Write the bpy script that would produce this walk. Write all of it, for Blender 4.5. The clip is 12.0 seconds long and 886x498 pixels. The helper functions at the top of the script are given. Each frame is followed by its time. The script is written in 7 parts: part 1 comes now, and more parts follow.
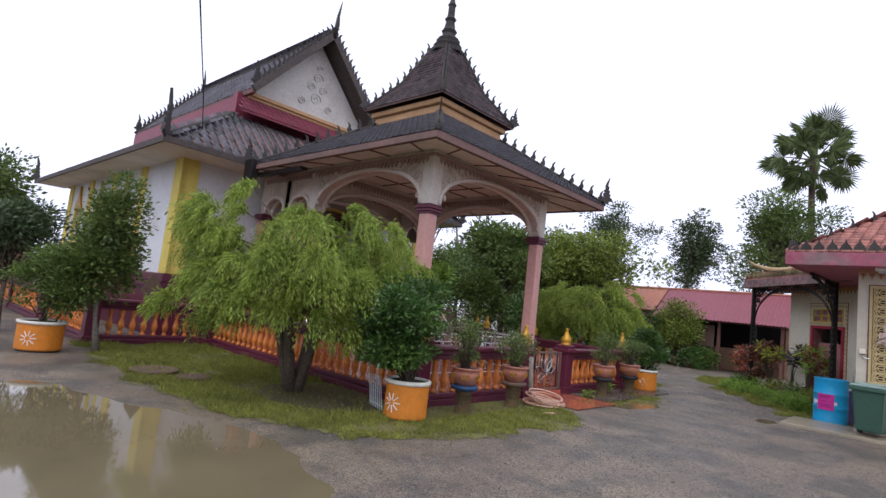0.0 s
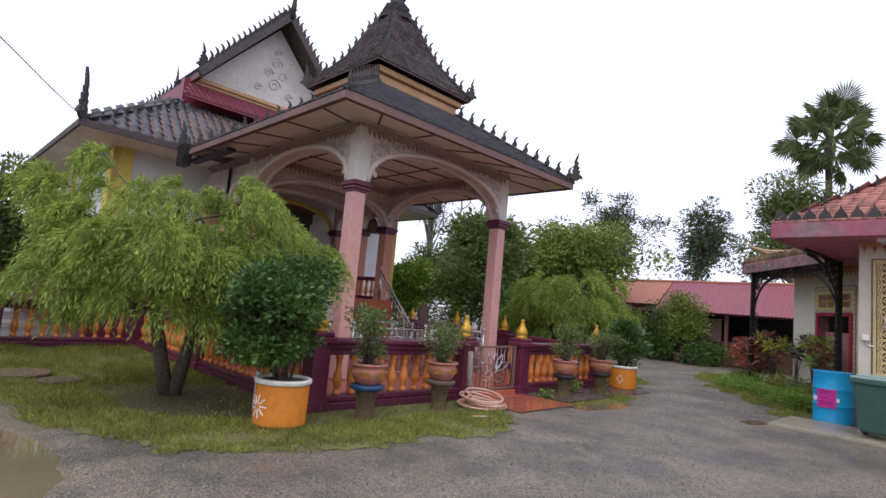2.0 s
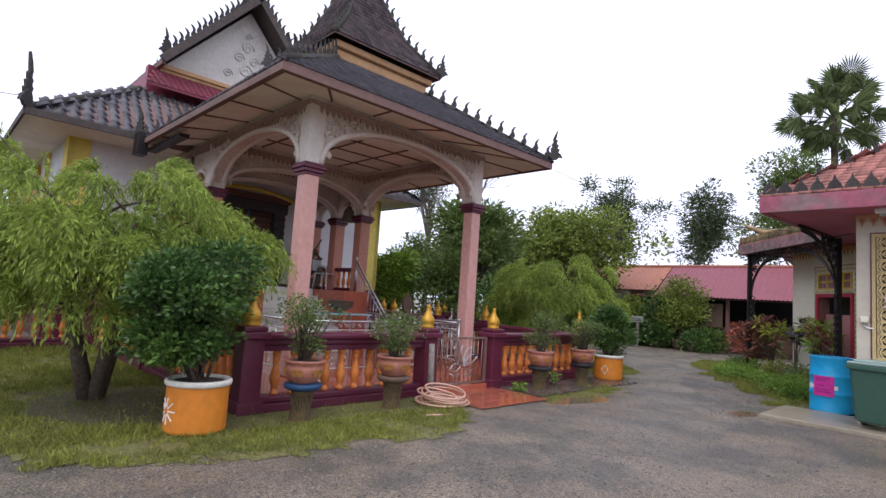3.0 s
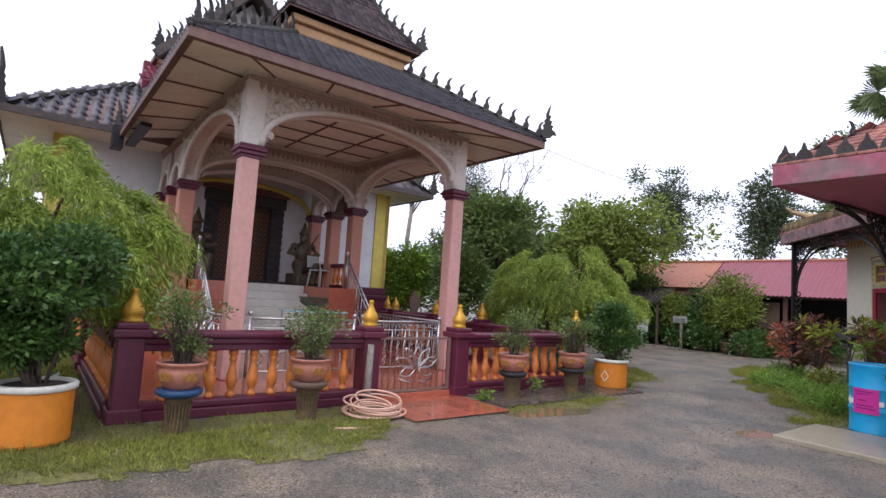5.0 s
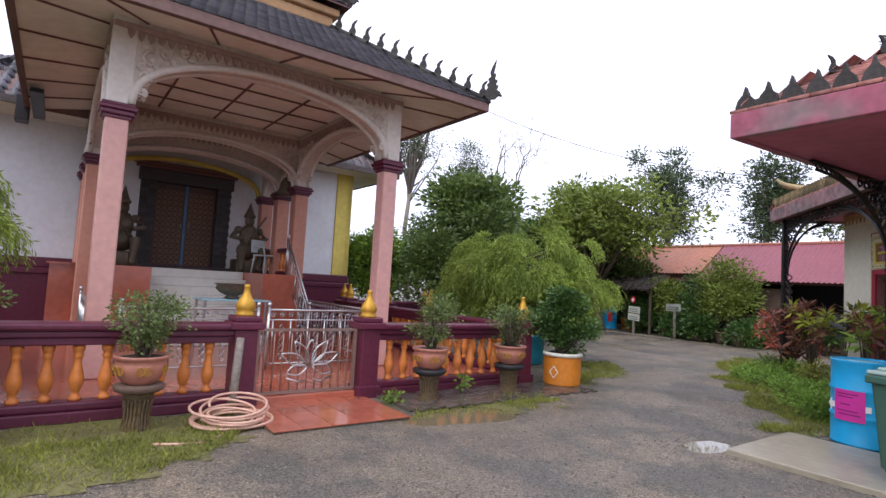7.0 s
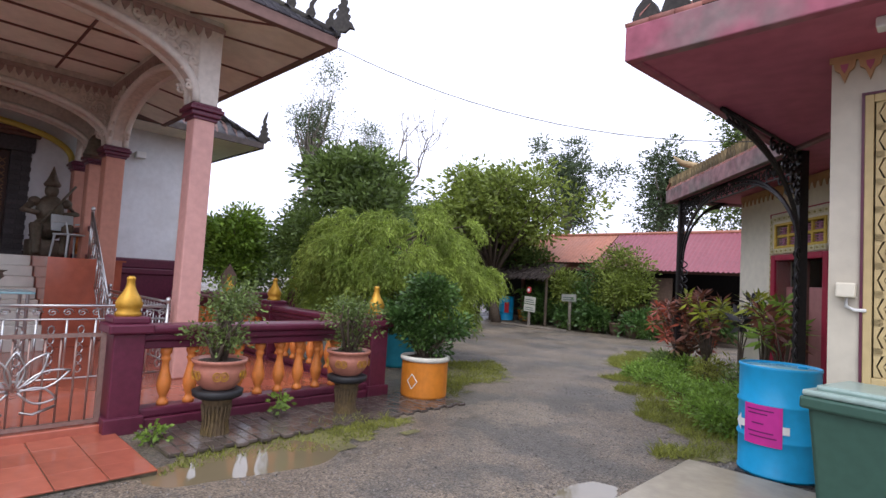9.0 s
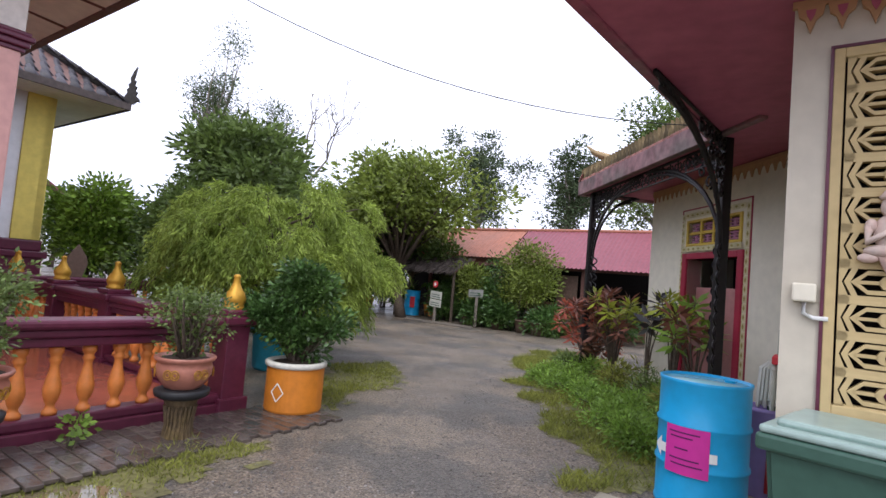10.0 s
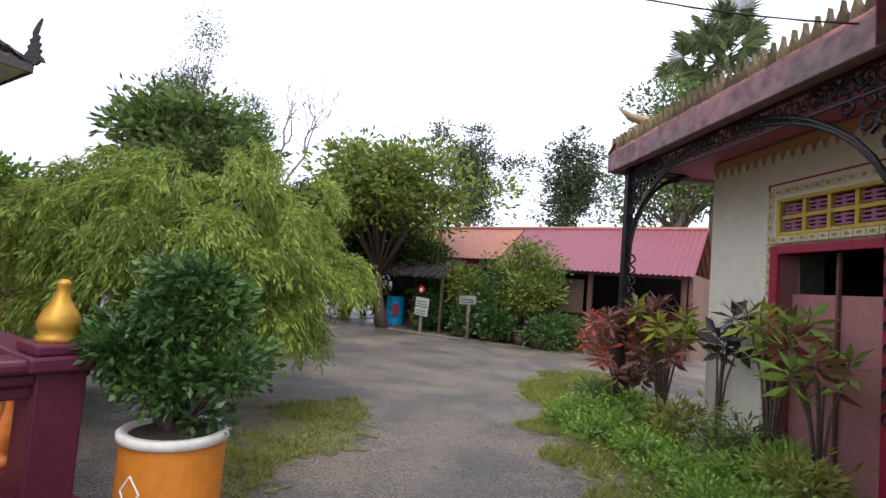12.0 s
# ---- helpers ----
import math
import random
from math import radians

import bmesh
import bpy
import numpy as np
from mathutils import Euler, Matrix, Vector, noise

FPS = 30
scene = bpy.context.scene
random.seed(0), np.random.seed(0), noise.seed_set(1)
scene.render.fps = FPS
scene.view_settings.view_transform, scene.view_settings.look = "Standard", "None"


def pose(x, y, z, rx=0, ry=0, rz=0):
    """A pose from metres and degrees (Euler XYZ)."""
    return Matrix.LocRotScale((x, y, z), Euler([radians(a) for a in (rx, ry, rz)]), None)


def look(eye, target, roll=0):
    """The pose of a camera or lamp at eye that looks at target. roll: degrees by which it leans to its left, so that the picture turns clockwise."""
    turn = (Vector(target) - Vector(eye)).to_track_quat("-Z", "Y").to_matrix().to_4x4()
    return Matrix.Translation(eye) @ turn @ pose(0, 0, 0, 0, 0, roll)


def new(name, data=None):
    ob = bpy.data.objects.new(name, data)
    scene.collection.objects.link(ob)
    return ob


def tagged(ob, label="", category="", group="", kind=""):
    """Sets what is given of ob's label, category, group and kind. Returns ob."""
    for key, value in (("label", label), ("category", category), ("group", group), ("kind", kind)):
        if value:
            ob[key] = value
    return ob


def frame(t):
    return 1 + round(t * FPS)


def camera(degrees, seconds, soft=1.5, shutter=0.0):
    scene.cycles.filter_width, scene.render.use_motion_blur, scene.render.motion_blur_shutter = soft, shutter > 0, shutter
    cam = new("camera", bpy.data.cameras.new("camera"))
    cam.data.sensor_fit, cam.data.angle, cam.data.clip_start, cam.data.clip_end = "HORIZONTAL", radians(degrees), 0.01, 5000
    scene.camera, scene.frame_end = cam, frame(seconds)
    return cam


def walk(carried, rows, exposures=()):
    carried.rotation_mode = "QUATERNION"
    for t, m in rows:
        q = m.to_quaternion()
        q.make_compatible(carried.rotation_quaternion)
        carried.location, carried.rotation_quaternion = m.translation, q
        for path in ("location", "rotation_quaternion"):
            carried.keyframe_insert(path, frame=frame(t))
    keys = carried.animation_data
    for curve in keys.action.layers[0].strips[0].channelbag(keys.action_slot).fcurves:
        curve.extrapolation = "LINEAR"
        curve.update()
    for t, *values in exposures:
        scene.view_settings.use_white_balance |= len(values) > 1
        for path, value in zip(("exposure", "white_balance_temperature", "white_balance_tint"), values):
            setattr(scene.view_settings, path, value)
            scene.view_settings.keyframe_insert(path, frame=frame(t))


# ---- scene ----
cam = camera(79.3, 12.0)
METRES, EYE, TILT, LEAN, TURN = 12.0, 1.5, 0.0, 0.0, 43.0
ROWS = [
    (0.0, 0.0, 0.0, 0.0, -0.66, 5.92, -6.35),
    (0.5, 0.0307, 0.0235, -0.0016, 0.37, 7.07, -5.35),
    (1.0, 0.0604, 0.0516, -0.0067, 1.73, 6.81, -4.75),
    (1.5, 0.0969, 0.0757, -0.0072, 1.81, 6.74, -4.66),
    (2.0, 0.1276, 0.1068, -0.0084, 1.66, 6.13, -5.1),
    (2.5, 0.1582, 0.1376, -0.0078, 1.71, 5.5, -5.01),
    (3.0, 0.1866, 0.164, -0.0075, 2.61, 5.22, -3.78),
    (5.0, 0.3084, 0.2638, -0.0068, 9.29, 4.91, -3.65),
    (5.5, 0.3358, 0.2895, -0.008, 9.89, 4.69, -3.73),
    (6.0, 0.365, 0.3141, -0.0075, 10.08, 4.27, -3.68),
    (6.5, 0.3853, 0.3466, -0.0067, 10.88, 3.8, -3.35),
    (8.5, 0.4428, 0.4981, -0.0073, 6.86, 3.55, -2.96),
    (9.0, 0.4538, 0.5397, -0.0071, 1.4, 3.33, -3.37),
    (9.5, 0.469, 0.5795, -0.0078, -5.91, 3.62, -4.28),
    (10.0, 0.4784, 0.6251, -0.0076, -8.02, 3.33, -4.92),
    (10.5, 0.4888, 0.6697, -0.0077, -9.1, 3.23, -5.0),
    (11.0, 0.4877, 0.721, -0.0071, -8.25, 3.35, -5.3),
    (11.5, 0.4955, 0.7669, -0.0085, -7.72, 3.7, -5.24),
    (12.0, 0.5047, 0.8064, -0.0062, -9.38, 3.89, -4.55),
]
walk(cam, [(t, pose(0, 0, EYE, TILT, LEAN, TURN) @ pose(METRES * x, METRES * y, METRES * z, 90 + pitch, roll, yaw)) for t, x, y, z, yaw, pitch, roll in ROWS],
     [(0.0, -0.1), (2.5, 0.05), (5.5, 0.27), (9.0, 0.36), (12.0, 0.45)])

# ---- light: overcast sky, weak broad sun ----
world = bpy.data.worlds.new("overcast")
scene.world = world
world.use_nodes = True
wn, wl = world.node_tree.nodes, world.node_tree.links
sky = wn.new("ShaderNodeTexSky")
sky.sky_type, sky.sun_disc = "NISHITA", False
sky.sun_elevation, sky.sun_rotation = radians(55), radians(150)
sky.air_density, sky.dust_density, sky.ozone_density = 1.0, 6.0, 1.0
grey = wn.new("ShaderNodeHueSaturation")
grey.inputs["Saturation"].default_value = 0.12
cloud = wn.new("ShaderNodeMix")
cloud.data_type = "RGBA"
cloud.inputs["Factor"].default_value = 0.72
cloud.inputs["B"].default_value = (10.8, 11.25, 14.2, 1)
wl.new(sky.outputs["Color"], grey.inputs["Color"])
wl.new(grey.outputs["Color"], cloud.inputs["A"])
wl.new(cloud.outputs["Result"], wn["Background"].inputs["Color"])
wn["Background"].inputs["Strength"].default_value = 0.138
sun = new("sun", bpy.data.lights.new("sun", "SUN"))
sun.data.energy, sun.data.angle, sun.data.color = 0.7, radians(25), (1.0, 0.985, 0.96)
sun.matrix_world = look((0, 0, 30), Vector((0, 0, 30)) + Vector((-math.sin(radians(150)) * 0.57, -math.cos(radians(150)) * 0.57, -0.82)))

# ---- materials ----


def mat(name, col, rough=0.7, var=0.25, stain=0.3, stain_col=None, scale=14.0, bump=0.25, metal=0.0, island=0.0, obj=0.0, spec=0.4, trans=0.0, big=0.9):
    m = bpy.data.materials.new(name)
    m.use_nodes = True
    n, l = m.node_tree.nodes, m.node_tree.links
    p = n["Principled BSDF"]
    tc = n.new("ShaderNodeTexCoord")
    src = tc.outputs["Object"]
    fine, large = n.new("ShaderNodeTexNoise"), n.new("ShaderNodeTexNoise")
    fine.inputs["Scale"].default_value, fine.inputs["Detail"].default_value = scale, 6
    large.inputs["Scale"].default_value, large.inputs["Detail"].default_value = big, 4
    l.new(src, fine.inputs["Vector"]), l.new(src, large.inputs["Vector"])
    ramp = n.new("ShaderNodeMapRange")
    ramp.inputs["From Min"].default_value, ramp.inputs["From Max"].default_value = 0.3, 0.7
    ramp.inputs["To Min"].default_value, ramp.inputs["To Max"].default_value = 1 - var, 1 + var
    l.new(fine.outputs["Fac"], ramp.inputs["Value"])
    value = ramp.outputs["Result"]
    for amount, node_type, socket in ((island, "ShaderNodeNewGeometry", "Random Per Island"), (obj, "ShaderNodeObjectInfo", "Random")):
        if amount:
            g, r, mul = n.new(node_type), n.new("ShaderNodeMapRange"), n.new("ShaderNodeMath")
            r.inputs["To Min"].default_value, r.inputs["To Max"].default_value = 1 - amount, 1 + amount
            mul.operation = "MULTIPLY"
            l.new(g.outputs[socket], r.inputs["Value"])
            l.new(value, mul.inputs[0]), l.new(r.outputs["Result"], mul.inputs[1])
            value = mul.outputs[0]
    tint = n.new("ShaderNodeMix")
    tint.data_type = "RGBA"
    tint.inputs["A"].default_value = (*col, 1)
    tint.inputs["B"].default_value = (*(stain_col or [c * 0.45 for c in col]), 1)
    sm = n.new("ShaderNodeMapRange")
    sm.inputs["From Min"].default_value, sm.inputs["From Max"].default_value = 0.45, 0.72
    sm.inputs["To Max"].default_value = stain
    l.new(large.outputs["Fac"], sm.inputs["Value"]), l.new(sm.outputs["Result"], tint.inputs["Factor"])
    vm = n.new("ShaderNodeVectorMath")
    vm.operation = "SCALE"
    l.new(tint.outputs["Result"], vm.inputs[0]), l.new(value, vm.inputs["Scale"])
    l.new(vm.outputs["Vector"], p.inputs["Base Color"])
    p.inputs["Roughness"].default_value, p.inputs["Metallic"].default_value = rough, metal
    p.inputs["Specular IOR Level"].default_value = spec
    if bump:
        b = n.new("ShaderNodeBump")
        b.inputs["Strength"].default_value, b.inputs["Distance"].default_value = bump, 0.01
        l.new(fine.outputs["Fac"], b.inputs["Height"]), l.new(b.outputs["Normal"], p.inputs["Normal"])
    if trans:
        t, mx = n.new("ShaderNodeBsdfTranslucent"), n.new("ShaderNodeMixShader")
        l.new(vm.outputs["Vector"], t.inputs["Color"])
        mx.inputs["Fac"].default_value = trans
        l.new(p.outputs["BSDF"], mx.inputs[1]), l.new(t.outputs["BSDF"], mx.inputs[2])
        l.new(mx.outputs["Shader"], n["Material Output"].inputs["Surface"])
    return m


M_WHITE = mat("white_wall", (0.72, 0.73, 0.75), 0.8, 0.05, 0.35, (0.42, 0.40, 0.36), 9, 0.15)
M_CREAM = mat("cream_wall", (0.74, 0.69, 0.56), 0.8, 0.06, 0.3, (0.45, 0.42, 0.33), 9, 0.15)
# cream wall darkened in its colour for the shade of the wing's eave
M_CREAMSHADE = mat("eave_shaded_cream_wall", (0.58, 0.53, 0.43), 0.85, 0.07, 0.4, (0.38, 0.34, 0.27), 9, 0.15)
M_YELLOW = mat("yellow_paint", (0.70, 0.56, 0.13), 0.7, 0.08, 0.3, None, 9, 0.15)
M_PINK = mat("pink_pillar_paint", (0.62, 0.34, 0.30), 0.6, 0.08, 0.35, (0.5, 0.27, 0.2), 12, 0.15)
M_TERRA = mat("terracotta_pillar_paint", (0.54, 0.25, 0.18), 0.6, 0.08, 0.3, None, 12, 0.15)
M_MAROON = mat("maroon_gloss_paint", (0.11, 0.018, 0.04), 0.35, 0.15, 0.4, (0.05, 0.02, 0.03), 20, 0.12)
M_ORANGE = mat("orange_baluster_paint", (0.62, 0.20, 0.045), 0.45, 0.15, 0.55, (0.32, 0.10, 0.04), 16, 0.15, obj=0.15)
M_STONE = mat("weathered_stucco", (0.60, 0.52, 0.45), 0.85, 0.15, 0.6, (0.38, 0.27, 0.23), 16, 0.35, big=1.6)
M_GABLE = mat("weathered_white_gable", (0.60, 0.57, 0.53), 0.85, 0.1, 0.5, (0.38, 0.34, 0.3), 12, 0.25, big=1.2)
M_RIM = mat("arch_rim_white", (0.66, 0.60, 0.54), 0.8, 0.08, 0.4, (0.4, 0.34, 0.3), 16, 0.2)
M_FRIEZE = mat("faded_brown_frieze", (0.36, 0.25, 0.22), 0.85, 0.15, 0.6, (0.24, 0.16, 0.14), 14, 0.3)
M_SOFFIT = mat("cream_soffit", (0.80, 0.75, 0.66), 0.8, 0.06, 0.35, (0.36, 0.27, 0.2), 8, 0.1)
M_BROWN = mat("brown_trim", (0.16, 0.075, 0.06), 0.7, 0.15, 0.4, None, 16, 0.2)
M_FASCIA = mat("weathered_fascia", (0.18, 0.105, 0.09), 0.8, 0.15, 0.6, (0.09, 0.07, 0.06), 10, 0.3)
M_BARGE = mat("dark_mossy_bargeboard", (0.085, 0.068, 0.062), 0.85, 0.25, 0.6, (0.05, 0.045, 0.04), 12, 0.35)
M_TRAY = mat("dark_blue_tray", (0.02, 0.06, 0.14), 0.45, 0.15)
M_TILE = mat("dark_roof_tile", (0.058, 0.052, 0.062), 0.42, 0.3, 0.5, (0.03, 0.028, 0.03), 22, 0.4, island=0.5, obj=0.5)
M_TILE_RED = mat("reddish_roof_tile", (0.088, 0.06, 0.064), 0.6, 0.3, 0.7, (0.05, 0.035, 0.035), 22, 0.4, island=0.55)
M_CREST = mat("mossy_crest_concrete", (0.05, 0.045, 0.043), 0.9, 0.3, 0.5, (0.08, 0.08, 0.04), 25, 0.5, obj=0.2)
M_OCHRE = mat("ochre_cornice", (0.50, 0.30, 0.15), 0.75, 0.1, 0.5, (0.3, 0.16, 0.09), 12, 0.2)
M_REDROOF = mat("red_metal_roof", (0.22, 0.035, 0.06), 0.5, 0.15, 0.5, (0.12, 0.03, 0.045), 10, 0.15)
M_GOLD = mat("gold_paint", (0.52, 0.28, 0.035), 0.45, 0.15, 0.4, (0.4, 0.2, 0.03), 20, 0.15, metal=0.45)
M_REDTILE = mat("wet_red_floor_tile", (0.36, 0.10, 0.06), 0.13, 0.12, 0.5, (0.2, 0.07, 0.045), 8, 0.05, obj=0.12, spec=0.6)
M_MARBLE = mat("white_step_tile", (0.66, 0.64, 0.58), 0.3, 0.06, 0.3, None, 8, 0.05)
M_STEEL = mat("stainless_steel", (0.5, 0.5, 0.5), 0.3, 0.05, 0.2, None, 30, 0.03, metal=1.0)
M_RUST = mat("brown_gate_steel", (0.30, 0.20, 0.17), 0.4, 0.15, 0.4, (0.15, 0.08, 0.05), 30, 0.1, metal=0.5)
M_DOOR = mat("dark_carved_wood", (0.06, 0.026, 0.018), 0.5, 0.3, 0.4, None, 30, 0.5)
M_DOORGOLD = mat("dull_gilt_lattice", (0.22, 0.11, 0.05), 0.5, 0.2, 0.3, None, 30, 0.3, metal=0.2)
M_SLATE = mat("dark_slate_brick", (0.05, 0.043, 0.045), 0.7, 0.3, 0.3, None, 20, 0.4, obj=0.3)
M_BLUEWOOD = mat("blue_door_strip", (0.06, 0.13, 0.24), 0.5, 0.1)
M_BRONZE = mat("dark_bronze_statue", (0.13, 0.10, 0.07), 0.5, 0.3, 0.5, (0.05, 0.07, 0.05), 18, 0.3, metal=0.3)
M_PLASTIC = mat("grey_white_plastic", (0.5, 0.55, 0.56), 0.4, 0.04)
M_TUB = mat("orange_tub_paint", (0.62, 0.205, 0.02), 0.55, 0.1, 0.35, (0.42, 0.15, 0.03), 14, 0.15)
M_TUBRIM = mat("chalky_white_rim", (0.68, 0.66, 0.58), 0.8, 0.1, 0.5, (0.35, 0.33, 0.26), 20, 0.3)
M_POT = mat("pink_glazed_pot", (0.42, 0.17, 0.12), 0.35, 0.12, 0.5, (0.22, 0.09, 0.07), 18, 0.2)
M_SOIL = mat("dark_soil", (0.05, 0.035, 0.025), 0.95, 0.4, 0.3, None, 40, 0.8)
M_STUMP = mat("carved_trunk_stand", (0.11, 0.075, 0.04), 0.75, 0.4, 0.5, (0.19, 0.13, 0.03), 30, 0.7, big=6)
M_BLACK = mat("black_rubber", (0.02, 0.02, 0.022), 0.55, 0.2)
M_BARK = mat("bark", (0.10, 0.075, 0.055), 0.9, 0.35, 0.4, None, 24, 0.8)
M_PALEBARK = mat("pale_bark", (0.22, 0.19, 0.16), 0.9, 0.3, 0.4, None, 24, 0.6)
M_HOSE = mat("pink_garden_hose", (0.66, 0.40, 0.30), 0.4, 0.06, 0.2)
M_DRUM = mat("sky_blue_drum_paint", (0.012, 0.36, 0.68), 0.35, 0.05, 0.3, (0.02, 0.26, 0.5), 16, 0.06)
M_DRUMTOP = mat("wet_pale_drum_lid", (0.30, 0.55, 0.60), 0.15, 0.1, 0.4, (0.2, 0.4, 0.45), 10, 0.05)
M_MAGENTA = mat("magenta_card", (0.58, 0.03, 0.30), 0.6, 0.05)
M_INK = mat("dark_ink", (0.12, 0.01, 0.10), 0.7, 0.05)
M_PAINTWHITE = mat("white_paint", (0.78, 0.78, 0.76), 0.6, 0.05, 0.2)
M_BIN = mat("green_plastic_bin", (0.042, 0.098, 0.072), 0.45, 0.08, 0.3, None, 18, 0.08)
M_BINLID = mat("pale_green_bin_lid", (0.30, 0.40, 0.36), 0.3, 0.1, 0.5, (0.15, 0.22, 0.19), 14, 0.08)
M_SOFFITRED = mat("maroon_soffit", (0.42, 0.11, 0.17), 0.6, 0.12, 0.5, (0.30, 0.065, 0.11), 7, 0.1)
M_FASCIARED = mat("faded_magenta_fascia", (0.32, 0.09, 0.13), 0.7, 0.2, 0.95, (0.20, 0.17, 0.16), 9, 0.25, big=2.2)
M_FASCIAGREY = mat("lichen_grey_fascia", (0.25, 0.135, 0.14), 0.8, 0.4, 1.0, (0.15, 0.14, 0.125), 9, 0.4, big=1.8)
M_HORN = mat("tan_concrete_horn", (0.42, 0.31, 0.17), 0.85, 0.2, 0.5, (0.2, 0.16, 0.09), 16, 0.3)
M_CRESTMOSS = mat("lichen_crest", (0.15, 0.11, 0.05), 0.9, 0.4, 0.9, (0.06, 0.045, 0.04), 20, 0.4, obj=0.4, big=5)
M_PINKTILE = mat("pink_clay_roof_tile", (0.36, 0.15, 0.12), 0.6, 0.2, 0.5, (0.2, 0.1, 0.09), 20, 0.3, island=0.3)
M_IRON = mat("black_wrought_iron", (0.016, 0.013, 0.014), 0.45, 0.2, 0.3, (0.05, 0.025, 0.02), 25, 0.2, metal=0.3)
M_GRILLE = mat("cream_yellow_grille", (0.52, 0.40, 0.20), 0.75, 0.08, 0.4, (0.4, 0.29, 0.13), 14, 0.2)
# near-black colour stands in for the shade inside rooms and behind openings
M_DARK = mat("unlit_interior_shade", (0.02, 0.016, 0.016), 0.9, 0.2)
M_DOORPINK = mat("dusty_pink_door", (0.42, 0.19, 0.18), 0.55, 0.08, 0.3, None, 12, 0.08)
M_DOORFRAME = mat("red_door_frame", (0.34, 0.02, 0.05), 0.45, 0.1)
M_DECOTILE = mat("pale_yellow_deco_tile", (0.62, 0.56, 0.34), 0.3, 0.1, 0.3, None, 12, 0.05, obj=0.1)
M_OLIVE = mat("olive_tile_motif", (0.32, 0.27, 0.07), 0.4, 0.1)
M_LATTICE = mat("yellow_vent_lattice", (0.62, 0.43, 0.07), 0.6, 0.1)
M_MAUVE = mat("mauve_vent_block", (0.35, 0.14, 0.22), 0.6, 0.1)
M_RELIEF = mat("painted_relief_figure", (0.55, 0.44, 0.38), 0.6, 0.15, 0.5, (0.4, 0.14, 0.1), 14, 0.15, big=4)
M_ORROOF = mat("faded_orange_corrugated", (0.38, 0.15, 0.095), 0.6, 0.15, 0.55, (0.26, 0.13, 0.1), 8, 0.15)
M_PURROOF = mat("plum_corrugated_metal", (0.24, 0.07, 0.088), 0.5, 0.12, 0.4, (0.2, 0.06, 0.08), 8, 0.1)
M_SHED = mat("brown_shed_board", (0.22, 0.12, 0.08), 0.8, 0.25, 0.4, None, 14, 0.3, obj=0.2)
M_THATCH = mat("grey_thatch", (0.09, 0.07, 0.06), 0.95, 0.5, 0.4, None, 30, 0.9, island=0.4)
M_CABLE = mat("black_cable", (0.02, 0.02, 0.02), 0.6, 0.1)
M_PAVER = mat("mossy_grey_paver", (0.095, 0.075, 0.066), 0.22, 0.25, 0.5, (0.06, 0.07, 0.035), 18, 0.4, obj=0.3)
M_SLAB = mat("wet_concrete_slab", (0.30, 0.26, 0.19), 0.3, 0.15, 0.5, (0.18, 0.15, 0.1), 10, 0.2)
M_SIGN = mat("weathered_sign_board", (0.55, 0.55, 0.48), 0.7, 0.1, 0.4)
M_SIGNRED = mat("red_sign", (0.55, 0.03, 0.04), 0.6, 0.05)
M_SIGNGREY = mat("grey_sign_board", (0.30, 0.30, 0.27), 0.7, 0.1, 0.4)
M_BLUETUB = mat("teal_plastic_tub", (0.03, 0.30, 0.42), 0.45, 0.08)
M_CLAY = mat("clay_pot", (0.13, 0.08, 0.058), 0.75, 0.2, 0.5, (0.09, 0.08, 0.05), 18, 0.3)


def leaf_mat(name, col, col2, trans=0.3, rough=0.45):
    return mat(name, col, rough, 0.2, 0.8, col2, 5.0, 0, island=0.45, trans=trans, big=1.3, spec=0.35)


L_WILLOW = leaf_mat("willow_leaf", (0.29, 0.37, 0.07), (0.15, 0.22, 0.04), 0.45, 0.6)
L_DARK = leaf_mat("glossy_dark_leaf", (0.065, 0.13, 0.034), (0.13, 0.22, 0.045), 0.25, 0.28)
L_MID = leaf_mat("mid_green_leaf", (0.125, 0.18, 0.045), (0.075, 0.115, 0.033), 0.34)
L_BRIGHT = leaf_mat("bright_green_leaf", (0.22, 0.34, 0.05), (0.13, 0.22, 0.036), 0.4)
L_GREY = leaf_mat("grey_green_leaf", (0.085, 0.12, 0.055), (0.055, 0.085, 0.04), 0.25)
L_POTTED = leaf_mat("olive_small_leaf", (0.15, 0.21, 0.06), (0.085, 0.12, 0.04), 0.3)
L_RED = leaf_mat("croton_red_leaf", (0.42, 0.10, 0.06), (0.07, 0.06, 0.02), 0.25)
L_PALM = leaf_mat("palm_leaf", (0.19, 0.24, 0.10), (0.12, 0.16, 0.07), 0.4, 0.85)
L_GRASS = leaf_mat("grass_blade", (0.25, 0.265, 0.055), (0.15, 0.165, 0.038), 0.35, 0.7)
L_WEED = leaf_mat("weed_leaf", (0.22, 0.35, 0.06), (0.12, 0.21, 0.04), 0.4)
L_SPREAD = leaf_mat("spreading_tree_leaf", (0.21, 0.265, 0.05), (0.11, 0.15, 0.035), 0.38)
L_CROTON = leaf_mat("croton_brown_leaf", (0.20, 0.075, 0.05), (0.09, 0.08, 0.03), 0.25)
L_CROTONYELLOW = leaf_mat("croton_yellow_green_leaf", (0.36, 0.40, 0.05), (0.17, 0.22, 0.035), 0.4)
L_BLACKISH = leaf_mat("dark_purple_leaf", (0.035, 0.03, 0.035), (0.05, 0.075, 0.03), 0.12, 0.3)


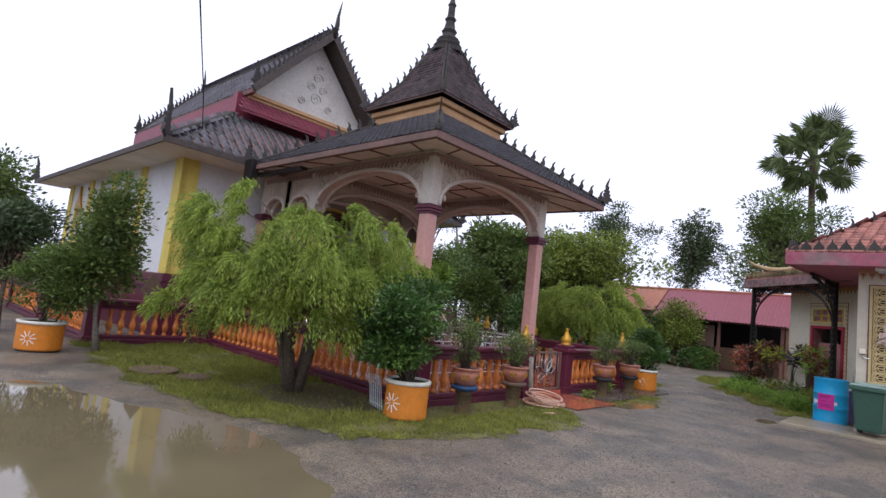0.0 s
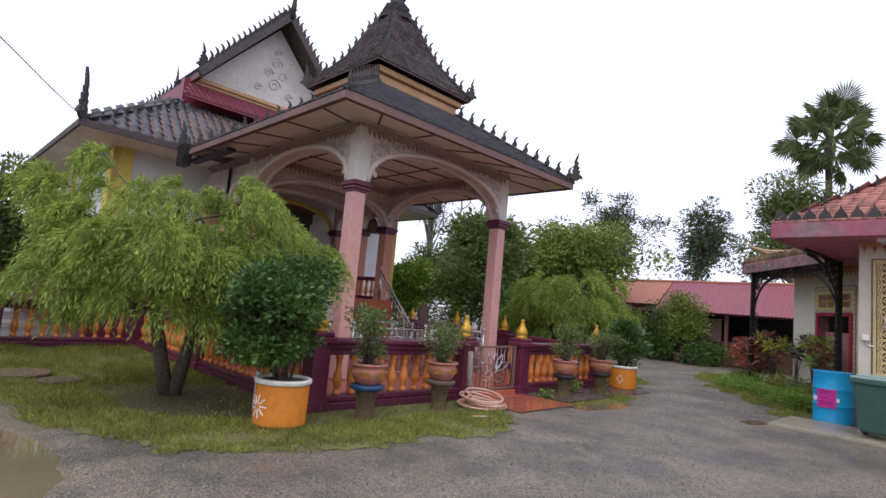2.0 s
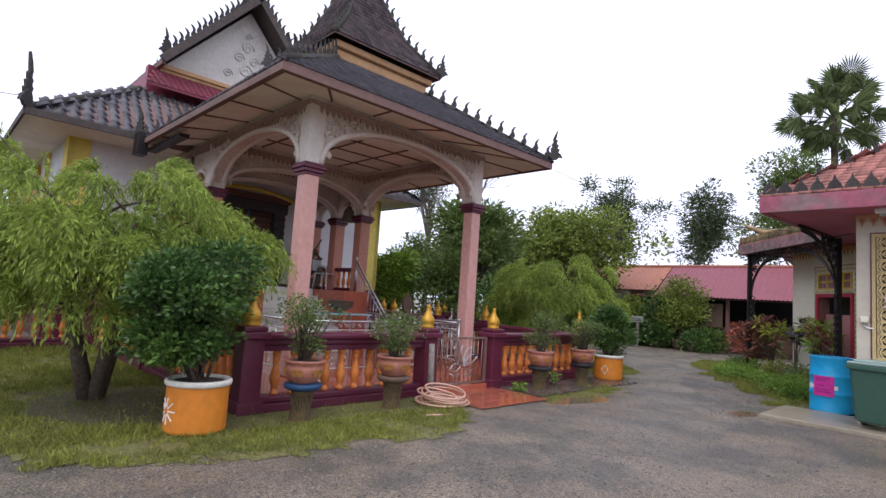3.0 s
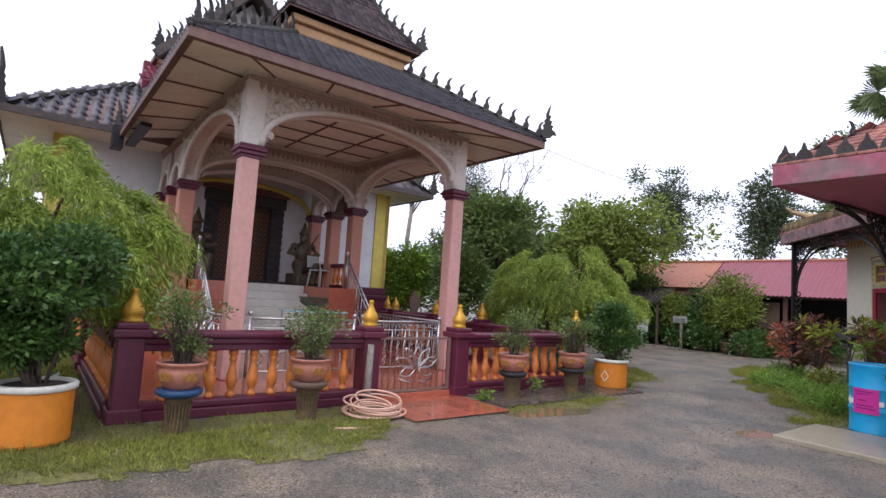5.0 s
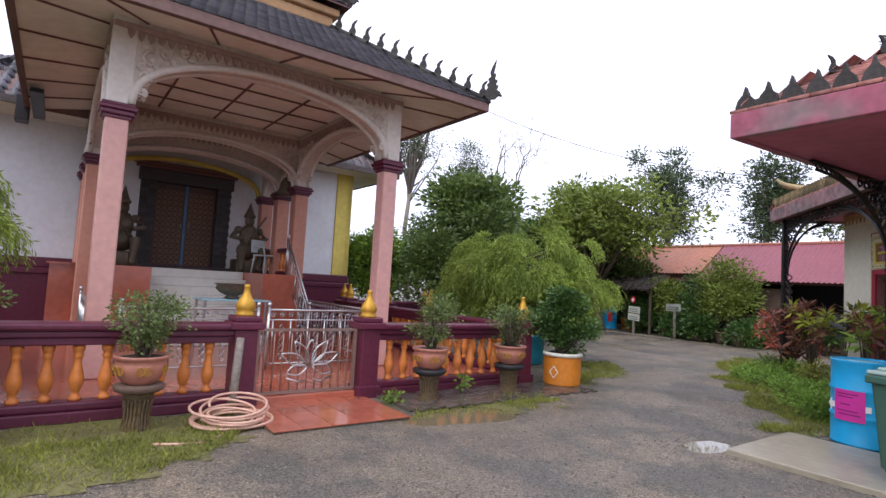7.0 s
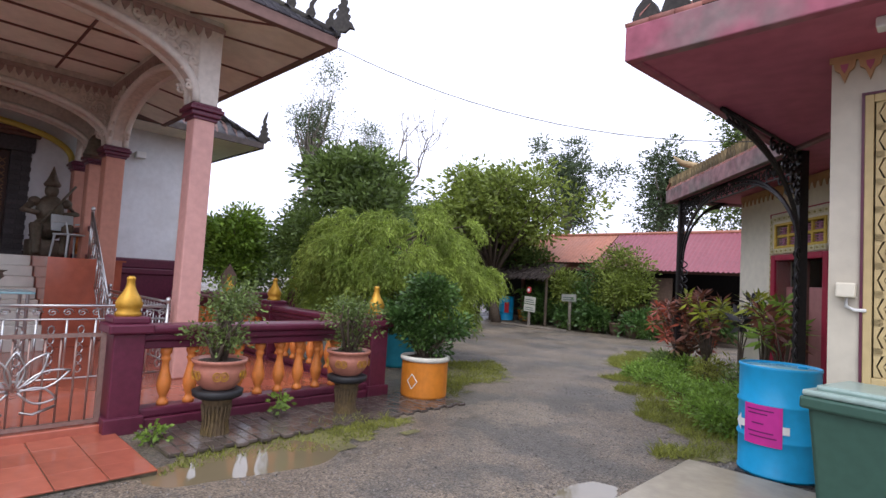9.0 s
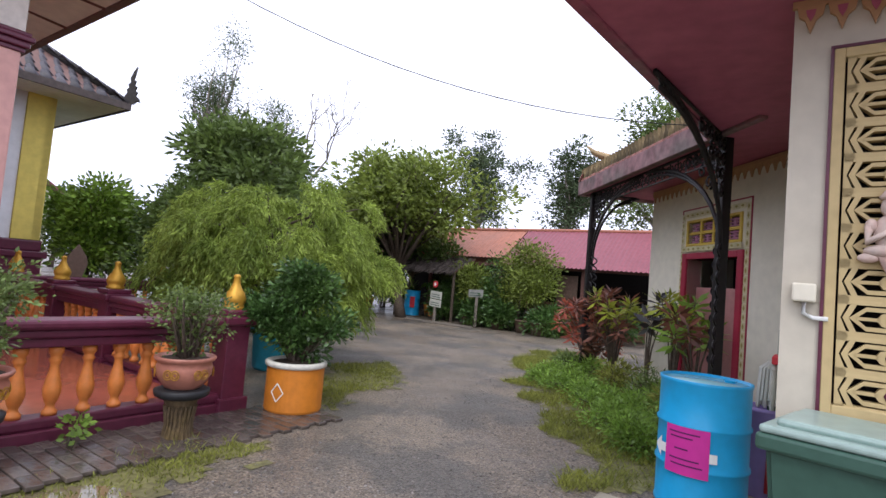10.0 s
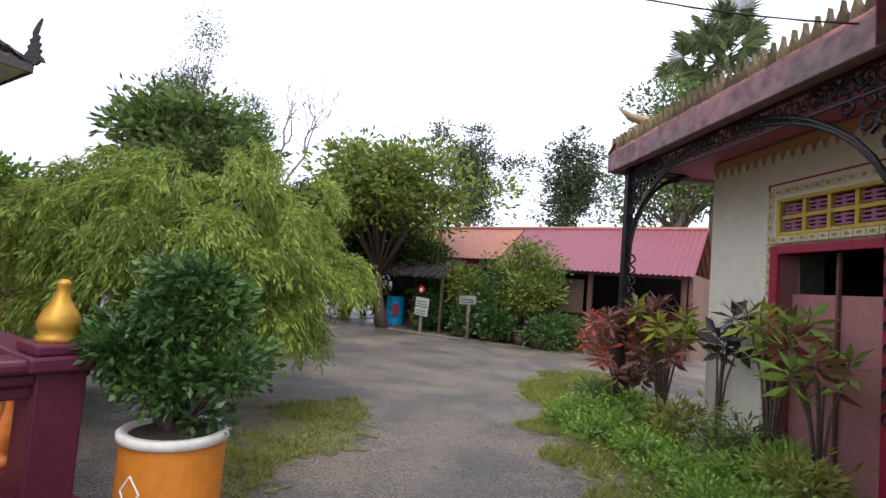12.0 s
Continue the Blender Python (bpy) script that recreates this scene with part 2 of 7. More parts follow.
def ground_mat():
    m = mat("wet_gravelled_tarmac", (0.16, 0.128, 0.096), 0.6, 0.5, 0.75, (0.23, 0.182, 0.128), 60, 0.7, big=0.5)
    n, l = m.node_tree.nodes, m.node_tree.links
    p = n["Principled BSDF"]
    tc = n.new("ShaderNodeTexCoord")
    wet, mr = n.new("ShaderNodeTexNoise"), n.new("ShaderNodeMapRange")
    wet.inputs["Scale"].default_value, wet.inputs["Detail"].default_value = 0.8, 5
    mr.inputs["From Min"].default_value, mr.inputs["From Max"].default_value = 0.42, 0.62
    mr.inputs["To Min"].default_value, mr.inputs["To Max"].default_value = 0.3, 0.7
    l.new(tc.outputs["Object"], wet.inputs["Vector"]), l.new(wet.outputs["Fac"], mr.inputs["Value"])
    l.new(mr.outputs["Result"], p.inputs["Roughness"])
    worn, wr, dark = n.new("ShaderNodeTexNoise"), n.new("ShaderNodeMapRange"), n.new("ShaderNodeMix")
    worn.inputs["Scale"].default_value, worn.inputs["Detail"].default_value, worn.inputs["Roughness"].default_value = 0.9, 9, 0.68
    wr.inputs["From Min"].default_value, wr.inputs["From Max"].default_value, wr.inputs["To Max"].default_value = 0.46, 0.57, 0.8
    dark.data_type, dark.inputs["B"].default_value = "RGBA", (0.082, 0.076, 0.066, 1)
    base = p.inputs["Base Color"].links[0].from_socket
    l.new(tc.outputs["Object"], worn.inputs["Vector"]), l.new(worn.outputs["Fac"], wr.inputs["Value"]), l.new(wr.outputs["Result"], dark.inputs["Factor"])
    l.new(base, dark.inputs["A"]), l.new(dark.outputs["Result"], p.inputs["Base Color"])
    peb = n.new("ShaderNodeTexVoronoi")
    peb.inputs["Scale"].default_value = 45
    l.new(tc.outputs["Object"], peb.inputs["Vector"])
    b2 = n.new("ShaderNodeBump")
    b2.inputs["Strength"].default_value, b2.inputs["Distance"].default_value = 0.6, 0.02
    stone, sr, sv = n.new("ShaderNodeTexVoronoi"), n.new("ShaderNodeMapRange"), n.new("ShaderNodeVectorMath")
    stone.inputs["Scale"].default_value = 95
    sr.inputs["To Min"].default_value, sr.inputs["To Max"].default_value = 0.45, 1.65
    sep = n.new("ShaderNodeSeparateColor")
    l.new(tc.outputs["Object"], stone.inputs["Vector"]), l.new(stone.outputs["Color"], sep.inputs["Color"]), l.new(sep.outputs["Red"], sr.inputs["Value"])
    sv.operation = "SCALE"
    l.new(dark.outputs["Result"], sv.inputs[0]), l.new(sr.outputs["Result"], sv.inputs["Scale"]), l.new(sv.outputs["Vector"], p.inputs["Base Color"])
    crack = n.new("ShaderNodeBump")
    crack.inputs["Strength"].default_value, crack.inputs["Distance"].default_value = 0.3, 0.01
    l.new(wr.outputs["Result"], crack.inputs["Height"])
    old = p.inputs["Normal"].links[0].from_socket
    l.new(peb.outputs["Distance"], b2.inputs["Height"]), l.new(old, crack.inputs["Normal"]), l.new(crack.outputs["Normal"], b2.inputs["Normal"]), l.new(b2.outputs["Normal"], p.inputs["Normal"])
    return m


M_GROUND = ground_mat()
M_VERGE = mat("mossy_wet_earth", (0.15, 0.14, 0.05), 0.7, 0.4, 0.7, (0.085, 0.07, 0.04), 26, 0.7, big=2.2)
M_MUD = mat("dark_wet_earth", (0.095, 0.08, 0.05), 0.55, 0.35, 0.5, (0.05, 0.055, 0.025), 24, 0.6)
M_WATER = mat("muddy_puddle_water", (0.165, 0.132, 0.078), 0.04, 0.06, 0.4, (0.12, 0.10, 0.06), 2, 0.0, spec=0.7)
M_GRAVEL = mat("loose_gravel", (0.19, 0.17, 0.155), 0.7, 0.2, 0.3, None, 20, 0.3, island=0.5)

# ---- mesh helpers ----
I4 = Matrix.Identity(4)


def box(bm, x0, x1, y0, y1, z0, z1, bev=0.0, m=None):
    r = bmesh.ops.create_cube(bm, size=1, matrix=(m or I4) @ Matrix.Translation(((x0 + x1) / 2, (y0 + y1) / 2, (z0 + z1) / 2)) @ Matrix.Diagonal((abs(x1 - x0), abs(y1 - y0), abs(z1 - z0), 1)))
    if bev:
        edges = list({e for v in r["verts"] for e in v.link_edges})
        bmesh.ops.bevel(bm, geom=edges, offset=bev, segments=2, affect="EDGES", profile=0.5)
    return bm


def lathe(bm, prof, n=16, c=(0, 0, 0)):
    rings = [[bm.verts.new((c[0] + r * math.cos(2 * math.pi * i / n), c[1] + r * math.sin(2 * math.pi * i / n), c[2] + z)) for i in range(n)] for r, z in prof]
    for a, b in zip(rings, rings[1:]):
        for i in range(n):
            bm.faces.new((a[i], a[(i + 1) % n], b[(i + 1) % n], b[i]))
    bm.faces.new(rings[0][::-1]), bm.faces.new(rings[-1])
    return bm


def tube(bm, pts, r, n=6):
    pts = [Vector(p) for p in pts]
    rs = r if isinstance(r, (list, tuple)) else [r] * len(pts)
    rings = []
    for i, p in enumerate(pts):
        d = pts[min(i + 1, len(pts) - 1)] - pts[max(i - 1, 0)]
        q = d.to_track_quat("Z", "Y")
        rings.append([bm.verts.new(p + q @ Vector((rs[i] * math.cos(2 * math.pi * k / n), rs[i] * math.sin(2 * math.pi * k / n), 0))) for k in range(n)])
    for a, b in zip(rings, rings[1:]):
        off = min(range(n), key=lambda o: (a[0].co - b[o].co).length)
        for k in range(n):
            bm.faces.new((a[k], a[(k + 1) % n], b[(k + 1 + off) % n], b[(k + off) % n]))
    bm.faces.new(rings[0][::-1]), bm.faces.new(rings[-1])
    return bm


def plate(bm, pts, t, m=None):
    """A polygon in the xz plane, t thick along y."""
    m = m or I4
    a = [bm.verts.new(m @ Vector((x, -t / 2, z))) for x, z in pts]
    b = [bm.verts.new(m @ Vector((x, t / 2, z))) for x, z in pts]
    bm.faces.new(a), bm.faces.new(b[::-1])
    for i in range(len(pts)):
        j = (i + 1) % len(pts)
        bm.faces.new((a[j], a[i], b[i], b[j]))
    return bm


def B():
    return bmesh.new()


def ellipsoid(bm, c, r, m=None, n=10):
    bmesh.ops.create_uvsphere(bm, u_segments=n + 4, v_segments=n, radius=1, matrix=(m or I4) @ Matrix.Translation(c) @ Matrix.Diagonal((*r, 1)))
    return bm


def mesh_of(bm, material, smooth=False):
    bmesh.ops.recalc_face_normals(bm, faces=bm.faces)
    me = bpy.data.meshes.new("mesh")
    bm.to_mesh(me)
    bm.free()
    me.materials.append(material)
    if smooth:
        me.polygons.foreach_set("use_smooth", [True] * len(me.polygons))
    return me


def raw_mesh(verts, faces, material, smooth=False):
    me = bpy.data.meshes.new("mesh")
    verts, faces = np.asarray(verts, dtype=np.float32), np.asarray(faces, dtype=np.int32)
    k = faces.shape[1]
    me.vertices.add(len(verts)), me.loops.add(faces.size), me.polygons.add(len(faces))
    me.vertices.foreach_set("co", verts.ravel())
    me.loops.foreach_set("vertex_index", faces.ravel())
    me.polygons.foreach_set("loop_start", np.arange(0, faces.size, k, dtype=np.int32))
    me.polygons.foreach_set("loop_total", np.full(len(faces), k, dtype=np.int32))
    me.update(calc_edges=True)
    me.materials.append(material)
    if smooth:
        me.polygons.foreach_set("use_smooth", [True] * len(me.polygons))
    return me


def piece(name, me, parent, m=None, label=""):
    ob = new(name, me)
    ob.parent = parent
    if m is not None:
        ob.matrix_basis = m
    return tagged(ob, label)


def part(name, bm, material, parent, label="", smooth=False, m=None):
    return piece(name, mesh_of(bm, material, smooth), parent, m, label)


def thing(name, label, category, group="", m=None, kind=""):
    ob = new(name)
    ob.empty_display_size = 0.2
    if m is not None:
        ob.matrix_basis = m
    return tagged(ob, label, category, group, kind)


def solid(name, bm, material, label, category, kind="", group="", smooth=False, m=None):
    ob = new(name, mesh_of(bm, material, smooth))
    if m is not None:
        ob.matrix_basis = m
    return tagged(ob, label, category, group, kind)


# ---- foliage helpers ----


def leaf_mesh(points, dirs, length, width, material, rng, fold=0.25, smooth=False):
    """One folded leaf (two triangles joined by a rib) at each point, along each direction."""
    p, d = np.asarray(points, float), np.asarray(dirs, float)
    n = len(p)
    d /= np.linalg.norm(d, axis=1, keepdims=True) + 1e-9
    r = rng.normal(size=(n, 3))
    s = np.cross(d, r)
    s /= np.linalg.norm(s, axis=1, keepdims=True) + 1e-9
    up = np.cross(s, d)
    ln = (length * rng.uniform(0.65, 1.3, (n, 1)))
    w = width * rng.uniform(0.7, 1.25, (n, 1)) / 2
    v = np.stack([p, p + d * ln * 0.5 + s * w + up * w * fold, p + d * ln, p + d * ln * 0.5 - s * w + up * w * fold], 1).reshape(-1, 3)
    i = np.arange(n) * 4
    f = np.concatenate([np.stack([i, i + 1, i + 2], 1), np.stack([i, i + 2, i + 3], 1)])
    return raw_mesh(v, f, material)


def crown_points(rng, centre, radii, clusters, per, spread, hollow=0.35, lump=0.35, share=12):
    """An uneven crown: lobes inside an ellipsoid, leaf clusters over each lobe, leaves in each cluster."""
    nl = max(6, clusters // share)
    radii = np.asarray(radii, float)
    d = rng.normal(size=(nl, 3))
    d /= np.linalg.norm(d, axis=1, keepdims=True)
    d[:, 2] = np.where(d[:, 2] < -0.6, -d[:, 2], d[:, 2])
    lc = np.asarray(centre) + d * radii * rng.uniform(hollow, 0.78, (nl, 1)) * (1 + lump * rng.uniform(-0.6, 0.35, (nl, 1)))
    lr = rng.uniform(0.24, 0.42, (nl, 1)) * radii
    which = rng.integers(0, nl, clusters)
    c = rng.normal(size=(clusters, 3))
    c[:, 2] += 0.45
    c /= np.linalg.norm(c, axis=1, keepdims=True)
    cc = lc[which] + c * lr[which] * rng.uniform(0.45, 1.0, (clusters, 1))
    g = np.clip(rng.normal(size=(clusters * per, 3)), -1.5, 1.5) * spread * (1, 1, 0.6)
    pts = np.repeat(cc, per, 0) + g
    out = g + 0.7 * np.repeat(c, per, 0) * spread + rng.normal(size=pts.shape) * spread * 0.5
    return cc, pts, out


def limbs(bm, base, top, r0, targets, rng, r1=0.012, n=6):
    base, top = Vector(base), Vector(top)
    mid = (base + top) / 2 + Vector((rng.uniform(-1, 1), rng.uniform(-1, 1), 0)) * (top - base).length * 0.06
    tube(bm, [base, base.lerp(mid, 0.5), mid, top], [r0 * 1.25, r0, r0 * 0.85, r0 * 0.6], 8)
    for q in targets:
        q = Vector(q)
        k = rng.uniform(0.35, 0.98)
        s = mid.lerp(top, k)
        m1 = s.lerp(q, 0.5) + Vector((rng.uniform(-1, 1), rng.uniform(-1, 1), rng.uniform(0, 1))) * (q - s).length * 0.12
        tube(bm, [s, m1, q], [r0 * 0.4, r0 * 0.22, r1], n)


def tree(name, label, base, trunk_h, centre, radii, clusters, per, spread, leaf, seed, lmat, bark=M_BARK, r0=0.12, branches=14, category="tree", group="", hollow=0.35, lump=0.35, kind=""):
    rng = np.random.default_rng(seed)
    b = np.asarray(base, float)
    t = thing(name, label, category, group, Matrix.Translation(base), kind)
    c = np.asarray(centre, float) - b
    cc, pts, out = crown_points(rng, c, radii, clusters, per, spread, hollow, lump)
    bm = B()
    limbs(bm, (0, 0, -0.05), (c[0] * 0.7, c[1] * 0.7, trunk_h), r0, cc[rng.choice(len(cc), min(branches, len(cc)), False)], rng)
    part("trunk", bm, bark, t, smooth=True)
    piece("crown", leaf_mesh(pts, out, leaf[0], leaf[1], lmat, rng), t)
    return t


def pot_plant_crown(parent, rng, base_z, height, radius, lmat, leaf, clusters=70, per=26, spread=0.09, stems=7, bark=M_BARK, share=8):
    """Stems and leaves growing out of a pot; children of the plant part."""
    cc, pts, out = crown_points(rng, (0, 0, base_z + height * 0.45), (radius, radius, height * 0.56), clusters, per, spread, 0.3, 0.8, share)
    for q in cc[rng.choice(len(cc), stems, False)]:
        b = Vector((rng.uniform(-0.05, 0.05), rng.uniform(-0.05, 0.05), base_z - 0.05))
        part("stem", tube(B(), [b, b.lerp(Vector(q), 0.5) + Vector((rng.uniform(-0.04, 0.04), rng.uniform(-0.04, 0.04), 0.05)), q], [0.018, 0.012, 0.005], 5), bark, parent, smooth=True)
    piece("foliage", leaf_mesh(pts, out, leaf[0], leaf[1], lmat, rng), parent)

def deck(bm, quads, t=0.03):
    for q in quads:
        top = [bm.verts.new(v) for v in q]
        bot = [bm.verts.new((v[0], v[1], v[2] - t)) for v in q]
        bm.faces.new(top), bm.faces.new(bot[::-1])
        for i in range(len(q)):
            j = (i + 1) % len(q)
            bm.faces.new((top[j], top[i], bot[i], bot[j]))
    return bm


# ---- ground ----
def spread(lo, hi, step):
    inner = list(np.arange(lo, hi + 1e-6, step))
    out = [step * 1.35 ** i for i in range(1, 29)]
    reach = np.cumsum(out)
    return [lo - r for r in reach[::-1]] + inner + [hi + r for r in reach]


def height(x, y):
    """The yard: small dips, and two hollows that hold rain water."""
    if not (-13 < x < 2 and -4 < y < 23):
        return -0.004
    z = 0.010 * noise.noise(Vector((x * 0.9, y * 0.9, 0))) + 0.006 * noise.noise(Vector((x * 2.7, y * 2.7, 4)))
    for cx, cy, rx, ry, d in HOLLOWS:
        z -= d * math.exp(-((x - cx) / rx) ** 2 - ((y - cy) / ry) ** 2)
    return z


HOLLOWS = ((-6.0, 1.1, 2.3, 1.1, 0.05), (-4.3, 2.3, 1.7, 0.75, 0.034), (-4.28, 10.45, 0.34, 0.75, 0.04), (-2.34, 11.95, 0.16, 0.34, 0.034))
xs, ys = spread(-12.5, 1.5, 0.14), spread(-3.5, 22.5, 0.14)
gv = np.array([(x, y, height(x, y)) for x in xs for y in ys])
k = len(ys)
gf = [(i * k + j, (i + 1) * k + j, (i + 1) * k + j + 1, i * k + j + 1) for i in range(len(xs) - 1) for j in range(k - 1)]
ground = tagged(new("ground", raw_mesh(gv, gf, M_GROUND, True)), "wet grey-brown gravelled tarmac yard with worn patches", "ground", kind="structure")


def blob(name, cx, cy, rx, ry, z, material, label, category, rot=0.0, seed=0, amp=0.35, kind="structure", freq=1.2, n=72):
    """A flat sheet with an uneven outline."""
    rim, mid = [], []
    for i in range(n):
        a = 2 * math.pi * i / n
        k = 1 + amp * noise.noise(Vector((math.cos(a) * freq, math.sin(a) * freq, seed * 7.3))) + amp * 0.35 * noise.noise(Vector((math.cos(a) * 5, math.sin(a) * 5, seed * 3.1)))
        x, y = rx * k * math.cos(a), ry * k * math.sin(a)
        c, s = math.cos(radians(rot)), math.sin(radians(rot))
        rim.append((cx + c * x - s * y, cy + s * x + c * y, z))
    me = raw_mesh([(cx, cy, z)] + rim, [(0, 1 + i, 1 + (i + 1) % n) for i in range(n)], material)
    return tagged(new(name, me), label, category, kind=kind), rim


for x0, x1, y0, y1, z, text in ((-9.5, -0.5, -1.6, 3.6, -0.017, "broad brown rain puddle on the yard"), (-4.9, -3.7, 9.6, 11.6, -0.014, "small rain puddle beside mossy pavers"), (-2.9, -2.12, 11.2, 12.8, -0.014, "small bright puddle beside the concrete slab")):
    solid("puddle", box(B(), x0, x1, y0, y1, z - 0.2, z), M_WATER, text, "puddle", "structure")

# loose gravel on the yard
rng = np.random.default_rng(5)
n = 34000
gx, gy = rng.normal(-2.6, 1.3, n), rng.uniform(1, 23, n)
sz = rng.uniform(0.004, 0.017, n) * rng.uniform(0.5, 1.0, n)
octa = np.array([(1, 0, 0), (-1, 0, 0), (0, 1, 0), (0, -1, 0), (0, 0, 0.6), (0, 0, -0.6)])
of = np.array([(0, 2, 4), (2, 1, 4), (1, 3, 4), (3, 0, 4), (2, 0, 5), (1, 2, 5), (3, 1, 5), (0, 3, 5)])
gz = np.array([height(u, v) for u, v in zip(gx, gy)])
dry = gz > -0.012
gx, gy, gz, sz = gx[dry], gy[dry], gz[dry], sz[dry]
n = len(gx)
gv = (octa[None] * sz[:, None, None] * rng.uniform(0.6, 1.3, (n, 6, 1)) + np.stack([gx, gy, gz + 0.002], 1)[:, None]).reshape(-1, 3)
gf = (of[None] + (np.arange(n) * 6)[:, None, None]).reshape(-1, 3)
tagged(new("gravel", raw_mesh(gv, gf, M_GRAVEL)), "loose grey gravel scattered over the tarmac", "gravel", kind="stuff")


# ---- grass ----
def inside(x, y, poly):
    r = np.zeros(len(x), bool)
    for (x0, y0), (x1, y1) in zip(poly, poly[1:] + poly[:1]):
        if y0 != y1:
            r ^= ((y0 > y) != (y1 > y)) & (x < (x1 - x0) * (y - y0) / (y1 - y0) + x0)
    return r


def grass(poly, count, h, seed, label, lmat=L_GRASS, under=M_VERGE, edge=0.25):
    rng = np.random.default_rng(seed)
    ax, ay = np.array(poly).T
    x, y = rng.uniform(ax.min() - edge, ax.max() + edge, count * 4), rng.uniform(ay.min() - edge, ay.max() + edge, count * 4)
    jx = np.array([noise.noise(Vector((a * 1.4, b * 1.4, seed))) for a, b in zip(x, y)])
    jy = np.array([noise.noise(Vector((a * 5, b * 5, seed + 9))) for a, b in zip(x, y)])
    keep = inside(x + jx * edge * 1.5 + jy * edge * 0.8, y + jx * edge * 1.5 - jy * edge * 0.8, poly)
    jx = jx + 0.5 * jy
    keep &= jx + rng.uniform(-0.45, 0.45, len(x)) > -0.2
    bare = ((x < -4.78 + 0.15 * jx) & (x > -6.4) & (y > 4.7) & (y < 8.4)) | ((x + 6.5) ** 2 + (y - 4.8) ** 2 < 1.1 + jx)
    keep &= ~(bare & (rng.uniform(0, 1, len(x)) < 0.9))
    x, y, jx = x[keep][:count], y[keep][:count], jx[keep][:count]
    m = len(x)
    p = np.stack([x, y, [height(u, v) for u, v in zip(x, y)]], 1)
    d = rng.normal(size=(m, 3)) * 0.8
    d[:, 2] = 1
    tall = np.where((rng.uniform(0, 1, (m, 1)) < 0.12) & (jx[:, None] > 0), 2.1, 1.0)
    ob = tagged(new("grass", leaf_mesh(p, d, h * tall, 0.008, lmat, rng)), label, "grass", kind="stuff")
    g = 0.09
    cells = [(i, j) for i in range(int(ax.min() / g) - 3, int(ax.max() / g) + 3) for j in range(int(ay.min() / g) - 3, int(ay.max() / g) + 3)]
    cx, cy = (np.array(cells).T + 0.5) * g
    w = np.array([noise.noise(Vector((u * 1.4, v * 1.4, seed))) * edge * 1.2 + noise.noise(Vector((u * 5, v * 5, seed + 9))) * edge for u, v in zip(cx, cy)])
    index, vs, fs = {}, [], []
    for (i, j), ok in zip(cells, inside(cx + w, cy + w, poly)):
        if ok:
            q = []
            for c in ((i, j), (i + 1, j), (i + 1, j + 1), (i, j + 1)):
                if c not in index:
                    index[c] = len(vs)
                    x, y = c[0] * g + 0.04 * noise.noise(Vector((c[0] * 3.3, c[1] * 3.3, 1))), c[1] * g + 0.04 * noise.noise(Vector((c[0] * 3.3, c[1] * 3.3, 7)))
                    vs.append((x, y, height(x, y) + 0.006))
                q.append(index[c])
            fs.append(q)
    tagged(new("earth_verge", raw_mesh(vs, fs, under, True)), "dark wet earth under sparse grass", "verge", kind="structure")
    return ob


grass([(-5.5, 8.25), (-4.35, 8.3), (-3.75, 7.1), (-3.95, 5.3), (-4.4, 3.8), (-6.4, 2.9), (-7.9, 2.75), (-9.9, 2.9), (-12, 3.0), (-12, 5.6), (-5.5, 5.6)], 85000, 0.055, 11, "uneven green grass verge along the temple fence")
grass([(-5.4, 18.3), (-4.6, 16.9), (-3.4, 15.3), (-2.2, 13.3), (-1.75, 13.7), (-2.2, 15.6), (-3.2, 17.6), (-4.0, 19.6), (-5.3, 21.6), (-5.9, 20.5)], 52000, 0.06, 12, "yellow-green grass verge beside the plant bed")
grass([(-5.75, 13.35), (-4.95, 13.3), (-5.05, 14.0), (-5.7, 15.2), (-6.4, 16.2), (-6.9, 15.2)], 8000, 0.045, 13, "thin grass patch beside the road")
grass([(-4.75, 10.0), (-4.35, 9.9), (-4.2, 11.4), (-4.45, 12.3), (-4.7, 11.9)], 3800, 0.04, 14, "thin mossy grass strip beside pavers")
blob("earth_bed", -6.4, 4.7, 1.1, 0.8, 0.018, M_MUD, "bare dark wet earth under a weeping tree", "verge", 0, 9)

# concrete slab in front of the pink building
bm = B()
box(bm, -2.1, 2.5, 11.85, 13.2, -0.05, 0.05, 0.012)
solid("concrete_slab", bm, M_SLAB, "wet brown concrete slab beside the pavilion wall", "slab", "structure")

# round covers in the grass
for x, y, r in ((-8.7, 3.25, 0.34), (-8.0, 3.55, 0.24)):
    bm = lathe(B(), [(r * 0.96, -0.03), (r, 0.0), (r, 0.035), (r * 0.94, 0.045), (r * 0.9, 0.04)], 28)
    solid("manhole_cover", bm, M_CLAY, "round reddish concrete manhole cover in wet grass", "manhole cover", m=pose(x, y, 0.01))

# ---- courtyard base ----
bm = B()
box(bm, -12.0, -5.45, 5.6, 12.7, -0.05, 0.085, 0.01)
solid("courtyard_floor", bm, M_REDTILE, "wet glossy red tiled temple courtyard", "floor", "structure")
bm = B()
box(bm, -5.5, -4.36, 8.35, 9.8, -0.05, 0.014, 0.004)
gate_apron = solid("gate_apron", bm, M_MUD, "low red tiled apron in front of the gate", "paving", "structure")
me = mesh_of(box(B(), -0.14, 0.14, -0.142, 0.142, 0, 0.012, 0.003), M_REDTILE)
for i in range(4):
    for j in range(5):
        piece("floor_tile", me, gate_apron, pose(-5.33 + i * 0.283, 8.495 + j * 0.29, 0.012 + 0.001 * ((i + j) % 2)))

